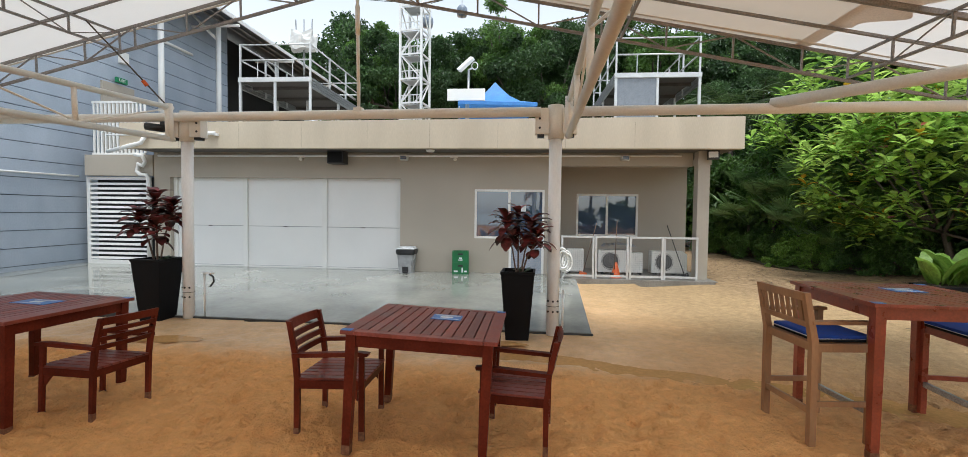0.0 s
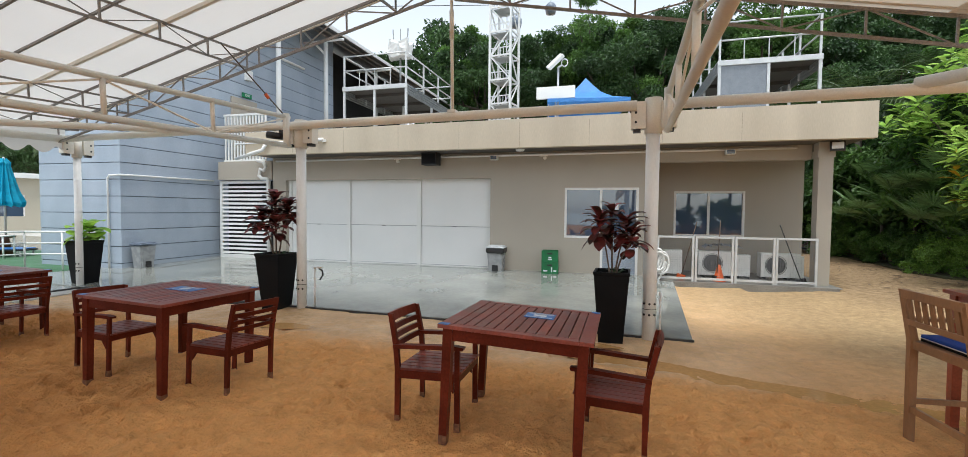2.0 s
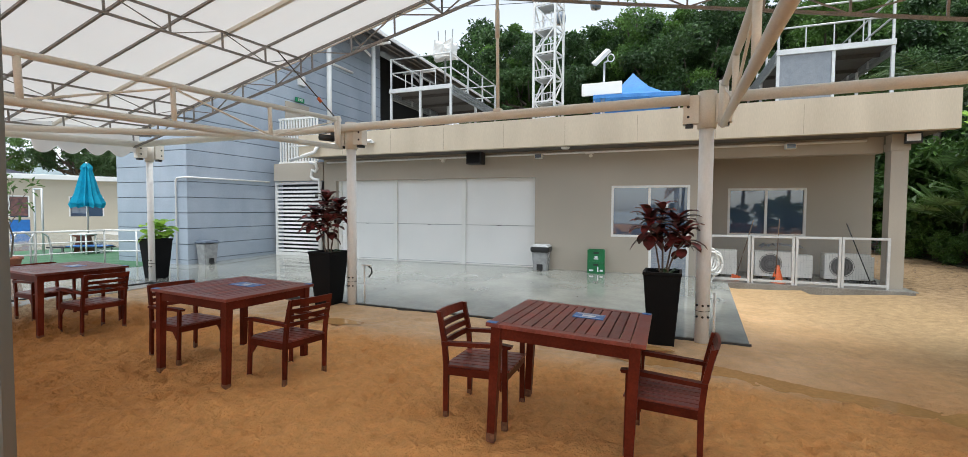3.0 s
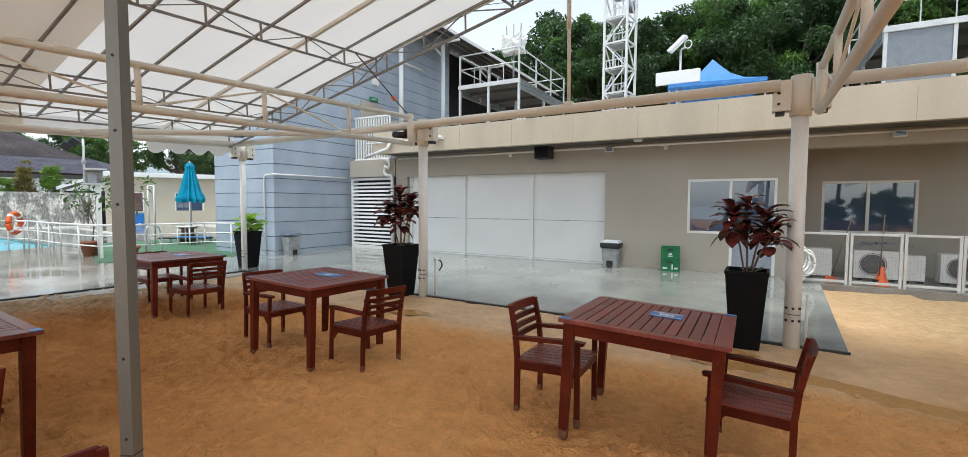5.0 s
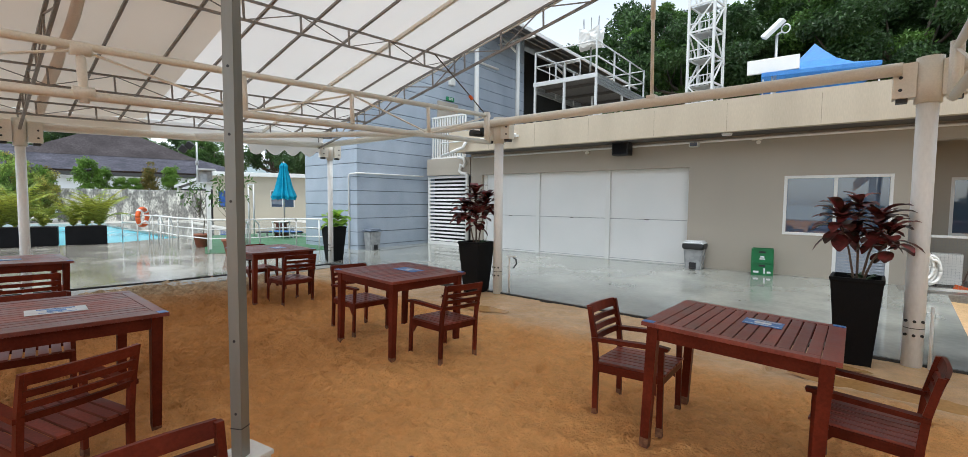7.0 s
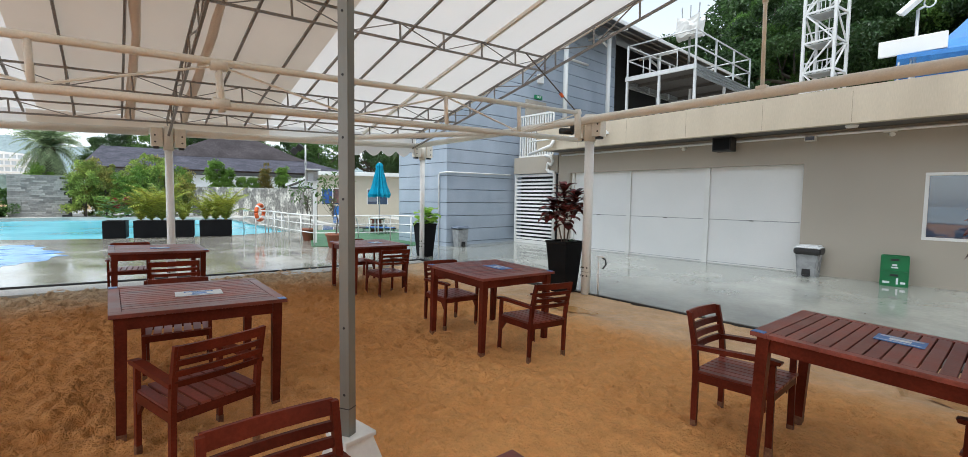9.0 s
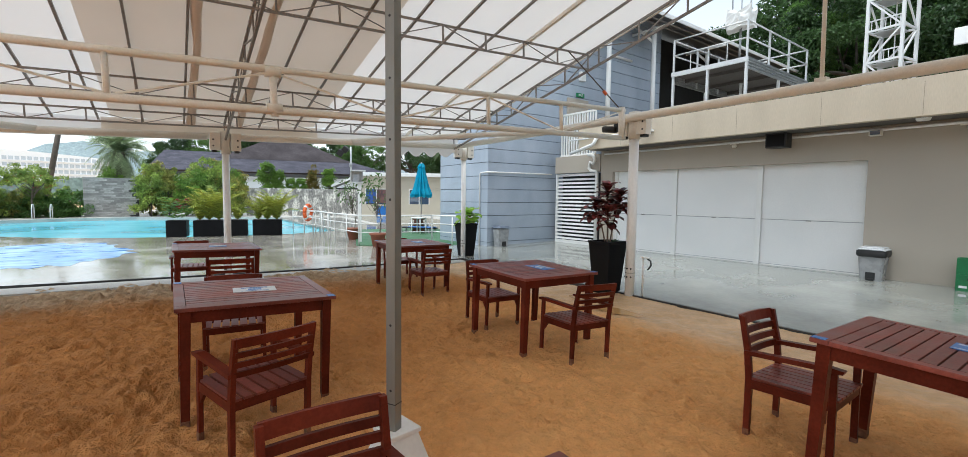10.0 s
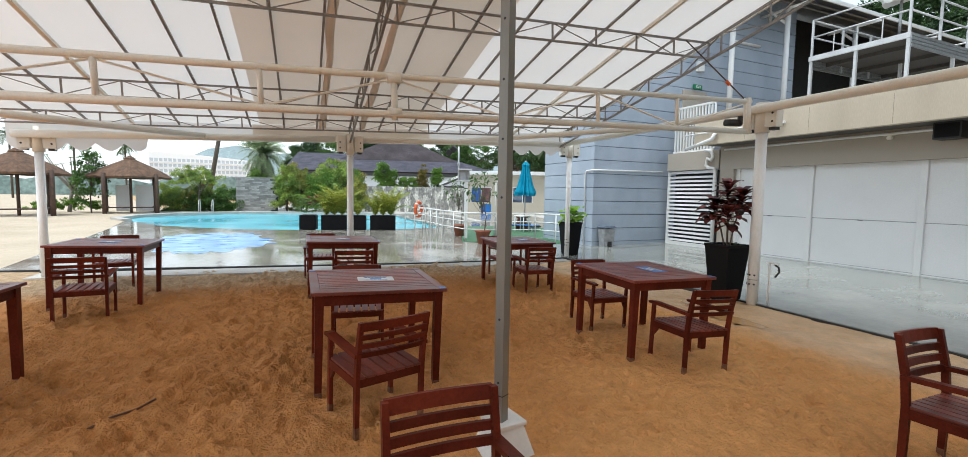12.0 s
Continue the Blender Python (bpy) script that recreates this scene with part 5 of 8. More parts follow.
def tree_mesh(height, radii, k, per, clump, leaf, wid, material, trunk_r, hollow=0.45, low=-0.5):
    c, pts, dirs, normal = crown_points(k, per, radii, clump, hollow, low)
    lift = np.array([0, 0, height - radii[2]])
    crown = leaf_cloud("crown", pts + lift, dirs, leaf, wid, material, faces_to=normal)
    bm = bmesh.new()
    top = Vector((0.1, -0.1, height - radii[2] * 1.1))
    pipe_taper(bm, [Vector((0, 0, -0.5)), Vector((0.12, 0.05, top.z * 0.5)), top], trunk_r, trunk_r * 0.55)
    for q in c[:: max(1, len(c) // 14)]:
        e = Vector(q + lift)
        s = Vector((0, 0, -0.5)).lerp(top, 0.62 + 0.35 * rng.random())
        m = s.lerp(e, 0.5) + Vector((0, 0, -0.08 * (e - s).length))
        pipe_taper(bm, [s, m, e], trunk_r * 0.4, trunk_r * 0.1)
    return done(bm, "trunk", BARK), crown


def pipe_taper(bm, pts, r0, r1, seg=8):
    rings = []
    for i, p in enumerate(pts):
        d = (pts[min(i + 1, len(pts) - 1)] - pts[max(i - 1, 0)]).normalized()
        q = d.to_track_quat("Z", "Y").to_matrix()
        r = r0 + (r1 - r0) * i / (len(pts) - 1)
        rings.append([bm.verts.new(p + q @ Vector((r * math.cos(2 * math.pi * j / seg), r * math.sin(2 * math.pi * j / seg), 0))) for j in range(seg)])
    for a, b in zip(rings, rings[1:]):
        for j in range(seg):
            bm.faces.new((a[j], a[(j + 1) % seg], b[(j + 1) % seg], b[j])).smooth = True


def tree(meshes, m, label, name="tree", group="", category="tree"):
    t = thing(name, m, label, category, group)
    part("trunk", meshes[0], None, t)
    part("crown", meshes[1], None, t)
    return t


def sc(x, y, z, s, rz=0.0, sz=None):
    return pose(x, y, z, 0, 0, rz) @ Matrix.Diagonal((s, s, sz or s, 1))


TREES = [tree_mesh(14, (4.2, 4.2, 4.8), 74, 480, 1.05, 0.205, 0.105, LEAFD, 0.30, 0.25), tree_mesh(15, (3.6, 3.8, 6.0), 74, 480, 1.0, 0.205, 0.10, LEAFM, 0.28, 0.25),
         tree_mesh(13, (5.0, 4.6, 4.0), 76, 470, 1.08, 0.22, 0.12, LEAFD, 0.32, 0.25)]
FARTREES = [tree_mesh(14, (4.2, 4.2, 4.8), 66, 190, 1.1, 0.32, 0.16, LEAFD, 0.30), tree_mesh(13, (5.0, 4.6, 4.0), 66, 190, 1.15, 0.32, 0.17, LEAF, 0.32)]
forest = ((-21, 40, 1.24), (-11, 36, 1.0), (-7.2, 27, 1.17), (-2.5, 31, 1.12), (-5.2, 22, 0.93), (-2.6, 20, 0.98), (2.2, 23, 0.98), (5.0, 21, 1.0), (8.0, 20, 0.98), (11.2, 22, 1.08), (14.5, 20, 1.0), (18.0, 21, 0.98), (22, 22, 1.0),
          (4.5, 32, 1.12), (10, 33, 1.15), (16, 31, 1.15), (22, 33, 1.15), (28, 30, 1.1), (15.5, 14.5, 0.66), (19.5, 12, 0.62), (23, 15, 0.72), (27, 20, 0.9), (-8.5, 46, 1.1), (33, 24, 0.95), (25, 8, 0.6))
for i, (a, b, s) in enumerate(forest):
    p = BLD @ Vector((a, b, 0))
    hz = max(0.0, (b - 14)) * 0.16
    tree(TREES[i % 3] if b < 25 else FARTREES[i % 2], sc(p.x, p.y, hz - 0.4, s, i * 67.0), "tall dense dark green broadleaf tree on the hillside", group="hillside trees")
# hillside under the forest
bm = bmesh.new()
grid = []
for j in range(14):
    row = []
    for i in range(22):
        a, b = -40 + i * 5.0, 9.8 + j * 5.0
        p = BLD @ Vector((a, b, 0))
        z = -0.3 + max(0.0, (b - 14)) * 0.16 + 0.5 * noise.noise((a * 0.15, b * 0.15, 0))
        if a < 12 and b < 13:
            z = -0.35
        row.append(bm.verts.new((p.x, p.y, z)))
    grid.append(row)
for ra, rb in zip(grid, grid[1:]):
    for i in range(21):
        bm.faces.new((ra[i], ra[i + 1], rb[i + 1], rb[i])).smooth = True
solid("hillside", bm, HILLG, None, "shaded hillside covered in leaf litter", "hillside", kind="structure")

# planting bed added under the border; its dark ground also paints the shade there
bm = prism(bmesh.new(), [(7.75, 18.5), (7.3, 14.8), (6.95, 12.6), (7.0, 11.6), (7.5, 11.0), (8.7, 10.1), (9.2, 9.4), (9.4, 6.0), (10, 2), (30, 2), (30, 24), (8, 24)], -0.1, 0.205)
solid("planting_bed", bm, HILLG, None, "dark leaf-strewn bed with the shade under the shrubs in its colour", "planting bed", kind="structure")
# dense border on the beach side of the building
BUSH = [tree_mesh(3.4, (1.9, 1.9, 1.7), 60, 190, 0.5, 0.16, 0.085, LEAFM, 0.07, 0.3), tree_mesh(3.2, (1.7, 1.9, 1.6), 60, 170, 0.5, 0.17, 0.09, LEAF, 0.06, 0.3), tree_mesh(3.0, (1.8, 1.8, 1.5), 60, 160, 0.42, 0.12, 0.075, LEAFY, 0.05, 0.3)]
border = ((10.2, 7.2, 1.0, 0), (10.8, 9.4, 1.2, 1), (9.9, 11.6, 1.15, 0), (9.3, 13.6, 0.95, 2), (7.75, 12.0, 0.42, 2), (7.5, 12.5, 0.34, 2), (8.3, 11.2, 0.38, 0), (8.9, 10.7, 0.45, 0), (9.4, 10.2, 0.42, 1), (8.0, 13.6, 0.4, 0), (7.9, 15.0, 0.42, 0), (8.2, 16.6, 0.5, 0), (8.3, 18.2, 0.6, 0), (10.2, 15.6, 1.35, 0), (9.6, 17.8, 1.35, 1), (9.4, 20.2, 1.5, 0), (12.2, 8.4, 1.7, 0), (12.4, 12.0, 1.9, 1), (12.2, 16.0, 2.1, 0),
          (12.0, 19.8, 2.2, 0), (8.0, 22.5, 1.5, 0), (10.5, 24.0, 2.3, 0), (14.5, 14.0, 2.6, 0), (14.8, 9.5, 2.4, 0), (11.0, 5.0, 1.6, 0), (13.5, 5.2, 2.2, 1), (7.6, 20.2, 1.15, 0))
BIGBUSH = [tree_mesh(6.2, (3.3, 3.3, 3.1), 85, 230, 0.72, 0.22, 0.115, LEAFD, 0.09, 0.3), tree_mesh(6.2, (3.2, 3.3, 3.1), 85, 230, 0.7, 0.20, 0.11, LEAF, 0.09, 0.3)]
for i, (x, y, s, k) in enumerate(border):
    big = s > 1.45
    tree(BIGBUSH[k] if big else BUSH[k], sc(x, y, -0.15 if not big else -0.9, s * 0.58 if big else s, i * 53.0), "dense green tropical shrub at the edge of the sand", "shrub", "border shrubs", "shrub")


def blade(bm, base, d, length, width, droop, seg=5, fold=0.25):
    """One long curved leaf."""
    base, d = Vector(base), Vector(d).normalized()
    side = d.cross(Vector((0, 0, 1)))
    side = side.normalized() if side.length > 1e-3 else Vector((1, 0, 0))
    rows = []
    p, dd = base.copy(), d.copy()
    for i in range(seg + 1):
        f = i / seg
        w = width * (math.sin(math.pi * (0.08 + 0.92 * f) ** 0.75) if i < seg else 0.02) / 2
        up = side.cross(dd).normalized()
        rows.append((bm.verts.new(p - side * w + up * w * fold), bm.verts.new(p), bm.verts.new(p + side * w + up * w * fold)))
        p = p + dd * length / seg
        dd = (dd + Vector((0, 0, -droop / seg))).normalized()
    for a, b in zip(rows, rows[1:]):
        bm.faces.new((a[0], a[1], b[1], b[0])).smooth = True
        bm.faces.new((a[1], a[2], b[2], b[1])).smooth = True


def frond(bm, base, d, length, n, leaflet, width, droop):
    base, dd = Vector(base), Vector(d).normalized()
    p = base.copy()
    for i in range(n):
        f = (i + 0.5) / n
        q = p + dd * length / n
        bar(bm, p, q, 0.02 * (1 - 0.7 * f) + 0.004)
        side = dd.cross(Vector((0, 0, 1)))
        side = side.normalized() if side.length > 1e-3 else Vector((1, 0, 0))
        ll = leaflet * (0.45 + 0.75 * math.sin(math.pi * min(1, f * 0.9 + 0.1)))
        for s in (-1, 1):
            e = (side * s + dd * 0.7 + Vector((0, 0, -0.25))).normalized()
            wv = dd * width / 2
            a, b, c = bm.verts.new(q - wv), bm.verts.new(q + wv), bm.verts.new(q + e * ll + Vector((0, 0, -0.12 * ll)))
            bm.faces.new((a, b, c))
        p = q
        dd = (dd + Vector((0, 0, -droop / n))).normalized()


def palm_crown(n, length, leaflets, leaflet, width, droop, rise=(0.2, 1.4)):
    bm = bmesh.new()
    for i in range(n):
        a = 2.399 * i
        r = rise[0] + (rise[1] - rise[0]) * rng.random()
        frond(bm, (0, 0, 0), (math.cos(a), math.sin(a), r), length * rng.uniform(0.8, 1.1), leaflets, leaflet, width, droop)
    return bm


FROND = done(palm_crown(15, 1.25, 16, 0.34, 0.03, 1.4, (0.3, 2.4)), "fronds", PALMG)
FRONDG = done(palm_crown(24, 0.95, 16, 0.17, 0.026, 1.9, (1.4, 6.0)), "fronds", GOLD)
BIGPALM = done(palm_crown(26, 2.4, 20, 0.6, 0.08, 1.9, (-0.3, 1.8)), "fronds", PALMG)
SHAGGY = done(palm_crown(150, 2.0, 12, 0.30, 0.09, 1.7, (-1.6, 2.6)), "fronds", mat("grey_green_palm", (0.36, 0.44, 0.24), (0.18, 0.24, 0.12), (0.4, 0.6), 0.8, 20, 0.0, island=0.4, trans=0.4))


def fan_palm():
    bm = bmesh.new()
    for i in range(14):
        a, el = 2.399 * i, rng.uniform(0.1, 1.1)
        d = Vector((math.cos(a), math.sin(a), el)).normalized()
        tip = d * rng.uniform(0.7, 1.2)
        bar(bm, (0, 0, 0), tip, 0.014)
        side = d.cross(Vector((0, 0, 1))).normalized()
        up = side.cross(d)
        for k in range(22):
            th = radians(-115 + 230 * k / 21)
            e = d * math.cos(th) + side * math.sin(th) + up * 0.12
            ln = 0.62 * (0.75 + 0.25 * math.cos(th))
            t = (d * -math.sin(th) + side * math.cos(th)) * 0.028
            q = tip + e * ln * 0.55
            bm.faces.new([bm.verts.new(v) for v in (tip, q + t, tip + e * ln - Vector((0, 0, 0.1 * ln)), q - t)])
    return bm


FAN = done(fan_palm(), "fan_leaves", FANG)
for i, (x, y, z, s) in enumerate(((7.9, 12.9, 1.2, 1.15), (8.0, 14.2, 1.9, 1.2), (7.9, 15.4, 1.4, 1.2), (8.5, 13.3, 2.3, 1.25), (8.4, 11.9, 0.7, 1.0), (9.4, 8.3, 1.6, 1.1), (8.8, 16.6, 2.4, 1.3), (10.0, 9.4, 2.2, 1.2))):
    t = thing("fan_palm", pose(x, y, -0.1), "fan palm with spiky green leaves in the border", "palm", "border palms")
    bm = bmesh.new()
    tube(bm, (0, 0, -0.1), (0.03, 0.02, z), 0.05, 8, 0.04)
    part("trunk", bm, BARK, t)
    part("fan_leaves", FAN, None, t, m=sc(0.03, 0.02, z, s * 0.86, i * 71.0))
for i, (a, b, z) in enumerate(((14.4, 8.0, 5.6), (13.2, 12.5, 6.4), (17, 8, 6.0))):
    t = thing("palm_tree", BLD @ pose(a, b, -0.2), "feathery palm behind the roof terrace", "palm", "palms")
    bm = bmesh.new()
    tube(bm, (0, 0, -0.2), (0.1, 0, z), 0.12, 10, 0.09)
    part("trunk", bm, BARK, t)
    part("fronds", FROND, None, t, m=sc(0.1, 0, z, 2.1, i * 40.0))

# frangipani: forked limbs carrying rosettes of long leaves
def oval_leaf(bm, base, d, length, width, droop, seg=4, blunt=0.62):
    """A broad leaf, widest past its middle, on a short stalk."""
    p, dd = Vector(base), Vector(d).normalized()
    side = dd.cross(Vector((0, 0, 1)))
    side = side.normalized() if side.length > 1e-3 else Vector((1, 0, 0))
    rows = []
    for i in range(seg + 1):
        f = i / seg
        w = width / 2 * max(0.05, math.sin(math.pi * min(1.0, f ** (1 / blunt) * 0.98 + 0.01)) ** 0.55)
        up = side.cross(dd).normalized()
        rows.append((bm.verts.new(p - side * w + up * w * 0.22), bm.verts.new(p), bm.verts.new(p + side * w + up * w * 0.22)))
        p = p + dd * length / seg
        dd = (dd + Vector((0, 0, -droop / seg))).normalized()
    for a, b in zip(rows, rows[1:]):
        bm.faces.new((a[0], a[1], b[1], b[0])).smooth = True
        bm.faces.new((a[1], a[2], b[2], b[1])).smooth = True


fr = thing("frangipani_tree", pose(8.95, 9.55, -0.1), "frangipani tree with green and yellow leaves and pink flowers", "tree")
trunk, green, yellow, pink = bmesh.new(), bmesh.new(), bmesh.new(), bmesh.new()
pipe_taper(trunk, [Vector((0, 0, -0.1)), Vector((0.1, 0.05, 0.8)), Vector((-0.05, 0.1, 1.5))], 0.10, 0.07)
for i in range(330):
    a = rng.uniform(0, 2 * math.pi)
    el = math.asin(rng.uniform(-0.85, 1.0))
    sh = rng.uniform(0.72, 1.08) if i % 4 else rng.uniform(0.35, 0.8)
    tip = Vector((2.5 * sh * math.cos(el) * math.cos(a) - 0.3, 2.4 * sh * math.cos(el) * math.sin(a), 2.9 + 2.0 * sh * math.sin(el)))
    tip *= 1.0 + 0.14 * noise.noise(tip * 0.9)
    if i % 26 == 0:
        st = Vector((-0.05, 0.1, 1.4))
        pipe_taper(trunk, [st, st.lerp(tip, 0.55) + Vector((0, 0, -0.25)), tip], 0.035, 0.014, 6)
    for k in range(11):
        b = 2.399 * k + i
        oval_leaf(yellow if rng.random() < 0.04 else green, tip + Vector((0, 0, 0.02 * k - 0.1)), (math.cos(b), math.sin(b), -0.15 + 0.10 * k + rng.uniform(-0.15, 0.15)), rng.uniform(0.26, 0.40), rng.uniform(0.10, 0.15), 0.55)
    if i % 18 == 0:
        for k in range(9):
            b = 2.4 * k
            blade(pink, tip + Vector((0.05 * math.cos(b), 0.05 * math.sin(b), 0.16)), (math.cos(b), math.sin(b), 0.7), 0.08, 0.06, 0.4, 2)
part("trunk", trunk, BARK, fr)
part("leaves", green, LEAFF, fr)
part("yellow_leaves", yellow, mat("yellow_leaf", (0.62, 0.40, 0.02), (0.50, 0.27, 0.02), trans=0.3), fr, "yellowing leaves")
part("flowers", pink, mat("pink_flower", (0.70, 0.20, 0.24), (0.55, 0.14, 0.17)), fr, "small pink flowers")

ft = thing("broadleaf_tree", pose(10.2, 13.4, 0.2), "slender broad-leaved tree with bright green leaves in the border", "tree")
fs = fr.children
for ob in list(fs):
    if ob.name.split(".")[0] in ("trunk", "leaves"):
        part(ob.name.split(".")[0], ob.data, None, ft, m=sc(0, 0, 0, 1.25, 130))
# broad-leaved plant in a dark box by the bar table
bp = thing("potted_plant", pose(6.75, 7.35, 0.05), "broad-leaved bright green plant in a black box on sand", "potted plant", "potted plants")
part("planter_box", bx(-0.5, 0.5, -0.3, 0.3, -0.03, 0.42, 0.02), POT, bp)
part("soil", bx(-0.46, 0.46, -0.26, 0.26, 0.42, 0.425), SOIL, bp)
bm = bmesh.new()
for k in range(20):
    a = 2.399 * k
    oval_leaf(bm, (0.30 * math.cos(a * 3), 0.14 * math.sin(a * 2), 0.42), (math.cos(a) * 0.8, math.sin(a) * 0.8, 1.9), rng.uniform(0.5, 0.85), rng.uniform(0.24, 0.36), 1.1, 6, 0.95)
part("leaves", bm, LEAFY, bp)


# tall black planters with red cordylines
def cordyline(m, heads, label, foliage, size=0.29, broad=0.145, shoot=True):
    p = thing("potted_plant", m, label, "potted plant", "potted plants")
    bm = bmesh.new()
    rows = []
    for w, z in ((0.155, -0.02), (0.225, 0.85), (0.235, 0.87), (0.235, 0.90), (0.205, 0.90), (0.20, 0.83)):
        rows.append([bm.verts.new((sx * w, sy * w, z)) for sx, sy in ((-1, -1), (1, -1), (1, 1), (-1, 1))])
    for a, b in zip(rows, rows[1:]):
        for j in range(4):
            bm.faces.new((a[j], a[(j + 1) % 4], b[(j + 1) % 4], b[j]))
    bm.faces.new(rows[0][::-1])
    part("pot", bm, POT, p, "tall tapered black square pot")
    part("soil", bx(-0.2, 0.2, -0.2, 0.2, 0.815, 0.83), SOIL, p)
    for (x, y, z, n) in heads:
        bm = bmesh.new()
        pipe_taper(bm, [Vector((x * 0.15, y * 0.15, 0.82)), Vector((x * 0.5, y * 0.5, 0.82 + (z - 0.82) * 0.55)), Vector((x, y, z))], 0.013, 0.010, 6)
        part("stem", bm, STEM, p)
        bm = bmesh.new()
        for k in range(int(n * 1.35)):
            a = 2.399 * k + x * 9
            f = k / (n * 1.35)
            oval_leaf(bm, (x, y, z + 0.26 * f - 0.12), (math.cos(a), math.sin(a), -0.05 + 1.5 * f ** 1.3 + rng.uniform(-0.3, 0.3)), size * rng.uniform(0.6, 1.15), broad * rng.uniform(0.8, 1.15), 1.3, 5, 0.75)
        part("leaves", bm, foliage, p)
    if shoot:
        bm = bmesh.new()
        for k in range(9):
            a = 2.399 * k
            oval_leaf(bm, (0.06, 0.05, 0.83), (math.cos(a), math.sin(a), 0.5 + 0.1 * k), 0.17, 0.06, 0.8, 4)
        part("young_shoot", bm, LEAFD, p, "green shoot at the foot of the stems")
    return p


cordyline(pose(-6.17, 6.33, 0.0, 0, 0, -8), ((-0.24, -0.05, 1.42, 24), (0.17, 0.08, 1.56, 26), (-0.10, 0.08, 1.66, 20), (0.10, -0.12, 1.30, 14)), "dark red cordyline in a tall black tapered pot", LEAFR)
cordyline(pose(-0.945, 5.50, -0.02, 0, 0, -8) @ Matrix.Diagonal((0.93, 0.93, 1, 1)), ((-0.17, -0.02, 1.44, 22), (0.17, 0.05, 1.40, 22), (0.24, -0.06, 1.28, 12), (-0.02, 0.08, 1.56, 14)), "dark red cordyline in a tall black tapered pot", LEAFR)
cordyline(pose(-11.42, 7.55, 0.02, 0, 0, -8), ((-0.06, 0.0, 1.06, 8), (0.14, 0.03, 1.12, 8)), "bright green plant in a tall black tapered pot", LIME, 0.34, 0.36, False)

# ---- roof terrace ----
def scaffold_platform(a0, a1, b0, b1, ztop, label, panel=False):
    t = thing("viewing_platform", BLD, label, "platform", "roof platforms")
    S = GALVW
    for a in (a0, (a0 + a1) / 2, a1):
        for b in (b0, (b0 + b1) / 2, b1):
            part("leg", bx(a - 0.035, a + 0.035, b - 0.035, b + 0.035, 3.6, ztop - 0.12), S, t)
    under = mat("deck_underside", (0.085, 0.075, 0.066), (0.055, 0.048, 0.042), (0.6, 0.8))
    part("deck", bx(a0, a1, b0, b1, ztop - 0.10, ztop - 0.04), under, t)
    part("edge_beam", bx(a0 - 0.05, a1 + 0.05, b0 - 0.06, b0, ztop - 0.14, ztop, 0.006), S, t)
    for a in (a0 - 0.06, a1 + 0.01):
        for k in range(4):
            part("corrugated_side", bx(a, a + 0.05, b0, b1, ztop - 0.34 + k * 0.085, ztop - 0.27 + k * 0.085, 0.006), GALV, t)
    for k in range(3):
        b = b0 + (b1 - b0) * (k + 0.5) / 3
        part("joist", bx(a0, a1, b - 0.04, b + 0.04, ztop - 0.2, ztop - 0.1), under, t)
    for a, b in [(a0, b0), (a1, b0), (a0, b1), (a1, b1)] + [(a0, b0 + (b1 - b0) * f) for f in (0.33, 0.66)] + [(a1, b0 + (b1 - b0) * f) for f in (0.33, 0.66)]:
        part("rail_post", bx(a - 0.025, a + 0.025, b - 0.025, b + 0.025, ztop - 0.3, ztop + 1.05), S, t)
    for h in (0.55, 1.03):
        for p0, p1 in (((a0, b0), (a1, b0)), ((a0, b0), (a0, b1)), ((a1, b0), (a1, b1)), ((a0, b1), (a1, b1))):
            bm = bmesh.new()
            tube(bm, (*p0, ztop + h), (*p1, ztop + h), 0.024, 8)
            part("handrail", bm, S, t)
    for a in np.linspace(a0, a1, 5)[1:-1]:
        bm = bmesh.new()
        tube(bm, (a, b0, ztop), (a, b0, ztop + 0.55), 0.014, 6)
        part("baluster", bm, S, t)
    if panel:
        part("grey_panel", bx(a0 + 0.04, (a0 + a1) / 2 - 0.04, b0 - 0.01, b0 + 0.01, 3.6, ztop - 0.14), mat("grey_panel", (0.22, 0.24, 0.27), (0.18, 0.2, 0.23), (0.3, 0.4)), t, "smoked grey panel")
    return t


GALVW = mat("pale_galvanised", (0.62, 0.63, 0.63), (0.52, 0.53, 0.53), (0.35, 0.5), 4, 60, 0.04, 0.001, metal=0.25, fine_mix=0.06)
scaffold_platform(-2.9, -0.6, 2.5, 6.9, 5.79, "pale steel viewing platform with handrails on the roof")
scaffold_platform(8.8, 11.2, 2.5, 6.9, 5.79, "pale steel viewing platform with a grey side panel on the roof", True)
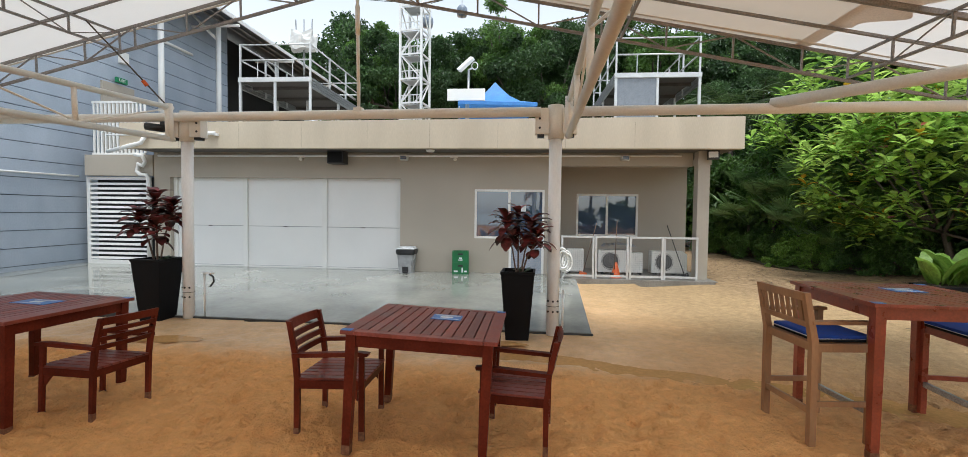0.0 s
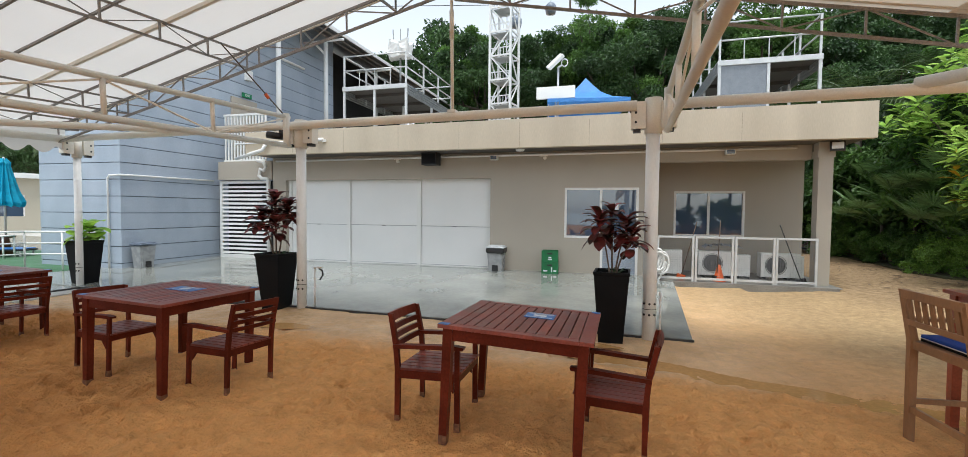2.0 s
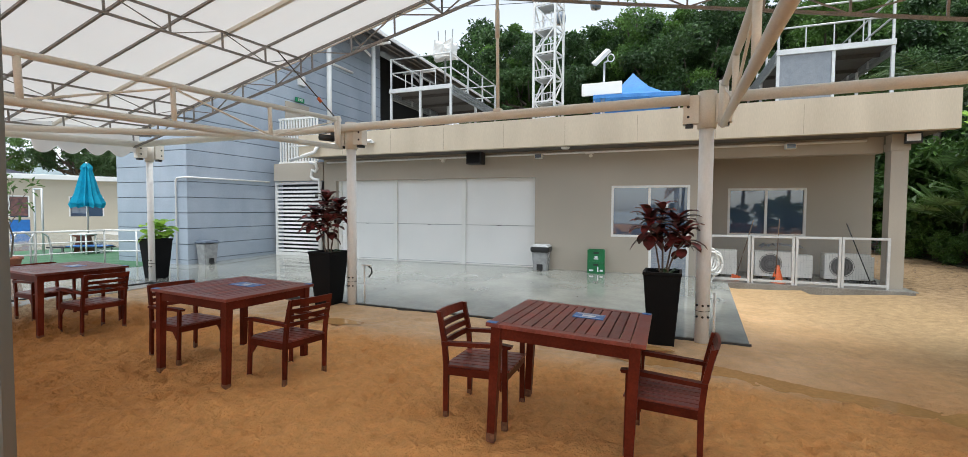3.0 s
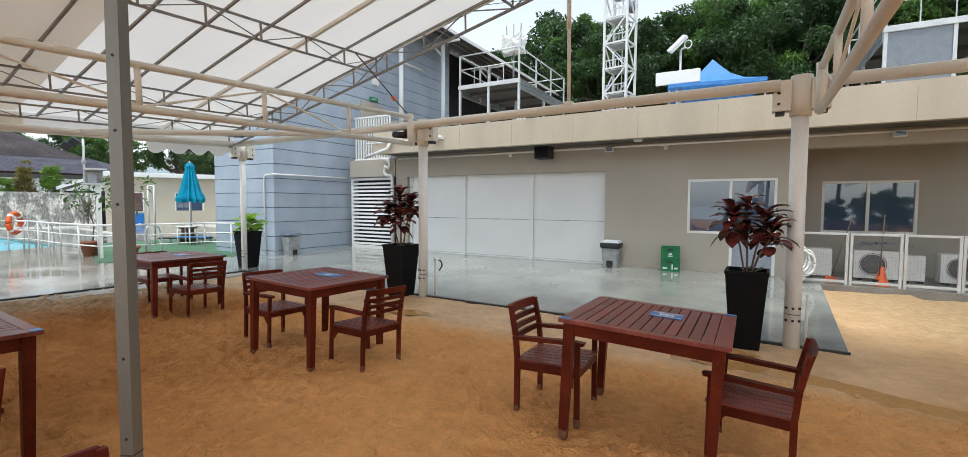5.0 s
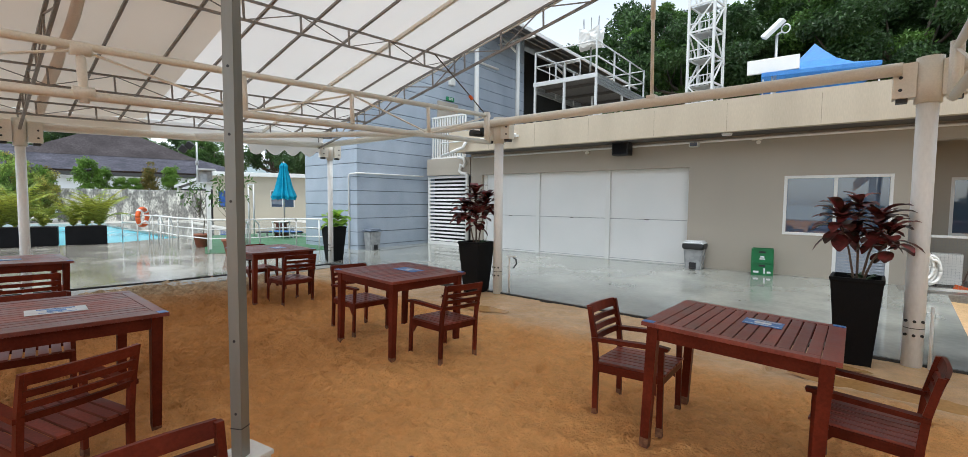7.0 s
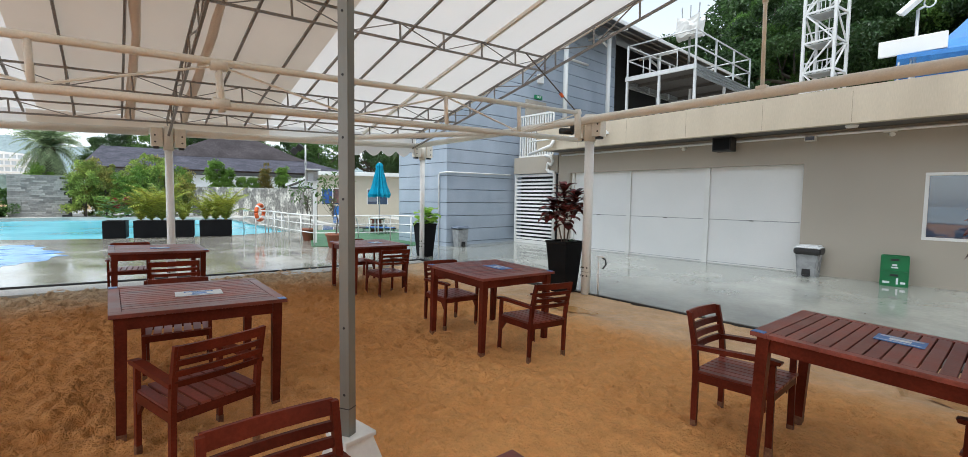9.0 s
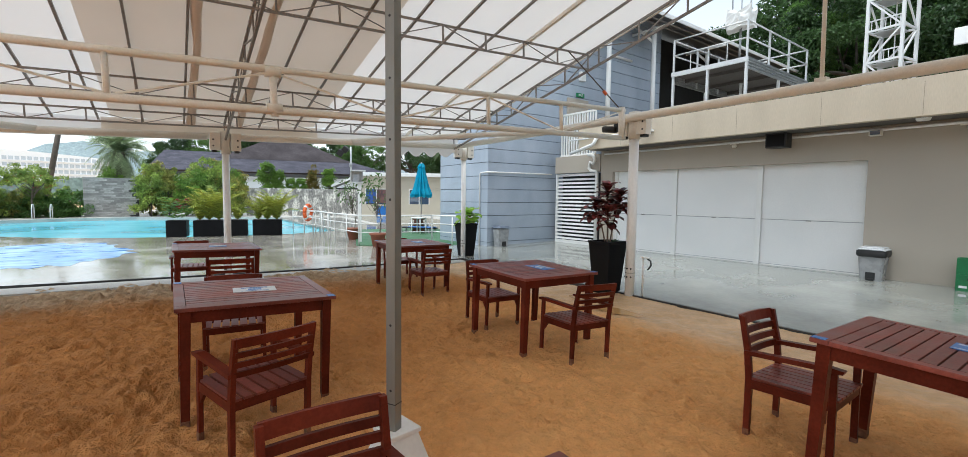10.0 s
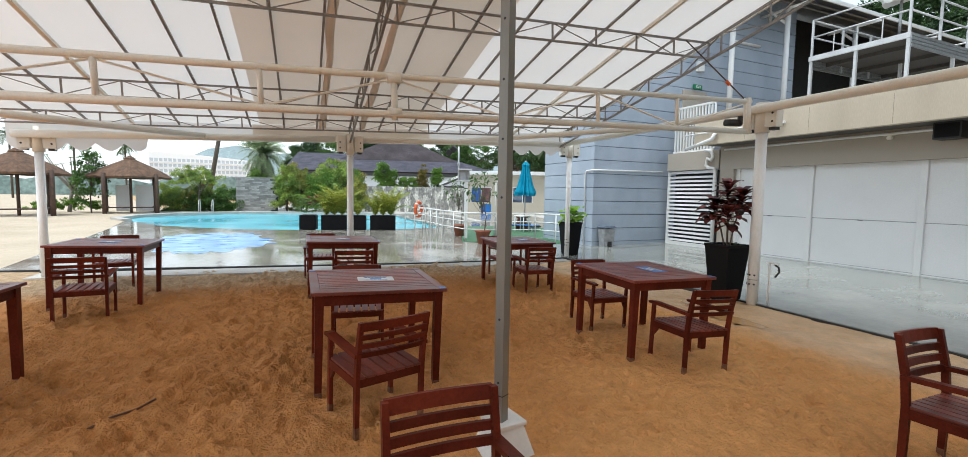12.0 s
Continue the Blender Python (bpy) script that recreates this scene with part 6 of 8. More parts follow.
# lattice tower
tw_m = BLD @ pose(0.53, 11.8, 0, 0, 0, -9.6)
tower = thing("lattice_tower", tw_m, "white steel lattice tower with ladders and landings", "tower")
HT = 0.565
for sx in (-HT, HT):
    for sy in (-HT, HT):
        part("leg", bx(sx - 0.05, sx + 0.05, sy - 0.05, sy + 0.05, 0, 19), WHITE, tower)
for k in range(15):
    z = 1.0 + k * 1.2
    s = 1 if k % 2 else -1
    for sy in (-HT, HT):
        part("rail", bx(-HT + 0.05, HT - 0.05, sy - 0.03, sy + 0.03, z, z + 0.08), WHITE, tower)
        part("diagonal", bar(bmesh.new(), (-(HT - 0.05) * s, sy, z + 0.05), ((HT - 0.05) * s, sy, z + 1.2), 0.055), WHITE, tower)
    for sx in (-HT, HT):
        part("rail", bx(sx - 0.03, sx + 0.03, -HT + 0.05, HT - 0.05, z, z + 0.08), WHITE, tower)
        part("diagonal", bar(bmesh.new(), (sx, -(HT - 0.05) * s, z + 0.05), (sx, (HT - 0.05) * s, z + 1.2), 0.055), WHITE, tower)
    if k > 2:
        part("landing", bx(-0.42, 0.38, -0.46, 0.40, z - 0.04, z), GALVW, tower)
        for q in range(7):
            x = -0.45 + q * 0.15
            part("guard_bar", bx(x - 0.01, x + 0.01, -HT + 0.05, -HT + 0.07, z + 0.08, z + 0.42), WHITE, tower)
        part("guard_rail", bx(-HT + 0.05, HT - 0.05, -HT + 0.04, -HT + 0.08, z + 0.42, z + 0.46), WHITE, tower)
for x in (0.0, 0.22):
    part("ladder_stile", bx(x, x + 0.03, 0.22, 0.26, 1, 18.5), WHITE, tower)
# blue pop-up canopy
pc = thing("popup_canopy", BLD @ pose(4.9, 7.4, 3.6, 0, 0, 8), "blue pop-up canopy standing on the roof", "canopy")
bm = bmesh.new()
ring = [(-1.5, -1.5), (1.5, -1.5), (1.5, 1.5), (-1.5, 1.5)]
prev = None
for f, z in ((1.0, 2.08), (1.0, 2.2), (0.62, 2.38), (0.36, 2.66), (0.16, 3.02), (0.0, 3.34)):
    rowv = [bm.verts.new((x * f, y * f, z)) for x, y in ring]
    if prev:
        for j in range(4):
            bm.faces.new((prev[j], prev[(j + 1) % 4], rowv[(j + 1) % 4], rowv[j]))
    prev = rowv
part("fabric", bm, TENTB, pc)
for x, y in ring:
    part("leg", bx(x * 0.97 - 0.02, x * 0.97 + 0.02, y * 0.97 - 0.02, y * 0.97 + 0.02, 0, 2.0), GALVW, pc)
sb = thing("signboard", BLD @ pose(3.9, 5.9, 3.6), "blank white signboard on a post on the roof", "signboard")
part("panel", bx(-0.72, 0.72, -0.05, 0.05, 2.23, 2.68, 0.02), WHITE, sb)
bm = bmesh.new()
tube(bm, (0, 0, 0), (0, 0, 2.23), 0.03, 8)
part("post", bm, GALVW, sb)
fl = thing("floodlight", BLD @ pose(3.9, 6.6, 3.6), "white floodlight head tilted up on a pole", "floodlight")
bm = bmesh.new()
tube(bm, (0, 0, 0), (0, 0, 3.6), 0.04, 10)
part("pole", bm, GALVW, fl)
part("lamp_head", bx(-0.37, 0.37, -0.26, 0.26, -0.07, 0.07, 0.025), WHITE, fl, m=pose(-0.12, 0, 3.82, 28, -42, 0))
bm = bmesh.new()
pipe(bm, [(0.24 + 0.12 * math.cos(k * math.pi / 8), 0.0, 3.76 + 0.14 * math.sin(k * math.pi / 8)) for k in range(17)], 0.022, 6)
bar(bm, (0.0, 0, 3.6), (0.15, 0, 3.68), 0.05)
part("bracket", bm, WHITE, fl)
bag = thing("wrapped_speaker", BLD @ pose(-0.95, 2.8, 5.75), "equipment wrapped in a white plastic sheet on the platform corner", "wrapped equipment")
bm = bmesh.new()
box(bm, -0.34, 0.34, -0.25, 0.25, 0.98, 1.5)
bmesh.ops.subdivide_edges(bm, edges=bm.edges[:], cuts=5, use_grid_fill=True)
for v in bm.verts:
    n3 = noise.noise(v.co * 5.0)
    v.co += Vector((0.10 * n3, 0.08 * noise.noise(v.co * 6 + Vector((3, 1, 2))), 0.14 * n3))
part("sheet", bm, WHITE, bag)
part("stand", tube(bmesh.new(), (0, 0, 0), (0, 0, 1.05), 0.035, 8), GALV, bag)
for x in (-0.25, 0.0, 0.25):
    part("antenna", tube(bmesh.new(), (x, 0, 1.45), (x * 1.1, 0, 1.95), 0.018, 6), GALV, bag)
cbl = thing("cable_line", BLD, "thin dark cable of the cable car line", "cable", kind="structure")
part("cable", pipe(bmesh.new(), [(-80, 40, 32), (-9.0, 60, 33.6), (-4.2, 64, 36.8), (60, 95, 60)], 0.05, 6), DARK, cbl)
for a, b, z in ((-9.0, 60, 31.0), (-4.2, 64, 34.2)):
    g = thing("cable_car", BLD @ pose(a, b, z), "small grey cable car cabin hanging far away", "cable car", "cable cars")
    bm = bmesh.new()
    lathe(bm, [(0.2, -1.0), (0.75, -0.9), (0.9, -0.2), (0.85, 0.4), (0.5, 0.8), (0.05, 0.85)], 16)
    part("cabin", bm, mat("cabin_grey", (0.20, 0.24, 0.30), (0.14, 0.17, 0.22), (0.2, 0.3)), g)
    bm = bmesh.new()
    tube(bm, (0, 0, 0.8), (0, 0, 2.6), 0.06, 6)
    part("hanger", bm, GALV, g)

# ---- along the low building ----
def waste_bin(m, label, lid_mat, bag):
    b = thing("waste_bin", m, label, "bin", "waste bins")
    bm = bmesh.new()
    rows = [[bm.verts.new((sx * w, sy * d, z)) for sx, sy in ((-1, -1), (1, -1), (1, 1), (-1, 1))] for w, d, z in ((0.17, 0.15, 0.0), (0.21, 0.19, 0.55), (0.22, 0.2, 0.56))]
    for a, c in zip(rows, rows[1:]):
        for j in range(4):
            bm.faces.new((a[j], a[(j + 1) % 4], c[(j + 1) % 4], c[j]))
    bm.faces.new(rows[0][::-1])
    bmesh.ops.bevel(bm, geom=[e for e in bm.edges if abs(e.verts[0].co.z - e.verts[1].co.z) > 0.1], offset=0.03, segments=3, affect="EDGES")
    part("body", bm, CLEARP, b)
    if bag:
        bm = bmesh.new()
        n = 36
        prev = None
        for w, z in ((0.222, 0.47), (0.236, 0.50), (0.24, 0.55), (0.23, 0.60)):
            ringv = []
            for i in range(n):
                a = 2 * math.pi * i / n
                q = 1.0 / max(abs(math.cos(a)), abs(math.sin(a)))
                q = w * min(q, 1.28) * (1 + 0.035 * noise.noise((i * 0.9, z * 20, 2)))
                ringv.append(bm.verts.new((q * math.cos(a), q * 0.92 * math.sin(a), z + (0.035 * noise.noise((i * 0.7, 5, 1)) if z < 0.48 else 0))))
            if prev:
                for i in range(n):
                    bm.faces.new((prev[i], prev[(i + 1) % n], ringv[(i + 1) % n], ringv[i])).smooth = True
            prev = ringv
        part("bag", bm, DARK, b, "black bin bag folded over the rim")
    bm = bx(-0.23, 0.23, -0.21, 0.21, 0.585, 0.66, 0.03)
    for v in bm.verts:
        if v.co.z > 0.62:
            v.co.x, v.co.y = v.co.x * 0.86, v.co.y * 0.86
    lid = part("lid", bm, lid_mat, b)
    part("pedal", bx(-0.06, 0.06, -0.20, -0.13, 0.015, 0.05, 0.006), DARK, b)
    part("pedal_recess", bx(-0.075, 0.075, -0.172, -0.15, 0.03, 0.17, 0.006), DARK, b)
    return b


waste_bin(BLD @ pose(3.22, -0.28, 0.085), "translucent grey pedal bin with a black bag against the wall", mat("pale_lid", (0.60, 0.62, 0.64), (0.5, 0.52, 0.54), (0.3, 0.5)), True)
waste_bin(BLD @ pose(-5.72, -2.45, 0.06, 0, 0, 90), "grey pedal bin against the blue cladding", mat("slate_blue_lid", (0.14, 0.17, 0.22), (0.11, 0.135, 0.18), (0.3, 0.45)), False)


def crate(m, label, marks):
    c = thing("bottle_crate", m, label, "crate", "bottle crates")
    for x0, x1, y0, y1 in ((-0.2, 0.2, -0.15, -0.135), (-0.2, 0.2, 0.135, 0.15), (-0.2, -0.185, -0.135, 0.135), (0.185, 0.2, -0.135, 0.135)):
        part("side_wall", bx(x0, x1, y0, y1, 0.0, 0.286, 0.003), GREENP, c)
    part("rim", bx(-0.203, 0.203, -0.154, -0.15, 0.255, 0.284, 0.001), GREENP, c)
    part("rim", bx(-0.203, 0.203, -0.154, -0.15, 0.002, 0.024, 0.001), GREENP, c)
    for x in (-0.19, 0.19):
        part("rib", bx(x - 0.012, x + 0.012, -0.156, -0.15, 0.024, 0.255, 0.001), GREENP, c)
    part("base", bx(-0.185, 0.185, -0.135, 0.135, 0.0, 0.02), GREENP, c)
    for x0, x1, z0, z1 in marks:
        part("emblem", bx(x0, x1, -0.1515, -0.1495, z0, z1), PAPERW, c, "worn white print")
    part("hand_hole", bx(-0.06, 0.06, -0.1512, -0.1495, 0.195, 0.235), DARK, c, "dark hand hole")
    return c


crate(BLD @ pose(4.58, -0.25, 0.085, 0, 0, 4), "green plastic bottle crate standing on the wet concrete", ((-0.16, -0.06, 0.06, 0.10), (0.03, 0.06, 0.05, 0.17), (0.09, 0.16, 0.06, 0.10)))
crate(BLD @ pose(4.578, -0.25, 0.372, 0, 0, 4.6), "green plastic bottle crate stacked on another", ((-0.05, 0.05, 0.06, 0.085), (-0.035, 0.035, 0.10, 0.135)))

# caged air-conditioning units
for k, (a, w, h) in enumerate(((7.45, 0.42, 0.62), (8.42, 0.80, 0.62), (8.98, 0.3, 0.55), (9.75, 0.8, 0.60), (10.05, 0.35, 0.55))):
    u = thing("air_conditioner", BLD @ pose(a, 0.35 + 0.02 * k, 0.10), "off-white outdoor air-conditioning unit on the plinth", "air conditioner", "air conditioners")
    part("case", bx(-w / 2, w / 2, -0.15, 0.15, 0.05, h, 0.012), ACW, u)
    if w > 0.5:
        bm = bmesh.new()
        for r in (0.07, 0.12, 0.17, 0.22):
            ringp = [(r * math.cos(2 * math.pi * i / 20) - w * 0.12, -0.157, h / 2 + 0.03 + r * math.sin(2 * math.pi * i / 20)) for i in range(21)]
            pipe(bm, ringp, 0.005, 5)
        part("fan_grille", bm, DARK, u)
        bm = bmesh.new()
        tube(bm, (-w * 0.12, -0.149, h / 2 + 0.03), (-w * 0.12, -0.154, h / 2 + 0.03), 0.20, 24)
        part("fan_recess", bm, mat("fan_dark", (0.16, 0.16, 0.16)), u)
    for sx in (-1, 1):
        part("foot", bx(sx * w * 0.35 - 0.03, sx * w * 0.35 + 0.03, -0.14, 0.14, 0, 0.05), DARK, u)
WIRE = mat("mesh_wire", (0.36, 0.37, 0.38), (0.28, 0.29, 0.30), metal=0.5)
for k in range(4):
    a0 = 7.02 + k * 0.79
    f = thing("mesh_fence_panel", BLD @ pose(a0, -0.62 if k < 3 else -0.58, 0.10), "galvanised mesh fence panel around the outdoor units", "fence panel", "mesh fence panels")
    for n, x0, x1, z0, z1 in (("stile", 0.0, 0.045, 0, 1.0), ("stile", 0.725, 0.77, 0, 1.0), ("rail", 0.045, 0.725, 0.955, 1.0), ("rail", 0.045, 0.725, 0.04, 0.085)):
        part(n, bx(x0, x1, -0.022, 0.022, z0, z1, 0.003), GALVW, f)
    bm = bmesh.new()
    for i in range(1, 14):
        bar(bm, (0.045 + 0.68 * i / 14, 0, 0.085), (0.045 + 0.68 * i / 14, 0, 0.955), 0.0016)
    for i in range(1, 18):
        bar(bm, (0.045, 0, 0.085 + 0.87 * i / 18), (0.725, 0, 0.085 + 0.87 * i / 18), 0.0016)
    tagged(part("wire_mesh", bm, WIRE, f), kind="stuff")
f = thing("mesh_fence_panel", BLD @ pose(10.15, -0.58, 0.10, 0, 0, 90), "galvanised mesh fence panel at the end of the cage", "fence panel", "mesh fence panels")
for n, x0, x1, z0, z1 in (("stile", 0.0, 0.045, 0, 1.0), ("rail", 0.045, 0.3, 0.955, 1.0)):
    part(n, bx(x0, x1, -0.022, 0.022, z0, z1, 0.003), GALV, f)
cone = thing("traffic_cone", BLD @ pose(8.35, -0.35, 0.10), "small orange warning cone inside the cage", "cone")
bm = lathe(bmesh.new(), [(0.15, 0.0), (0.15, 0.02), (0.115, 0.02), (0.03, 0.36), (0.0, 0.365)], 20)
part("body", bm, ORANGE, cone)
sheet = thing("plastic_sheet", BLD @ pose(8.55, 0.33, 0.73), "crumpled grey plastic sheet on top of a unit", "sheet")
bm = bmesh.new()
gridv = [[bm.verts.new((-0.42 + 0.07 * i, -0.2 + 0.06 * j, 0.05 + 0.13 * abs(noise.noise((i * 0.5, j * 0.6, 9))) + 0.06 * math.sin(i * 0.26))) for i in range(13)] for j in range(8)]
for ra, rb in zip(gridv, gridv[1:]):
    for i in range(12):
        bm.faces.new((ra[i], ra[i + 1], rb[i + 1], rb[i])).smooth = True
part("sheet", bm, mat("grey_sheet", (0.30, 0.31, 0.33), (0.2, 0.21, 0.23), (0.25, 0.4)), sheet)
for a, b, lean, label in ((7.55, -0.35, 14, "long-handled broom leaning in the cage"), (8.3, -0.4, 2, "long wooden pole standing in the cage"), (10.0, -0.3, -20, "dark long-handled tool leaning in the cage")):
    br = thing("broom", BLD @ pose(a, b, 0.10, 0, lean, 0), label, "broom", "brooms")
    bm = bmesh.new()
    tube(bm, (0, 0, 0.02), (0, 0, 1.35), 0.010, 8)
    part("handle", bm, STEM if lean != -20 else DARK, br)
    part("head", bx(-0.09, 0.09, -0.03, 0.03, 0.0, 0.12, 0.01), ORANGE if lean == 14 else DARK, br)
hose = thing("hose_coil", BLD @ pose(7.06, -0.70, 0.60), "coil of white rope hose hanging on the fence", "hose")
for k in range(7):
    bm = bmesh.new()
    rr = 0.16 + 0.02 * (k % 3)
    pts = [(0.03 * k - 0.09 + rr * 0.7 * math.cos(2 * math.pi * i / 22), -0.02 * (k % 4) + 0.02 * math.sin(i), rr * 1.25 * math.sin(2 * math.pi * i / 22) - 0.02 * k) for i in range(23)]
    pipe(bm, pts, 0.024, 6)
    part("loop", bm, WHITE, hose)
bm = bmesh.new()
pipe(bm, [(0.02 + 0.03 * math.sin(i * 1.4), 0.0, -0.1 - 0.05 * i) for i in range(10)], 0.024, 6)
part("tail", bm, WHITE, hose)


def wall_light(a, b, z, label):
    w = thing("wall_light", BLD @ pose(a, b, z), label, "wall light", "wall lights")
    part("bracket", bx(-0.02, 0.02, -0.10, 0.0, -0.02, 0.02), GALV, w)
    part("head", bx(-0.10, 0.10, -0.22, -0.08, -0.07, 0.05, 0.015), ACW, w)
    part("lens", bx(-0.08, 0.08, -0.225, -0.218, -0.055, 0.03), GLASS, w)
    return w


wall_light(3.1, 0.0, 2.98, "small white spotlight under the eaves")
wall_light(8.55, -0.02, 2.99, "small white spotlight under the eaves")
fo2 = thing("wall_light", BLD @ pose(10.48, -0.43, 2.98, 0, 0, -14), "square black-framed floodlight at the corner column", "wall light", "wall lights")
part("bracket", bx(-0.02, 0.02, -0.10, 0.03, 0.02, 0.06), GALV, fo2)
part("housing", bx(-0.13, 0.13, -0.18, -0.10, -0.11, 0.09, 0.012), DARK, fo2, "black housing", pose(0, 0, 0, -14, 0, 0))
part("lens", bx(-0.10, 0.10, -0.186, -0.181, -0.08, 0.06), WHITE, fo2, "white diffuser", pose(0, 0, 0, -14, 0, 0))
for a in (0.35, 4.35):
    c = thing("security_camera", BLD @ pose(a, 0.0, 3.0), "small beige security camera on a bracket under the eaves", "camera", "security cameras")
    part("arm", bx(-0.10, 0.10, -0.06, -0.03, -0.01, 0.02), CREAM, c)
    bm = bmesh.new()
    tube(bm, (0.02, -0.02, -0.05), (0.06, -0.2, -0.07), 0.04, 12)
    part("body", bm, CREAM, c)
sp = thing("loudspeaker", BLD @ pose(1.4, -0.22, 3.0), "black box loudspeaker hanging under the eaves", "loudspeaker")
part("cabinet", bx(-0.21, 0.21, -0.17, 0.17, -0.20, 0.13, 0.02), DARK, sp)
part("grille", bx(-0.18, 0.18, -0.18, -0.171, -0.17, 0.09, 0.004), POT, sp)
part("yoke", bx(-0.03, 0.03, -0.03, 0.03, 0.13, 0.16), DARK, sp)
cl = thing("soffit_light", BLD @ pose(3.84, -0.5, 3.09), "round white light in the soffit", "light fitting")
part("disc", lathe(bmesh.new(), [(0.0, -0.02), (0.09, -0.015), (0.11, 0.03)], 20), WHITE, cl)
# white waste pipes at the corner of the landing
pp = thing("drain_pipe", BLD, "white plastic drain pipes with traps at the wall corner", "pipe", kind="structure")
bm = bmesh.new()
pipe(bm, [(-3.15, -0.98, 3.40), (-3.25, -1.0, 3.22), (-3.5, -1.0, 3.16), (-4.5, -0.6, 3.06)], 0.05, 10)
part("long_run", bm, WHITE, pp)
bm = bmesh.new()
pipe(bm, [(-4.2, -0.12, 3.05), (-3.98, -0.12, 3.0), (-3.9, -0.12, 2.85), (-3.98, -0.12, 2.74), (-4.1, -0.12, 2.8), (-4.14, -0.12, 2.6), (-4.05, -0.12, 2.52), (-3.86, -0.12, 2.5), (-3.82, -0.12, 2.42), (-3.82, -0.12, 0.1)], 0.05, 10)
part("trap", bm, WHITE, pp)
bm = bmesh.new()
pipe(bm, [(-4.2, -0.94, 3.42), (-1.35, -0.94, 3.44)], 0.022, 8)
part("conduit", bm, WHITE, pp)
cctv = thing("security_camera", BLD @ pose(-1.35, -0.95, 3.46), "white bullet camera on the parapet", "camera", "security cameras")
bm = bmesh.new()
tube(bm, (0.0, 0.0, 0.0), (-0.22, -0.10, -0.02), 0.045, 12)
part("body", bm, WHITE, cctv)
part("mount", bx(-0.03, 0.05, -0.03, 0.05, -0.06, 0.0), WHITE, cctv)
# fittings on the marquee corner post
sp2 = thing("spotlight", TENT @ pose(-0.32, 0.0, 2.78), "black clamp-on spotlight below the eave beam", "spotlight")
bm = bmesh.new()
tube(bm, (0.0, 0, 0), (-0.24, -0.05, 0.03), 0.055, 12)
part("head", bm, DARK, sp2)
part("clamp", bx(-0.04, 0.12, -0.03, 0.03, -0.02, 0.10, 0.006), DARK, sp2)
ft = thing("water_tap", TENT @ pose(0.16, 0.18, 0.0), "small white standpipe tap with a black handle beside the post", "tap")
part("pipe", tube(bmesh.new(), (0, 0, -0.05), (0, 0, 0.66), 0.016, 8), WHITE, ft)
part("shelf", bx(-0.04, 0.13, -0.03, 0.03, 0.66, 0.68, 0.004), WHITE, ft)
part("handle", pipe(bmesh.new(), [(0.08, 0, 0.65), (0.14, 0, 0.62), (0.15, 0, 0.55), (0.09, 0, 0.47)], 0.014, 7), DARK, ft)
dp = thing("drain_hose", TENT @ pose(5.43, 0.06, 0.0), "thin white pipe running down the tent post", "pipe")
part("pipe", tube(bmesh.new(), (0, 0, 0.0), (0, 0, 0.62), 0.014, 8), WHITE, dp)

# ---- beside the pool ----
def railing(points, label, closed_loops=()):
    r = thing("railing", I4, label, "railing", "terrace railings")
    for (xa, ya), (xb, yb) in zip(points, points[1:]):
        ln = math.hypot(xb - xa, yb - ya)
        n = max(1, round(ln / 1.0))
        for h in (0.45, 0.72, 1.0):
            part("rail", tube(bmesh.new(), (xa, ya, h), (xb, yb, h), 0.025 if h == 1.0 else 0.016, 8), WHITE, r)
        for i in range(n + 1):
            x, y = xa + (xb - xa) * i / n, ya + (yb - ya) * i / n
            part("post", tube(bmesh.new(), (x, y, 0.0), (x, y, 1.0), 0.022, 8), WHITE, r)
    return r


railing([(-22.0, 6.7), (-20.3, 7.0), (-17.6, 6.6), (-15.6, 6.5)], "white tubular railing on the wet terrace")
railing([(-15.6, 6.5), (-15.0, 7.4)], "white tubular railing on the wet terrace")
railing([(-15.0, 7.4), (-14.6, 8.7), (-13.0, 9.2)], "white tubular railing beside the clad building")
for x, y in ((-20.6, 7.15), (-15.3, 7.3)):
    lp = thing("grab_rail", pose(x, y, 0.02, 0, 0, 20), "looped steel grab rail", "grab rail", "grab rails")
    for dx in (-0.2, 0.2):
        part("loop", pipe(bmesh.new(), [(dx, 0, 0), (dx, 0, 0.8), (dx, 0.1, 0.95), (dx, 0.3, 0.98), (dx, 0.5, 0.85), (dx, 0.6, 0.5), (dx, 0.55, 0.0)], 0.022, 8), GALVW, lp)
lb = thing("lifebuoy", pose(-20.9, 7.0, 0.93, 0, 0, -48), "orange lifebuoy with white bands hung on the railing", "lifebuoy")
ring = [(0.30 * math.cos(2 * math.pi * i / 28), -0.08, 0.30 * math.sin(2 * math.pi * i / 28)) for i in range(29)]
part("ring", pipe(bmesh.new(), ring, 0.075, 10), ORANGE, lb)
for k in range(4):
    a = math.pi / 4 + k * math.pi / 2
    part("band", tube(bmesh.new(), (0.30 * math.cos(a - 0.14), -0.08, 0.30 * math.sin(a - 0.14)), (0.30 * math.cos(a + 0.14), -0.08, 0.30 * math.sin(a + 0.14)), 0.08, 12), WHITE, lb)


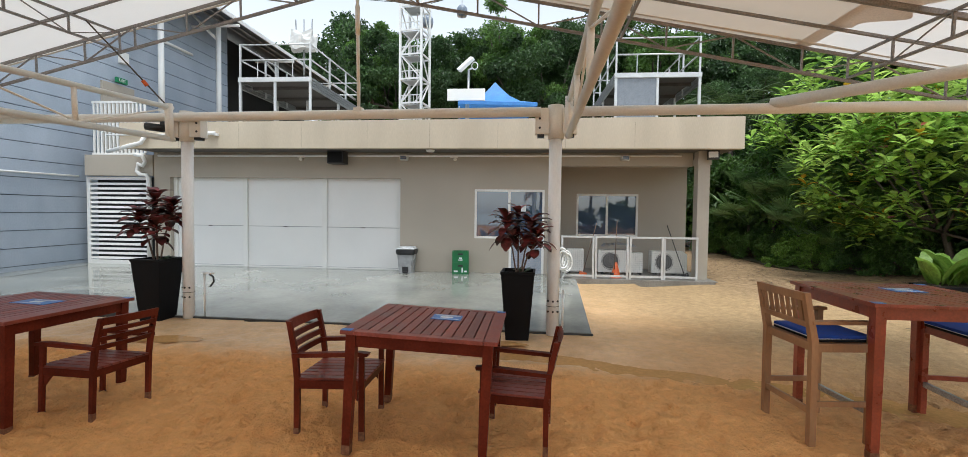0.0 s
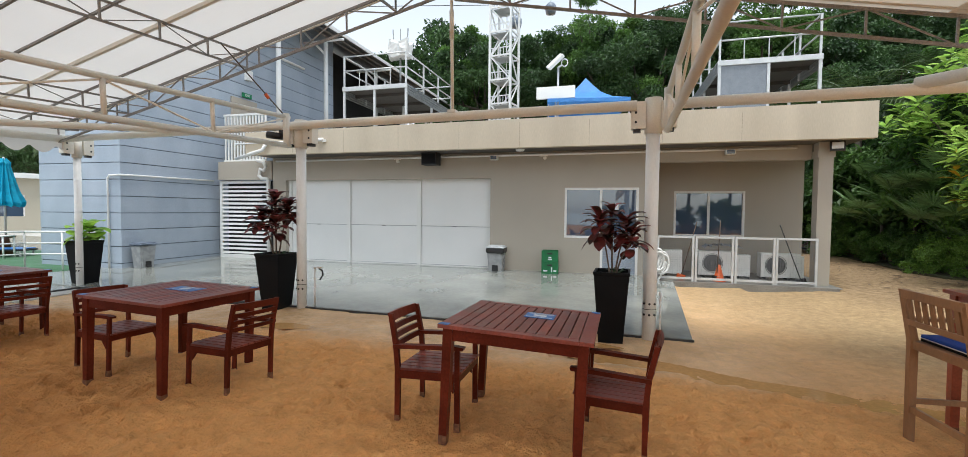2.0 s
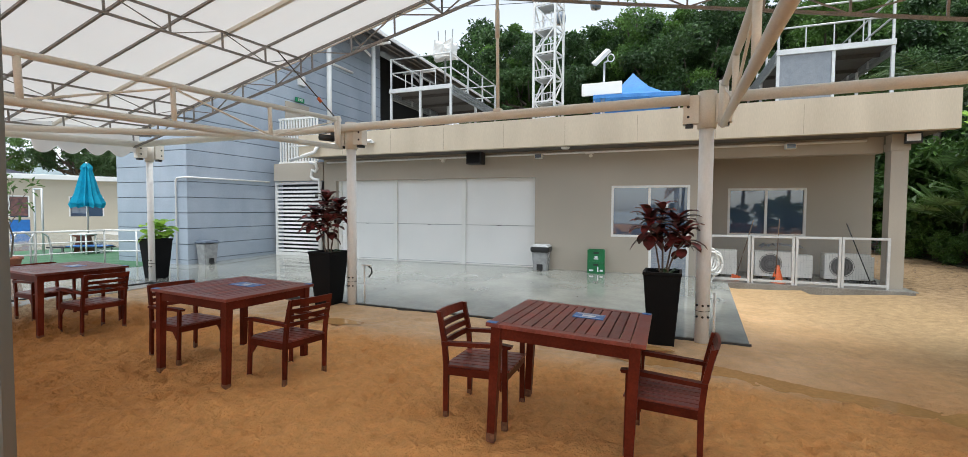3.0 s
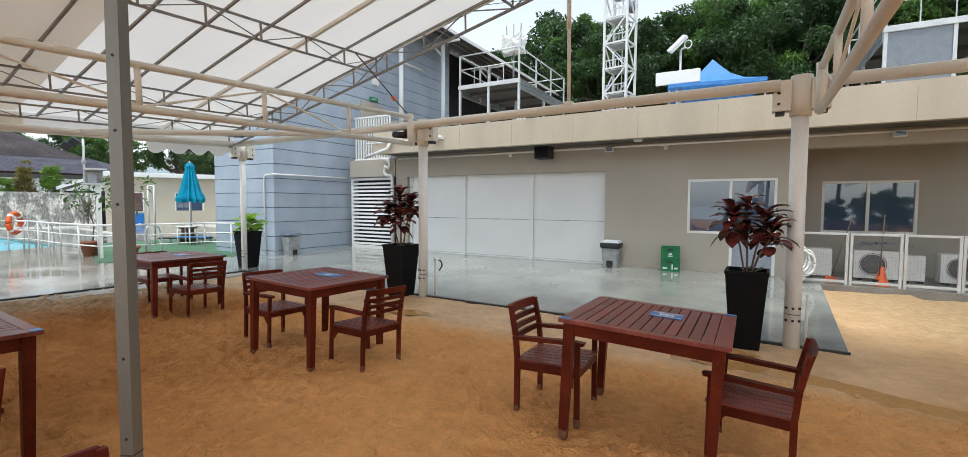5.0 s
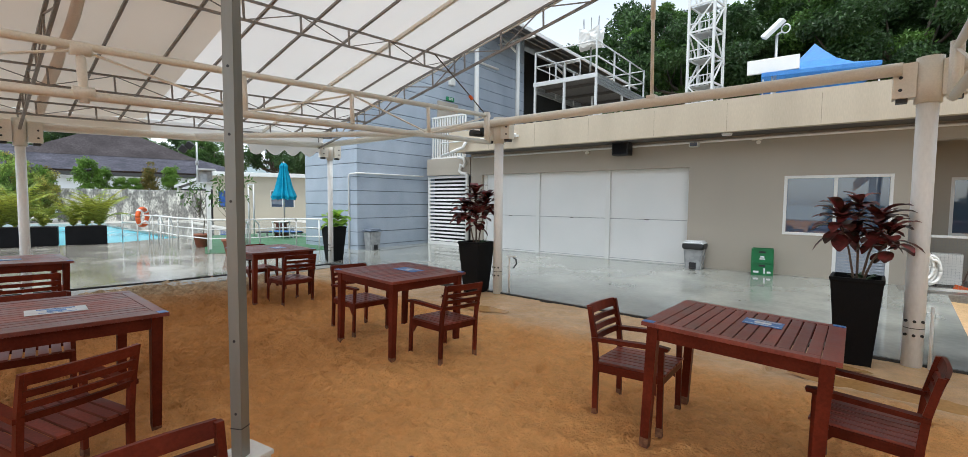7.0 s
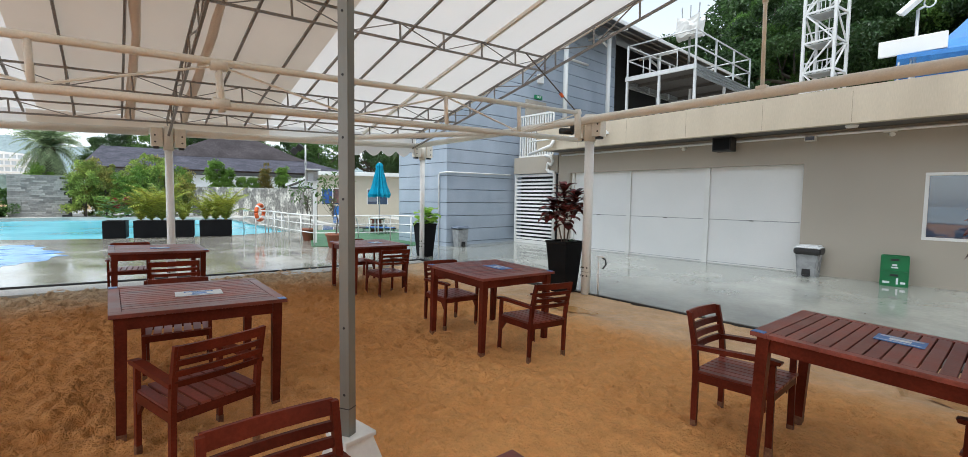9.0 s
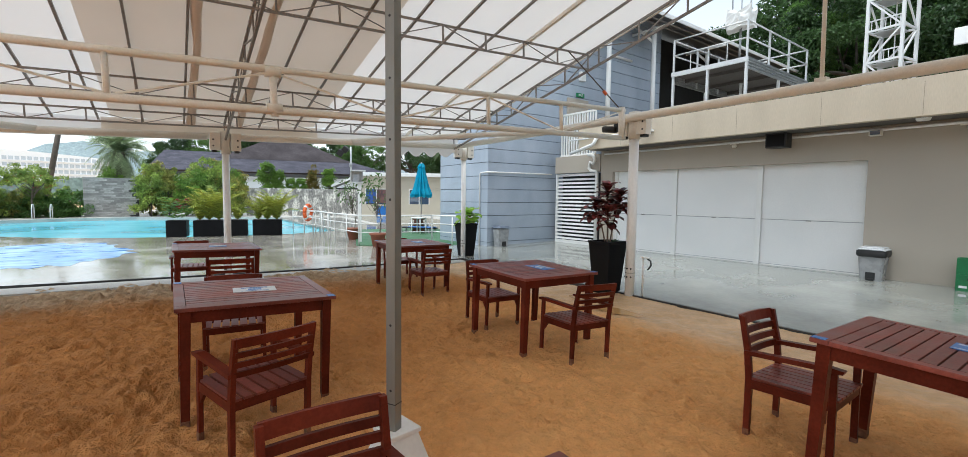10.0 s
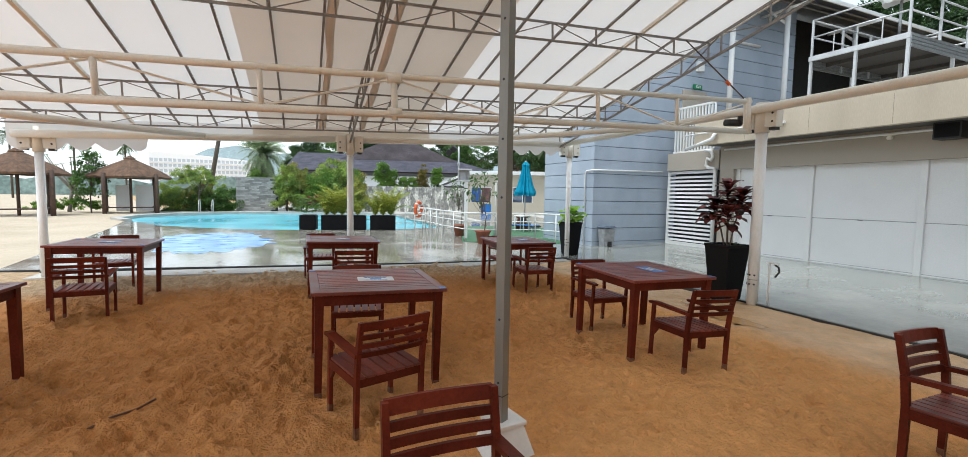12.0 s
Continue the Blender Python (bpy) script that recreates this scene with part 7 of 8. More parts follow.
def box_planter(x, y, w, rz, s, label, fm):
    p = thing("planter", pose(x, y, 0.02, 0, 0, rz), label, "planter", "poolside planters")
    part("box", bx(-w / 2, w / 2, -0.35, 0.35, 0, 0.62, 0.02), POT, p)
    part("soil", bx(-w / 2 + 0.05, w / 2 - 0.05, -0.3, 0.3, 0.62, 0.63), SOIL, p)
    n = 0 if fm is None else 3 if w > 1.0 else 1
    for k in range(n):
        xx = (k - (n - 1) / 2) * w / 3.2
        part("fronds", fm, None, p, m=sc(xx, 0, 0.62, s * (1.0 + 0.2 * ((k * 7) % 3 - 1)), k * 77.0 + x * 31))
    return p


shrub = box_planter(-22.65, 2.60, 0.66, 72, 0.0, "black box planter with red-flowering shrub by the pool", None)
bm, bm2 = bmesh.new(), bmesh.new()
for k in range(150):
    a, q = 2.399 * k, 0.42 * math.sqrt((k % 50) / 50)
    z = 0.7 + 0.75 * random.random()
    blade(bm2 if k % 3 == 0 and z > 0.9 and math.cos(a) > -0.2 else bm, (q * math.cos(a), q * math.sin(a), z), (math.cos(a), math.sin(a), 0.4), 0.25, 0.12, 0.6, 3)
part("leaves", bm, LEAFY, shrub)
part("red_leaves", bm2, mat("red_bract", (0.40, 0.035, 0.05), (0.25, 0.02, 0.03), trans=0.2), shrub, "dark red flowering tips")
box_planter(-22.3, 3.60, 1.02, 72, 1.4, "long black planter with golden cane palms by the pool", FRONDG)
box_planter(-21.98, 4.52, 0.72, 72, 1.25, "black planter with golden cane palms by the pool", FRONDG)
box_planter(-21.65, 5.55, 1.08, 72, 1.25, "long black planter with golden cane palms by the pool", FRONDG)
SAPL = tree_mesh(2.1, (0.5, 0.5, 0.8), 22, 5, 0.16, 0.15, 0.06, LEAF, 0.022, 0.4)
for x, y in ((-17.6, 7.3), (-14.9, 6.8)):
    p = thing("potted_tree", pose(x, y, 0.02), "sparse small tree in a terracotta pot on the terrace", "potted plant", "terracotta pots")
    part("pot", lathe(bmesh.new(), [(0.0, 0.0), (0.16, 0.0), (0.24, 0.38), (0.27, 0.38), (0.27, 0.44), (0.22, 0.44), (0.2, 0.36), (0.0, 0.36)], 20), TERRA, p)
    part("trunk", SAPL[0], None, p, m=sc(0, 0, 0.3, 1.0))
    part("leaves", SAPL[1], None, p, m=sc(0, 0, 0.3, 1.0))
um = thing("closed_umbrella", pose(-19.6, 11.7, 0.02), "closed turquoise parasol on a pole", "parasol")
bm = bmesh.new()
N = 26
prev = None
for r, z in ((0.05, 3.16), (0.12, 3.02), (0.10, 2.95), (0.16, 2.6), (0.24, 2.1), (0.34, 1.75), (0.30, 1.62)):
    rowv = [bm.verts.new((r * (1 + 0.55 * (i % 2)) * math.cos(2 * math.pi * i / N), r * (1 + 0.55 * (i % 2)) * math.sin(2 * math.pi * i / N), z - 0.06 * (i % 4 == 1))) for i in range(N)]
    if prev:
        for i in range(N):
            bm.faces.new((prev[i], prev[(i + 1) % N], rowv[(i + 1) % N], rowv[i]))
    prev = rowv
part("canopy", bm, TEAL, um)
part("pole", tube(bmesh.new(), (0, 0, 0), (0, 0, 3.2), 0.03, 10), GALVW, um)
part("base", lathe(bmesh.new(), [(0.0, 0.0), (0.3, 0.0), (0.3, 0.08), (0.05, 0.12), (0.0, 0.12)], 20), CONC, um)
sl = thing("sun_lounger", pose(-18.9, 11.0, 0.02, 0, 0, 20), "dark sun lounger folded beside the parasol", "sun lounger")
part("frame", bx(-0.9, 0.9, -0.3, 0.3, 0.22, 0.27, 0.02), DARK, sl)
for x in (-0.8, 0.8):
    for y in (-0.25, 0.25):
        part("leg", bx(x - 0.025, x + 0.025, y - 0.025, y + 0.025, 0, 0.22), GALVW, sl)
part("towel", bx(-0.3, 0.85, -0.28, 0.28, 0.27, 0.30, 0.015), PAPER, sl, "blue towel")

# ticket kiosk behind the pool
kd = math.degrees(math.atan2(25.6 - 18.1, -32.3 + 37.2))
ki = thing("kiosk", pose(-37.2, 18.1, 0.03, 0, 0, kd), "beige single-storey kiosk with a flat white roof", "kiosk")
KL = 10.0
BEIGE = mat("beige_panel", (0.52, 0.47, 0.37), (0.48, 0.43, 0.34), (0.5, 0.7), 0.5, 30, 0.05, 0.002, fine_mix=0.04)
for x0, x1, z0, z1 in ((-0.25, 0.05, 0, 3.3), (0.05, 1.85, 0, 0.95), (0.05, 1.85, 2.28, 3.3), (1.85, 3.65, 0, 3.3), (3.65, 5.4, 0, 0.98), (3.65, 5.4, 2.28, 3.3), (5.4, KL, 0, 3.3)):
    part("wall_panel", bx(x0, x1, 0, 0.15, z0, z1), BEIGE, ki)
part("side_wall", bx(0, 0.15, 0.15, 4, 0, 3.3), BEIGE, ki)
part("back_room", bx(0.2, KL, 2.0, 2.1, 0, 3.3), DARK, ki)
part("roof", bx(-0.5, KL + 0.3, -0.5, 4.2, 3.3, 3.6, 0.03), WHITE, ki)
for x0, x1, z0, z1 in ((0.05, 1.85, 0.95, 2.28), (3.65, 5.4, 0.98, 2.28)):
    part("pane", bx(x0, x1, 0.08, 0.09, z0, z1), GLASS, ki)
    for a, b in ((x0, x0 + 0.07), ((x0 + x1) / 2 - 0.035, (x0 + x1) / 2 + 0.035), (x1 - 0.07, x1)):
        part("window_frame", bx(a, b, 0.02, 0.13, z0, z1), WHITE, ki)
    part("window_frame", bx(x0, x1, 0.01, 0.14, z1 - 0.07, z1 + 0.02), WHITE, ki)
part("blue_poster", bx(0.14, 0.9, 0.04, 0.06, 1.05, 2.2), mat("poster_blue", (0.02, 0.07, 0.28), (0.03, 0.12, 0.4)), ki, "dark blue poster")
part("red_poster", bx(1.0, 1.76, 0.04, 0.06, 1.05, 2.2), mat("poster_dark", (0.08, 0.05, 0.06), (0.22, 0.1, 0.08)), ki, "dark poster")
part("counter_panel", bx(0.96, 1.84, -0.04, 0.0, 0.0, 0.80), mat("panel_blue", (0.02, 0.16, 0.50)), ki, "bright blue panel")
# little dark sloping roof beside the kiosk
lr = thing("lean_to_roof", pose(-38.6, 16.6, 0.03, 0, 0, kd), "white-edged dark sloping shelter roof", "shelter")
for name, mt, lo, hi, y0, y1 in (("roof", EDGE, 0.06, 0.16, 0.05, 3.0), ("roof_edge", WHITE, 0.0, 0.20, -0.05, 0.05)):
    bm = bmesh.new()
    v = [bm.verts.new(c) for c in ((-0.7, y0, 2.35 + lo), (2.0, y0, 3.5 + lo), (2.0, y1, 3.5 + lo), (-0.7, y1, 2.35 + lo), (-0.7, y0, 2.35 + hi), (2.0, y0, 3.5 + hi), (2.0, y1, 3.5 + hi), (-0.7, y1, 2.35 + hi))]
    for fa in ((0, 1, 2, 3), (7, 6, 5, 4), (0, 4, 5, 1), (1, 5, 6, 2), (2, 6, 7, 3), (3, 7, 4, 0)):
        bm.faces.new([v[i] for i in fa])
    part(name, bm, mt, lr)
part("dark_gable", bx(-0.4, 1.9, 0.4, 0.5, 0, 2.3), DARK, lr)
for x in (-0.5, 1.8):
    part("post", bx(x - 0.06, x + 0.06, 0.1, 0.22, 0, 2.4 if x < 0 else 3.4), WHITE, lr)
# camera mast beside the pool rail
cm = thing("camera_mast", pose(-16.57, 7.03, 0.02, 0, 0, 65), "square white post with an equipment box and a thin floodlight mast", "mast")
part("post", bx(-0.06, 0.06, -0.06, 0.06, 0, 2.06, 0.006), WHITE, cm)
part("box_floor", bx(-0.36, 0.12, -0.14, 0.14, 2.06, 2.10, 0.004), GALVW, cm)
part("box_back", bx(-0.30, 0.12, 0.08, 0.10, 2.10, 2.46), GALV, cm)
part("box_side", bx(0.09, 0.115, -0.12, 0.08, 2.10, 2.46), GALV, cm)
part("box_lid", bx(-0.30, 0.20, -0.16, 0.14, 2.46, 2.51, 0.004), GALVW, cm)
part("instrument", bx(-0.20, -0.02, -0.06, 0.06, 2.10, 2.34, 0.01), GREYP, cm)
part("pole", tube(bmesh.new(), (-0.28, 0, 2.06), (-0.28, 0, 3.30), 0.028, 10), GALVW, cm)
part("clamp", tube(bmesh.new(), (-0.28, 0, 2.62), (-0.28, 0, 2.74), 0.05, 10), GREYP, cm)
part("bracket", bar(bmesh.new(), (-0.28, 0, 3.22), (-0.45, 0, 3.24), 0.03), GALVW, cm)
for dx, dz in ((-0.46, 3.20), (-0.62, 3.08)):
    part("floodlight", bx(-0.10, 0.10, -0.09, 0.09, -0.10, 0.10, 0.02), DARK, cm, "black floodlight head", pose(dx, -0.03, dz, 20, 35, 0))

# painted wall behind the pool
bm = bmesh.new()
bar(bm, (-41.0, 10.0, 1.1), (-37.6, 17.7, 1.1), 0.2, 2.2)
MURALW = mat("painted_rock_wall", (0.60, 0.58, 0.52), (0.24, 0.23, 0.21), (0.7, 0.9), 2.6, 14, 0.3, 0.02, stretch=(1, 1, 0.45), detail=10, fine_mix=0.5)
for node in MURALW.node_tree.nodes:
    if node.bl_idname == "ShaderNodeValToRGB":
        node.color_ramp.elements[0].position, node.color_ramp.elements[1].position = 0.45, 0.56
solid("boundary_wall", bm, MURALW, None, "garden wall painted with grey rock and branch shapes", "wall", kind="structure")
# stacked stone wall
sw = thing("stone_wall", pose(-42.9, 0.4, 0.03, 0, 0, 82), "free-standing wall of stacked grey stone strips", "stone wall")
part("core", bx(0.02, 2.98, 0.04, 0.4, 0, 2.68), EDGE, sw)
stone_meshes = [done(bx(0, w, 0.0, 0.045, 0.004, 0.116, 0.006), "stone", STONE) for w in (0.28, 0.36, 0.44, 0.54, 0.62)]
random.seed(4)
for r in range(23):
    x = 0.0
    while x < 2.98:
        k = random.randrange(5)
        w = (0.28, 0.36, 0.44, 0.54, 0.62)[k]
        if x + w > 3.05:
            break
        part("stone", stone_meshes[k], None, sw, m=Matrix.Translation((x + 0.003, -0.02 - random.random() * 0.03 + 0.02, r * 0.117)))
        x += w + 0.005
# garden hedge behind the pool
HEDGE = [tree_mesh(2.9, (0.95, 0.95, 1.45), 60, 110, 0.34, 0.12, 0.055, HEDGEL, 0.05, 0.2, -1.0), tree_mesh(2.9, (0.62, 0.62, 1.55), 48, 110, 0.28, 0.12, 0.055, LEAFY, 0.05, 0.2, -1.0),
         tree_mesh(2.9, (0.85, 0.85, 1.4), 60, 110, 0.32, 0.12, 0.055, LEAFO, 0.05, 0.2, -1.0)]
random.seed(9)
hedge = [(-42.4 + 0.45 * i, 4.0 + 1.0 * i) for i in range(6)] + [(-43.8 + 0.25 * i, 4.2 + 1.1 * i) for i in range(6)] + [(-44.0, -0.8), (-43.8, -1.9), (-43.5, -3.0), (-44.6, -2.4), (-45.2, 2.0), (-45.0, -0.5), (-43.2, -3.9)]
for i, (x, y) in enumerate(hedge):
    s = 1.0 + 0.35 * random.random() - (0.5 if y < 0 else 0)
    tree(HEDGE[(i * 2 + i // 3) % 3], sc(x, y, -0.05, s, i * 47.0, s * (1.0 + 0.35 * random.random())), "bright green garden shrub behind the pool", "shrub", "garden shrubs", "shrub")
# large dark-roofed pavilion
pv = thing("pavilion", I4, "wide pavilion with a dark slate hipped roof", "building")
px0, py0, px1, py1 = -62.5, 3.0, -53.0, 31.0
bm = bmesh.new()
d = Vector((px1 - px0, py1 - py0, 0)).normalized()
nrm = Vector((-d.y, d.x, 0))
L = math.hypot(px1 - px0, py1 - py0)


def pvp(s, t, z):
    q = Vector((px0, py0, 0)) + d * s + nrm * t
    return bm.verts.new((q.x, q.y, z))


lowz, midz = 4.3, 6.9
a = [pvp(3.0, 0, lowz), pvp(L, 0, lowz), pvp(L, 16, lowz), pvp(3.0, 16, lowz)]
b = [pvp(3.4, 7.0, midz), pvp(L - 7, 7.0, midz), pvp(L - 7, 9, midz), pvp(3.4, 9, midz)]
for i in range(4):
    bm.faces.new((a[i], a[(i + 1) % 4], b[(i + 1) % 4], b[i]))
bm.faces.new(b)
part("roof", bm, SLATE, pv, "dark wet slate roof")
bm = bmesh.new()
c = [pvp(9.0, 4.5, 6.0), pvp(L - 5.0, 4.5, 6.0), pvp(L - 5, 12, 6.0), pvp(9.0, 12, 6.0)]
e = [pvp(14.0, 8, 8.6), pvp(L - 10.5, 8, 8.6)]
bm.faces.new((c[0], c[1], e[1], e[0])), bm.faces.new((c[1], c[2], e[1])), bm.faces.new((c[2], c[3], e[0], e[1])), bm.faces.new((c[3], c[0], e[0]))
part("upper_roof", bm, SLATEB, pv, "dark brown upper roof")
bm = bmesh.new()
bar(bm, Vector((px0, py0, 3.95)) + d * 3 - nrm * 0.02, Vector((px0, py0, 3.95)) + d * L - nrm * 0.02, 0.3, 0.35)
part("fascia", bm, EDGE, pv)
bm = bmesh.new()
bar(bm, Vector((px0, py0, 1.9)) + d * 3.5 + nrm * 1.5, Vector((px0, py0, 1.9)) + d * (L - 0.5) + nrm * 1.5, 0.3, 3.8)
part("wall", bm, HOTELW, pv, "white garden-side wall")
# cabbage palm behind the stone wall
cp = thing("palm_tree", pose(-46.6, 2.65, 0), "shaggy fan-crowned palm with a short thick trunk", "palm", "palms")
part("trunk", tube(bmesh.new(), (0, 0, -0.1), (0.1, 0, 4.8), 0.32, 12, 0.36), BARK, cp)
part("fronds", SHAGGY, None, cp, m=sc(0.1, 0, 4.75, 1.2, 10))
ln = thing("palm_tree", pose(-52, -0.6, 0), "tall leaning palm trunk", "palm", "palms")
part("trunk", tube(bmesh.new(), (0, -1.2, -0.1), (0, 0.6, 10.5), 0.22, 10, 0.16), BARK, ln)
part("fronds", BIGPALM, None, ln, m=sc(0, 0.6, 10.5, 1.0, 60))


# thatched gazebos on the beach
TIMBER = mat("dark_timber", (0.105, 0.062, 0.042), (0.055, 0.032, 0.022), (0.6, 0.8), 4, 40, 0.2, 0.003)


def gazebo(m):
    g = thing("thatched_gazebo", m, "open timber gazebo with a thatched pyramid roof", "gazebo", "gazebos")
    bm = bmesh.new()
    prev = None
    N = 32
    for r, z in ((2.85, 2.60), (2.97, 2.74), (2.3, 3.16), (1.2, 3.68), (0.40, 4.04), (0.46, 4.10), (0.30, 4.20), (0.05, 4.32)):
        rowv = []
        for i in range(N):
            a = 2 * math.pi * i / N
            sq = 1.0 / max(abs(math.cos(a - math.pi / 4)) , abs(math.sin(a - math.pi / 4))) ** 0.55
            rr = r * sq * (1 + 0.03 * noise.noise((i * 1.7, z * 3, 1)))
            rowv.append(bm.verts.new((rr * math.cos(a), rr * math.sin(a), z + 0.05 * noise.noise((i * 2.1, z, 4)))))
        if prev:
            for i in range(N):
                bm.faces.new((prev[i], prev[(i + 1) % N], rowv[(i + 1) % N], rowv[i]))
        prev = rowv
    part("roof", bm, THATCH, g)
    for x in (-2.1, 2.1):
        for y in (-2.1, 2.1):
            part("post", tube(bmesh.new(), (x, y, -0.1), (x, y, 2.95), 0.20, 10), TIMBER, g)
    part("post", tube(bmesh.new(), (0, 0, -0.1), (0, 0, 3.5), 0.13, 10), TIMBER, g)
    for y in (-2.1, 2.1):
        part("bench_rail", bx(-2.1, 2.1, y - 0.25, y + 0.25, 0.42, 0.5), TIMBER, g)
    part("bench_rail", bx(1.85, 2.35, -1.84, 1.84, 0.42, 0.5), TIMBER, g)
    return g


gz = gazebo(sc(-41.3, -6.0, 0, 0.66, 8, 0.9))
copy_thing(gz, pose(-38.2, -10.8, 0, 0, 0, 16))
for x, y, w in ((-42.35, -6.55, 0.9), (-42.2, -5.35, 1.05)):
    pn = thing("shelter_panel", pose(x, y, 0, 0, 0, 80), "pale panel standing inside the gazebo", "panel", "gazebo panels")
    part("panel", bx(-w / 2, w / 2, -0.03, 0.03, 0.1, 1.9, 0.01), WHITE, pn)
SMALL = tree_mesh(4.9, (0.95, 0.95, 2.3), 52, 46, 0.34, 0.16, 0.085, LEAFM, 0.05, 0.25, -0.9)
FLAME = tree_mesh(3.35, (1.55, 1.55, 0.85), 64, 90, 0.30, 0.11, 0.06, HEDGEL, 0.06, 0.2)
LOW = tree_mesh(1.75, (0.95, 0.95, 0.85), 40, 80, 0.26, 0.11, 0.06, LEAFM, 0.05, 0.3, -0.9)
for x, y, s, k in ((-41.4, -8.15, 1.0, 0), (-42.2, -2.05, 1.0, 1), (-44.0, -4.2, 1.2, 2), (-43.9, -2.7, 1.25, 2), (-43.8, -1.2, 1.3, 2), (-44.2, 0.1, 1.6, 2)):
    tree((SMALL, FLAME, LOW)[k], sc(x, y, -0.05 if k < 2 else -0.75, s, x * 13), "loose-crowned green beach tree", "tree", "beach trees")
# red blossom in the garden tree by the pool
bl = thing("blossom", pose(-42.2, -2.05, 0), "sprays of red blossom on the garden tree", "flowers")
bm = bmesh.new()
random.seed(31)
for k in range(26):
    a, q = random.uniform(-1.2, 1.2), random.uniform(0.7, 1.5)
    p0 = Vector((q * math.cos(a), q * math.sin(a), 2.15 + 0.9 * random.random() - 0.25 * q))
    for i in range(5):
        blade(bm, p0, (math.cos(i * 1.3), math.sin(i * 1.3), 0.4), 0.11, 0.07, 0.5, 2)
part("petals", bm, mat("red_petal", (0.62, 0.06, 0.05), (0.45, 0.04, 0.04), trans=0.2), bl)
# trees and hills beyond
for i, (x, y, s) in enumerate(((-82, 12, 0.8), (-80, 17, 0.88), (-80, 22, 0.95), (-78, 27, 0.9), (-72, 33, 0.9), (-66, 33, 0.85), (-60, 38, 0.9), (-54, 42, 0.95), (-49, 35, 0.75), (-47, 45, 0.95), (-41, 44, 0.85), (-44, 37, 0.7), (-38, 40, 0.8), (-36, 34, 0.62), (-31, 41, 0.8))):
    tree(FARTREES[i % 2], sc(x, y, -1.0, s, i * 91.0), "dense green tree beyond the pool", group="park trees")
for i, (x, y, h) in enumerate(((-43, 31, 7.0), (-37, 31, 6.2), (-33.5, 32, 6.0), (-95, -20, 9), (-98, -28, 9.5), (-92, -34, 8.5), (-104, -15, 9))):
    t = thing("palm_tree", pose(x, y, 0), "feathery palm beyond the pool", "palm", "palms")
    part("trunk", tube(bmesh.new(), (0, 0, -0.1), (0.3, 0, h), 0.16, 8, 0.12), BARK, t)
    part("fronds", BIGPALM, None, t, m=sc(0.3, 0, h, 1.0, i * 33.0))
# palms on the shore side, mirrored in the windows
for i, (x, y, h) in enumerate(((3.0, -19, 6.5), (6.5, -21, 7.5), (9.0, -17, 5.5), (13.0, -22, 7.0), (-2.0, -23, 7.0))):
    t = thing("palm_tree", pose(x, y, 0), "shore palm mirrored in the window panes", "palm", "palms")
    part("trunk", tube(bmesh.new(), (0, 0, -0.1), (0.3, 0, h), 0.15, 8, 0.11), BARK, t)
    part("fronds", BIGPALM, None, t, m=sc(0.3, 0, h, 0.9, i * 53.0))
for i, (x, y, q) in enumerate(((2.0, -15.5, 0.5), (5.5, -17, 0.6), (9.5, -15, 0.55), (13.5, -18, 0.65), (-3.0, -18, 0.5))):
    tree(BIGBUSH[i % 2], sc(x, y, -0.9, q, i * 53.0), "dense green shore shrub mirrored in the window panes", "shrub", "shore shrubs", "shrub")
# long white hotel far along the bay
ho = thing("hotel", pose(-300, -33, 0, 0, 0, 88), "long white hotel block with rows of dark windows", "hotel")
bm = bmesh.new()
prof = [(0, 0), (50, 0), (50, 18.5), (38, 19.6), (24, 20.6), (10, 21.3), (0, 21.6)]
lo, hi = [bm.verts.new((x, 0, z)) for x, z in prof], [bm.verts.new((x, 12, z)) for x, z in prof]
bm.faces.new(lo), bm.faces.new(hi[::-1])
for i in range(len(prof)):
    j = (i + 1) % len(prof)
    bm.faces.new((lo[i], hi[i], hi[j], lo[j]))
part("wall", bm, HOTELW, ho)
winme = done(bx(0, 1.5, -0.12, -0.02, 0, 1.65), "window", mat("hotel_glass", (0.56, 0.62, 0.67), (0.48, 0.54, 0.60), (0.3, 0.4)))
for r in range(6):
    for k in range(24):
        x = 0.5 + k * 2.05
        z = 2.4 + r * 2.85
        if z + 1.6 < 21.6 - 0.062 * x:
            part("window", winme, None, ho, m=Matrix.Translation((x, 0, z)))
    part("balcony_slab", bx(0, 50, -0.5, -0.001, 2.0 + r * 2.85, 2.2 + r * 2.85), HOTELW, ho)
# bluish distance haze is painted into the hill's colours
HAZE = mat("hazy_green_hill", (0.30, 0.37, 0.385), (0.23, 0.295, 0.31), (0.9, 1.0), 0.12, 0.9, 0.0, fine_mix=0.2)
bm = bmesh.new()
rows = []
for i in range(60):
    y = -160 + i * 7
    top = 3 + 23 * max(0.0, min(1.0, (y + 32) / 22)) + 4 * noise.noise((y * 0.05, 0, 0)) + 2.5 * noise.noise((y * 0.25, 3, 0))
    rows.append((bm.verts.new((-430, y * 1.4, -2)), bm.verts.new((-440, y * 1.4, top * 0.7 + noise.noise((y, 2, 2)))), bm.verts.new((-460, y * 1.4, top * 1.45))))
for ra, rb in zip(rows, rows[1:]):
    bm.faces.new((ra[0], rb[0], rb[1], ra[1]))
    bm.faces.new((ra[1], rb[1], rb[2], ra[2]))
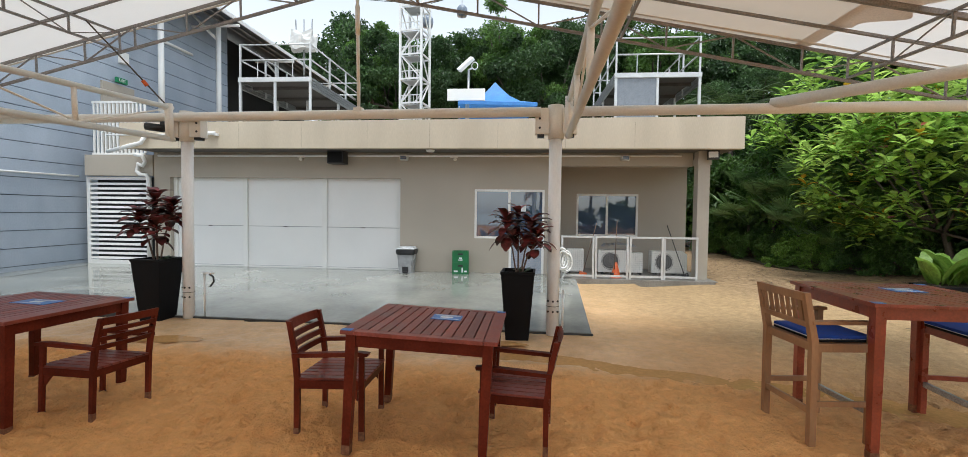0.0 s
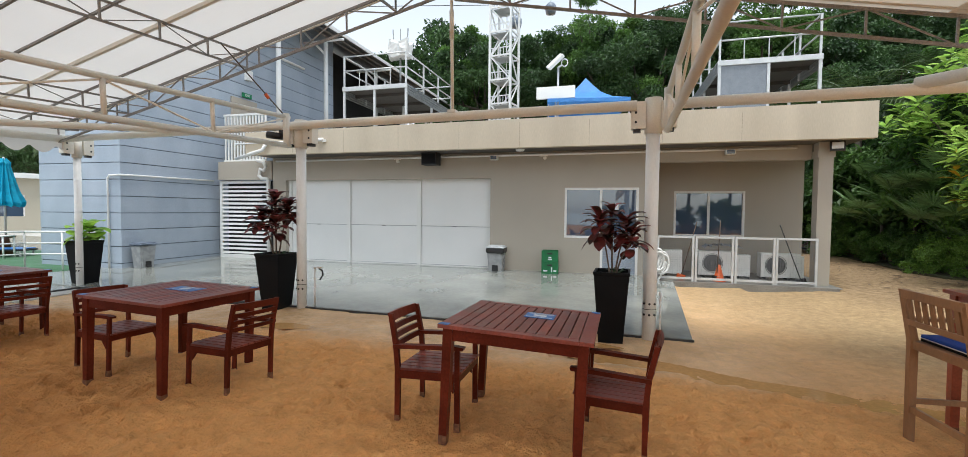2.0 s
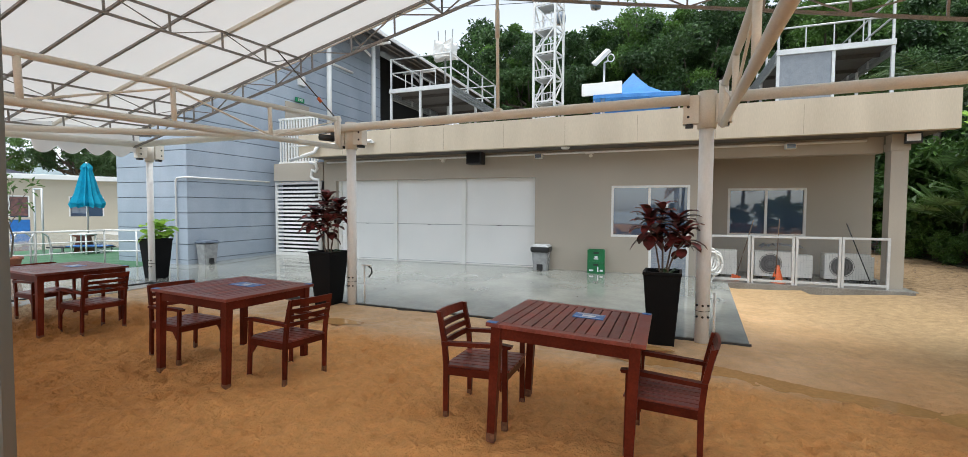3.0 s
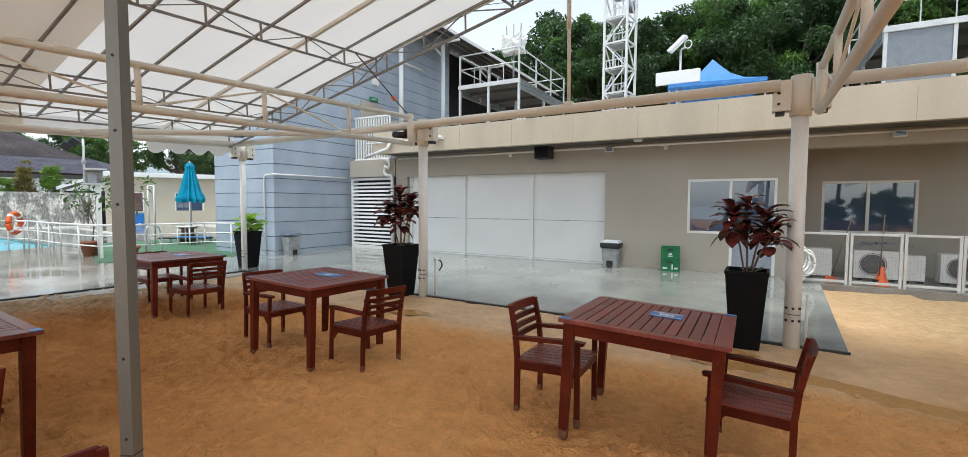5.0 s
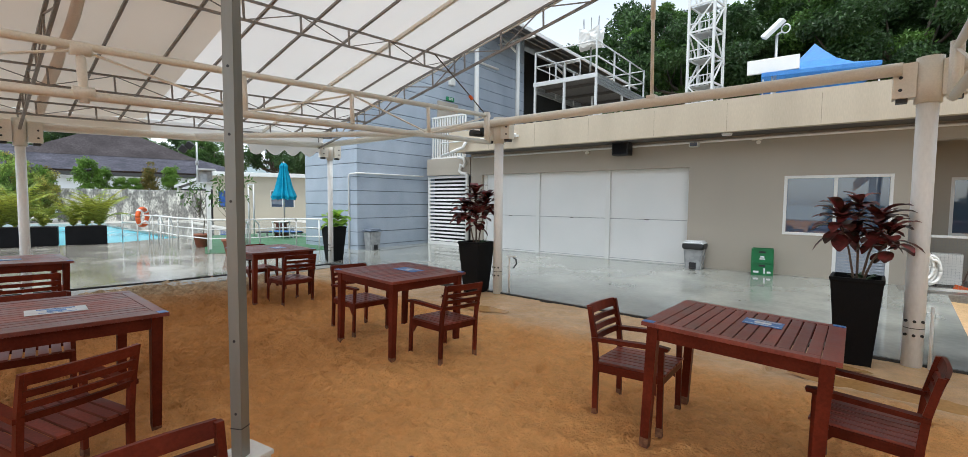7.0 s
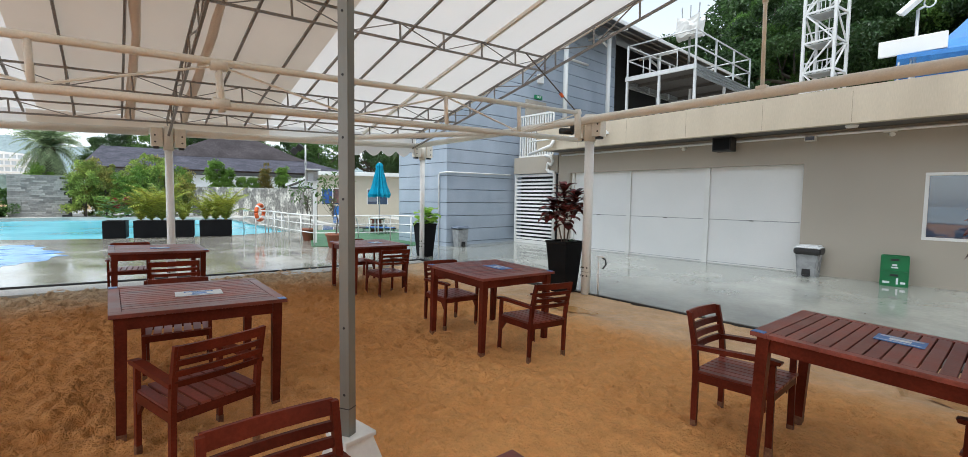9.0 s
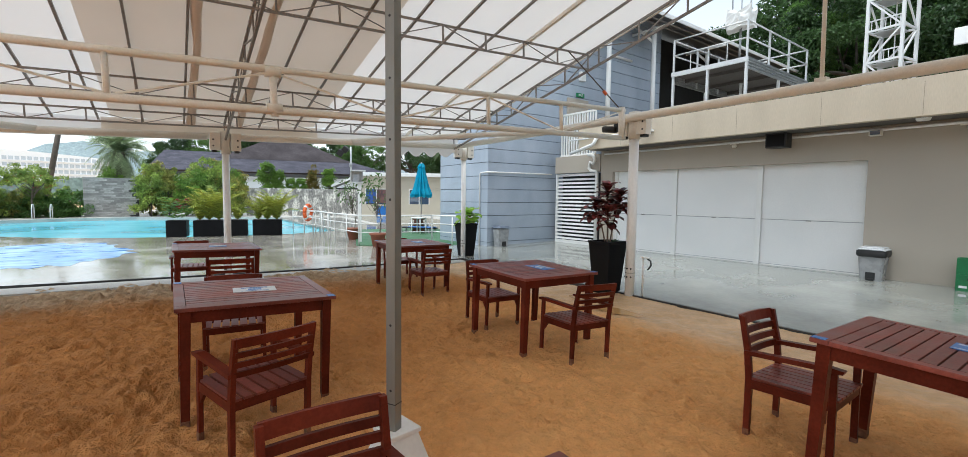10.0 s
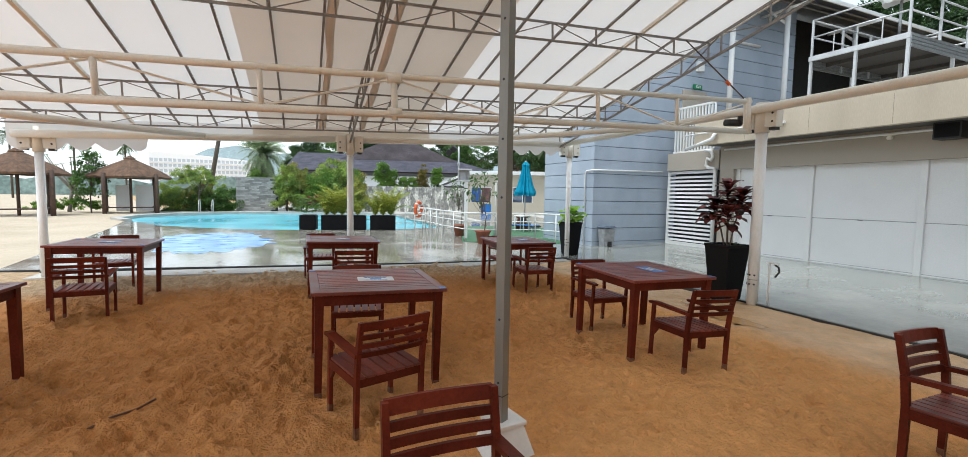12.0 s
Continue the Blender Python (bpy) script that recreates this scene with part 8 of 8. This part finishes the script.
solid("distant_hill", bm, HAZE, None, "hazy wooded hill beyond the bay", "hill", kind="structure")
bm = bmesh.new()
rows = []
for i in range(90):
    y = -170 + i * 3.0
    h = 4.6 + 2.5 * noise.noise((y * 0.08, 1, 0)) + 1.2 * noise.noise((y * 0.5, 5, 0))
    rows.append((bm.verts.new((-150, y, -1)), bm.verts.new((-152 + noise.noise((y, 0, 1)), y, h))))
for ra, rb in zip(rows, rows[1:]):
    bm.faces.new((ra[0], rb[0], rb[1], ra[1]))
# greyed greens, with the haze of distance put into the colour
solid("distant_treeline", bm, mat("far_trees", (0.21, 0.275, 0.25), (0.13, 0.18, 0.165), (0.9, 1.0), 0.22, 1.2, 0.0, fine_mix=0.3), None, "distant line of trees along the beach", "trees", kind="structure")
pl = thing("pool_ladder", pose(-39.4, -1.6, 0.0, 0, 0, 82), "steel pool ladder handrails", "pool ladder")
for dx in (-0.4, 0.4):
    part("handrail", pipe(bmesh.new(), [(dx, 0.6, 0.0), (dx, 0.6, 0.7), (dx, 0.45, 0.95), (dx, 0.15, 0.95), (dx, 0.0, 0.7), (dx, -0.05, -0.1)], 0.028, 8), GALVW, pl)
# leaf litter and debris on the sand
deb = mat("dry_leaf", (0.13, 0.07, 0.035), (0.07, 0.04, 0.02))
lv = bmesh.new()
random.seed(3)
for i in range(420):
    y = random.uniform(5.0, 15.0)
    x = random.uniform(4.2, 8.2) if i < 150 else 6.2 + random.random() ** 0.6 * 1.6 + (0.8 if y < 10.5 else 0.0)
    z = sand_height(x, y) + 0.012
    a = random.uniform(0, 6.3)
    blade(lv, (x, y, z), (math.cos(a), math.sin(a), 0.05), random.uniform(0.08, 0.22), 0.05, 0.1, 2)
tagged(solid("leaf_litter", lv, deb, None, "scattered dry brown leaves on the sand", "dry leaves"), kind="stuff")
st = thing("fallen_branch", sc(-5.73, -1.3, 0.012, 0.62, 128), "thin dry branch lying on the sand", "branch")
part("twig", pipe(bmesh.new(), [(-0.35, 0, 0.005), (-0.1, 0.03, 0.02), (0.15, 0.0, 0.012), (0.4, 0.06, 0.02)], 0.013, 6), mat("dry_twig", (0.17, 0.075, 0.038), (0.10, 0.042, 0.02)), st)

# conical shrubs behind the painted wall
CONE = [tree_mesh(4.6, (0.62, 0.62, 2.0), 60, 60, 0.3, 0.15, 0.07, LEAFY, 0.06, 0.3), tree_mesh(4.6, (0.6, 0.6, 2.0), 60, 60, 0.3, 0.15, 0.07, mat("orange_tipped_leaf", (0.30, 0.19, 0.05), (0.10, 0.14, 0.03), trans=0.3, island=0.35), 0.06, 0.3)]
for i, (x, y, s, k) in enumerate(((-44.6, 12.6, 1.05, 0), (-44.4, 13.5, 0.9, 0), (-44.0, 16.5, 0.95, 1), (-43.6, 17.8, 0.98, 0), (-44.6, 10.4, 0.8, 1), (-44.2, 14.6, 0.75, 0), (-43.9, 15.4, 0.75, 0))):
    tree(CONE[k], sc(x, y, -0.05, s, i * 31.0), "narrow clipped shrub behind the painted wall", "shrub", "conical shrubs", "shrub")
# bare frangipani and a low clipped hedge by the gazebos
bt = thing("bare_tree", pose(-42.9, -9.6, 0), "nearly leafless pale-limbed tree beside the gazebo", "tree")
bm, bm2 = bmesh.new(), bmesh.new()
pipe_taper(bm, [Vector((0, 0, -0.1)), Vector((0.1, 0.1, 0.8)), Vector((0, 0.2, 1.5))], 0.14, 0.1)
random.seed(12)
for k in range(16):
    a, z = 2.399 * k, 2.2 + 2.0 * random.random()
    e = Vector((1.2 * math.cos(a), 1.3 * math.sin(a), z))
    pipe_taper(bm, [Vector((0, 0.2, 1.4)), Vector((0.4 * math.cos(a), 0.2 + 0.4 * math.sin(a), 2.0)), e], 0.06, 0.025, 6)
    for q in range(7):
        blade(bm2, e, (math.cos(q * 2.4), math.sin(q * 2.4), 0.5), 0.28, 0.1, 0.8, 3)
part("trunk", bm, mat("pale_bark", (0.30, 0.27, 0.23)), bt)
part("leaves", bm2, LEAF, bt)
c, pts, dirs, normal = crown_points(60, 60, (0.55, 2.2, 0.42), 0.2, 0.3)
lh = thing("low_hedge", pose(-42.6, -9.7, 0.0), "low clipped yellow-green hedge on the beach edge", "hedge")
part("leaves", leaf_cloud("leaves", pts + np.array([0, 0, 0.45]), dirs, 0.12, 0.07, LEAFY, faces_to=normal), None, lh)

# white stool and a stone base beside the parasol
sto = thing("stool", pose(-18.2, 10.6, 0.03, 0, 0, 15), "small white tubular stool beside the parasol", "stool")
for dx in (-0.24, 0.24):
    for dy in (-0.18, 0.18):
        part("leg", tube(bmesh.new(), (dx, dy, 0), (dx, dy, 0.68), 0.025, 8), WHITE, sto)
part("seat", bx(-0.28, 0.28, -0.22, 0.22, 0.68, 0.72, 0.015), WHITE, sto)
ub = thing("parasol_base", pose(-19.3, 11.35, 0.03), "red-brown tapered parasol weight", "parasol base")
part("block", lathe(bmesh.new(), [(0.0, 0.0), (0.3, 0.0), (0.2, 0.55), (0.36, 0.6), (0.36, 0.66), (0.0, 0.66)], 16), TERRA, ub)
# square tubular sign frame by the pool rail
fr2 = thing("metal_frame", pose(-19.9, 10.4, 0.03, 0, 0, 20), "tall grey metal frame standing by the pool", "frame")
for dx in (-0.12, 0.12):
    part("post", tube(bmesh.new(), (dx, 0, 0), (dx, 0, 2.2), 0.03, 8), GALVW, fr2)
part("cross_rail", tube(bmesh.new(), (-0.12, 0, 2.18), (0.12, 0, 2.18), 0.03, 8), GALVW, fr2)
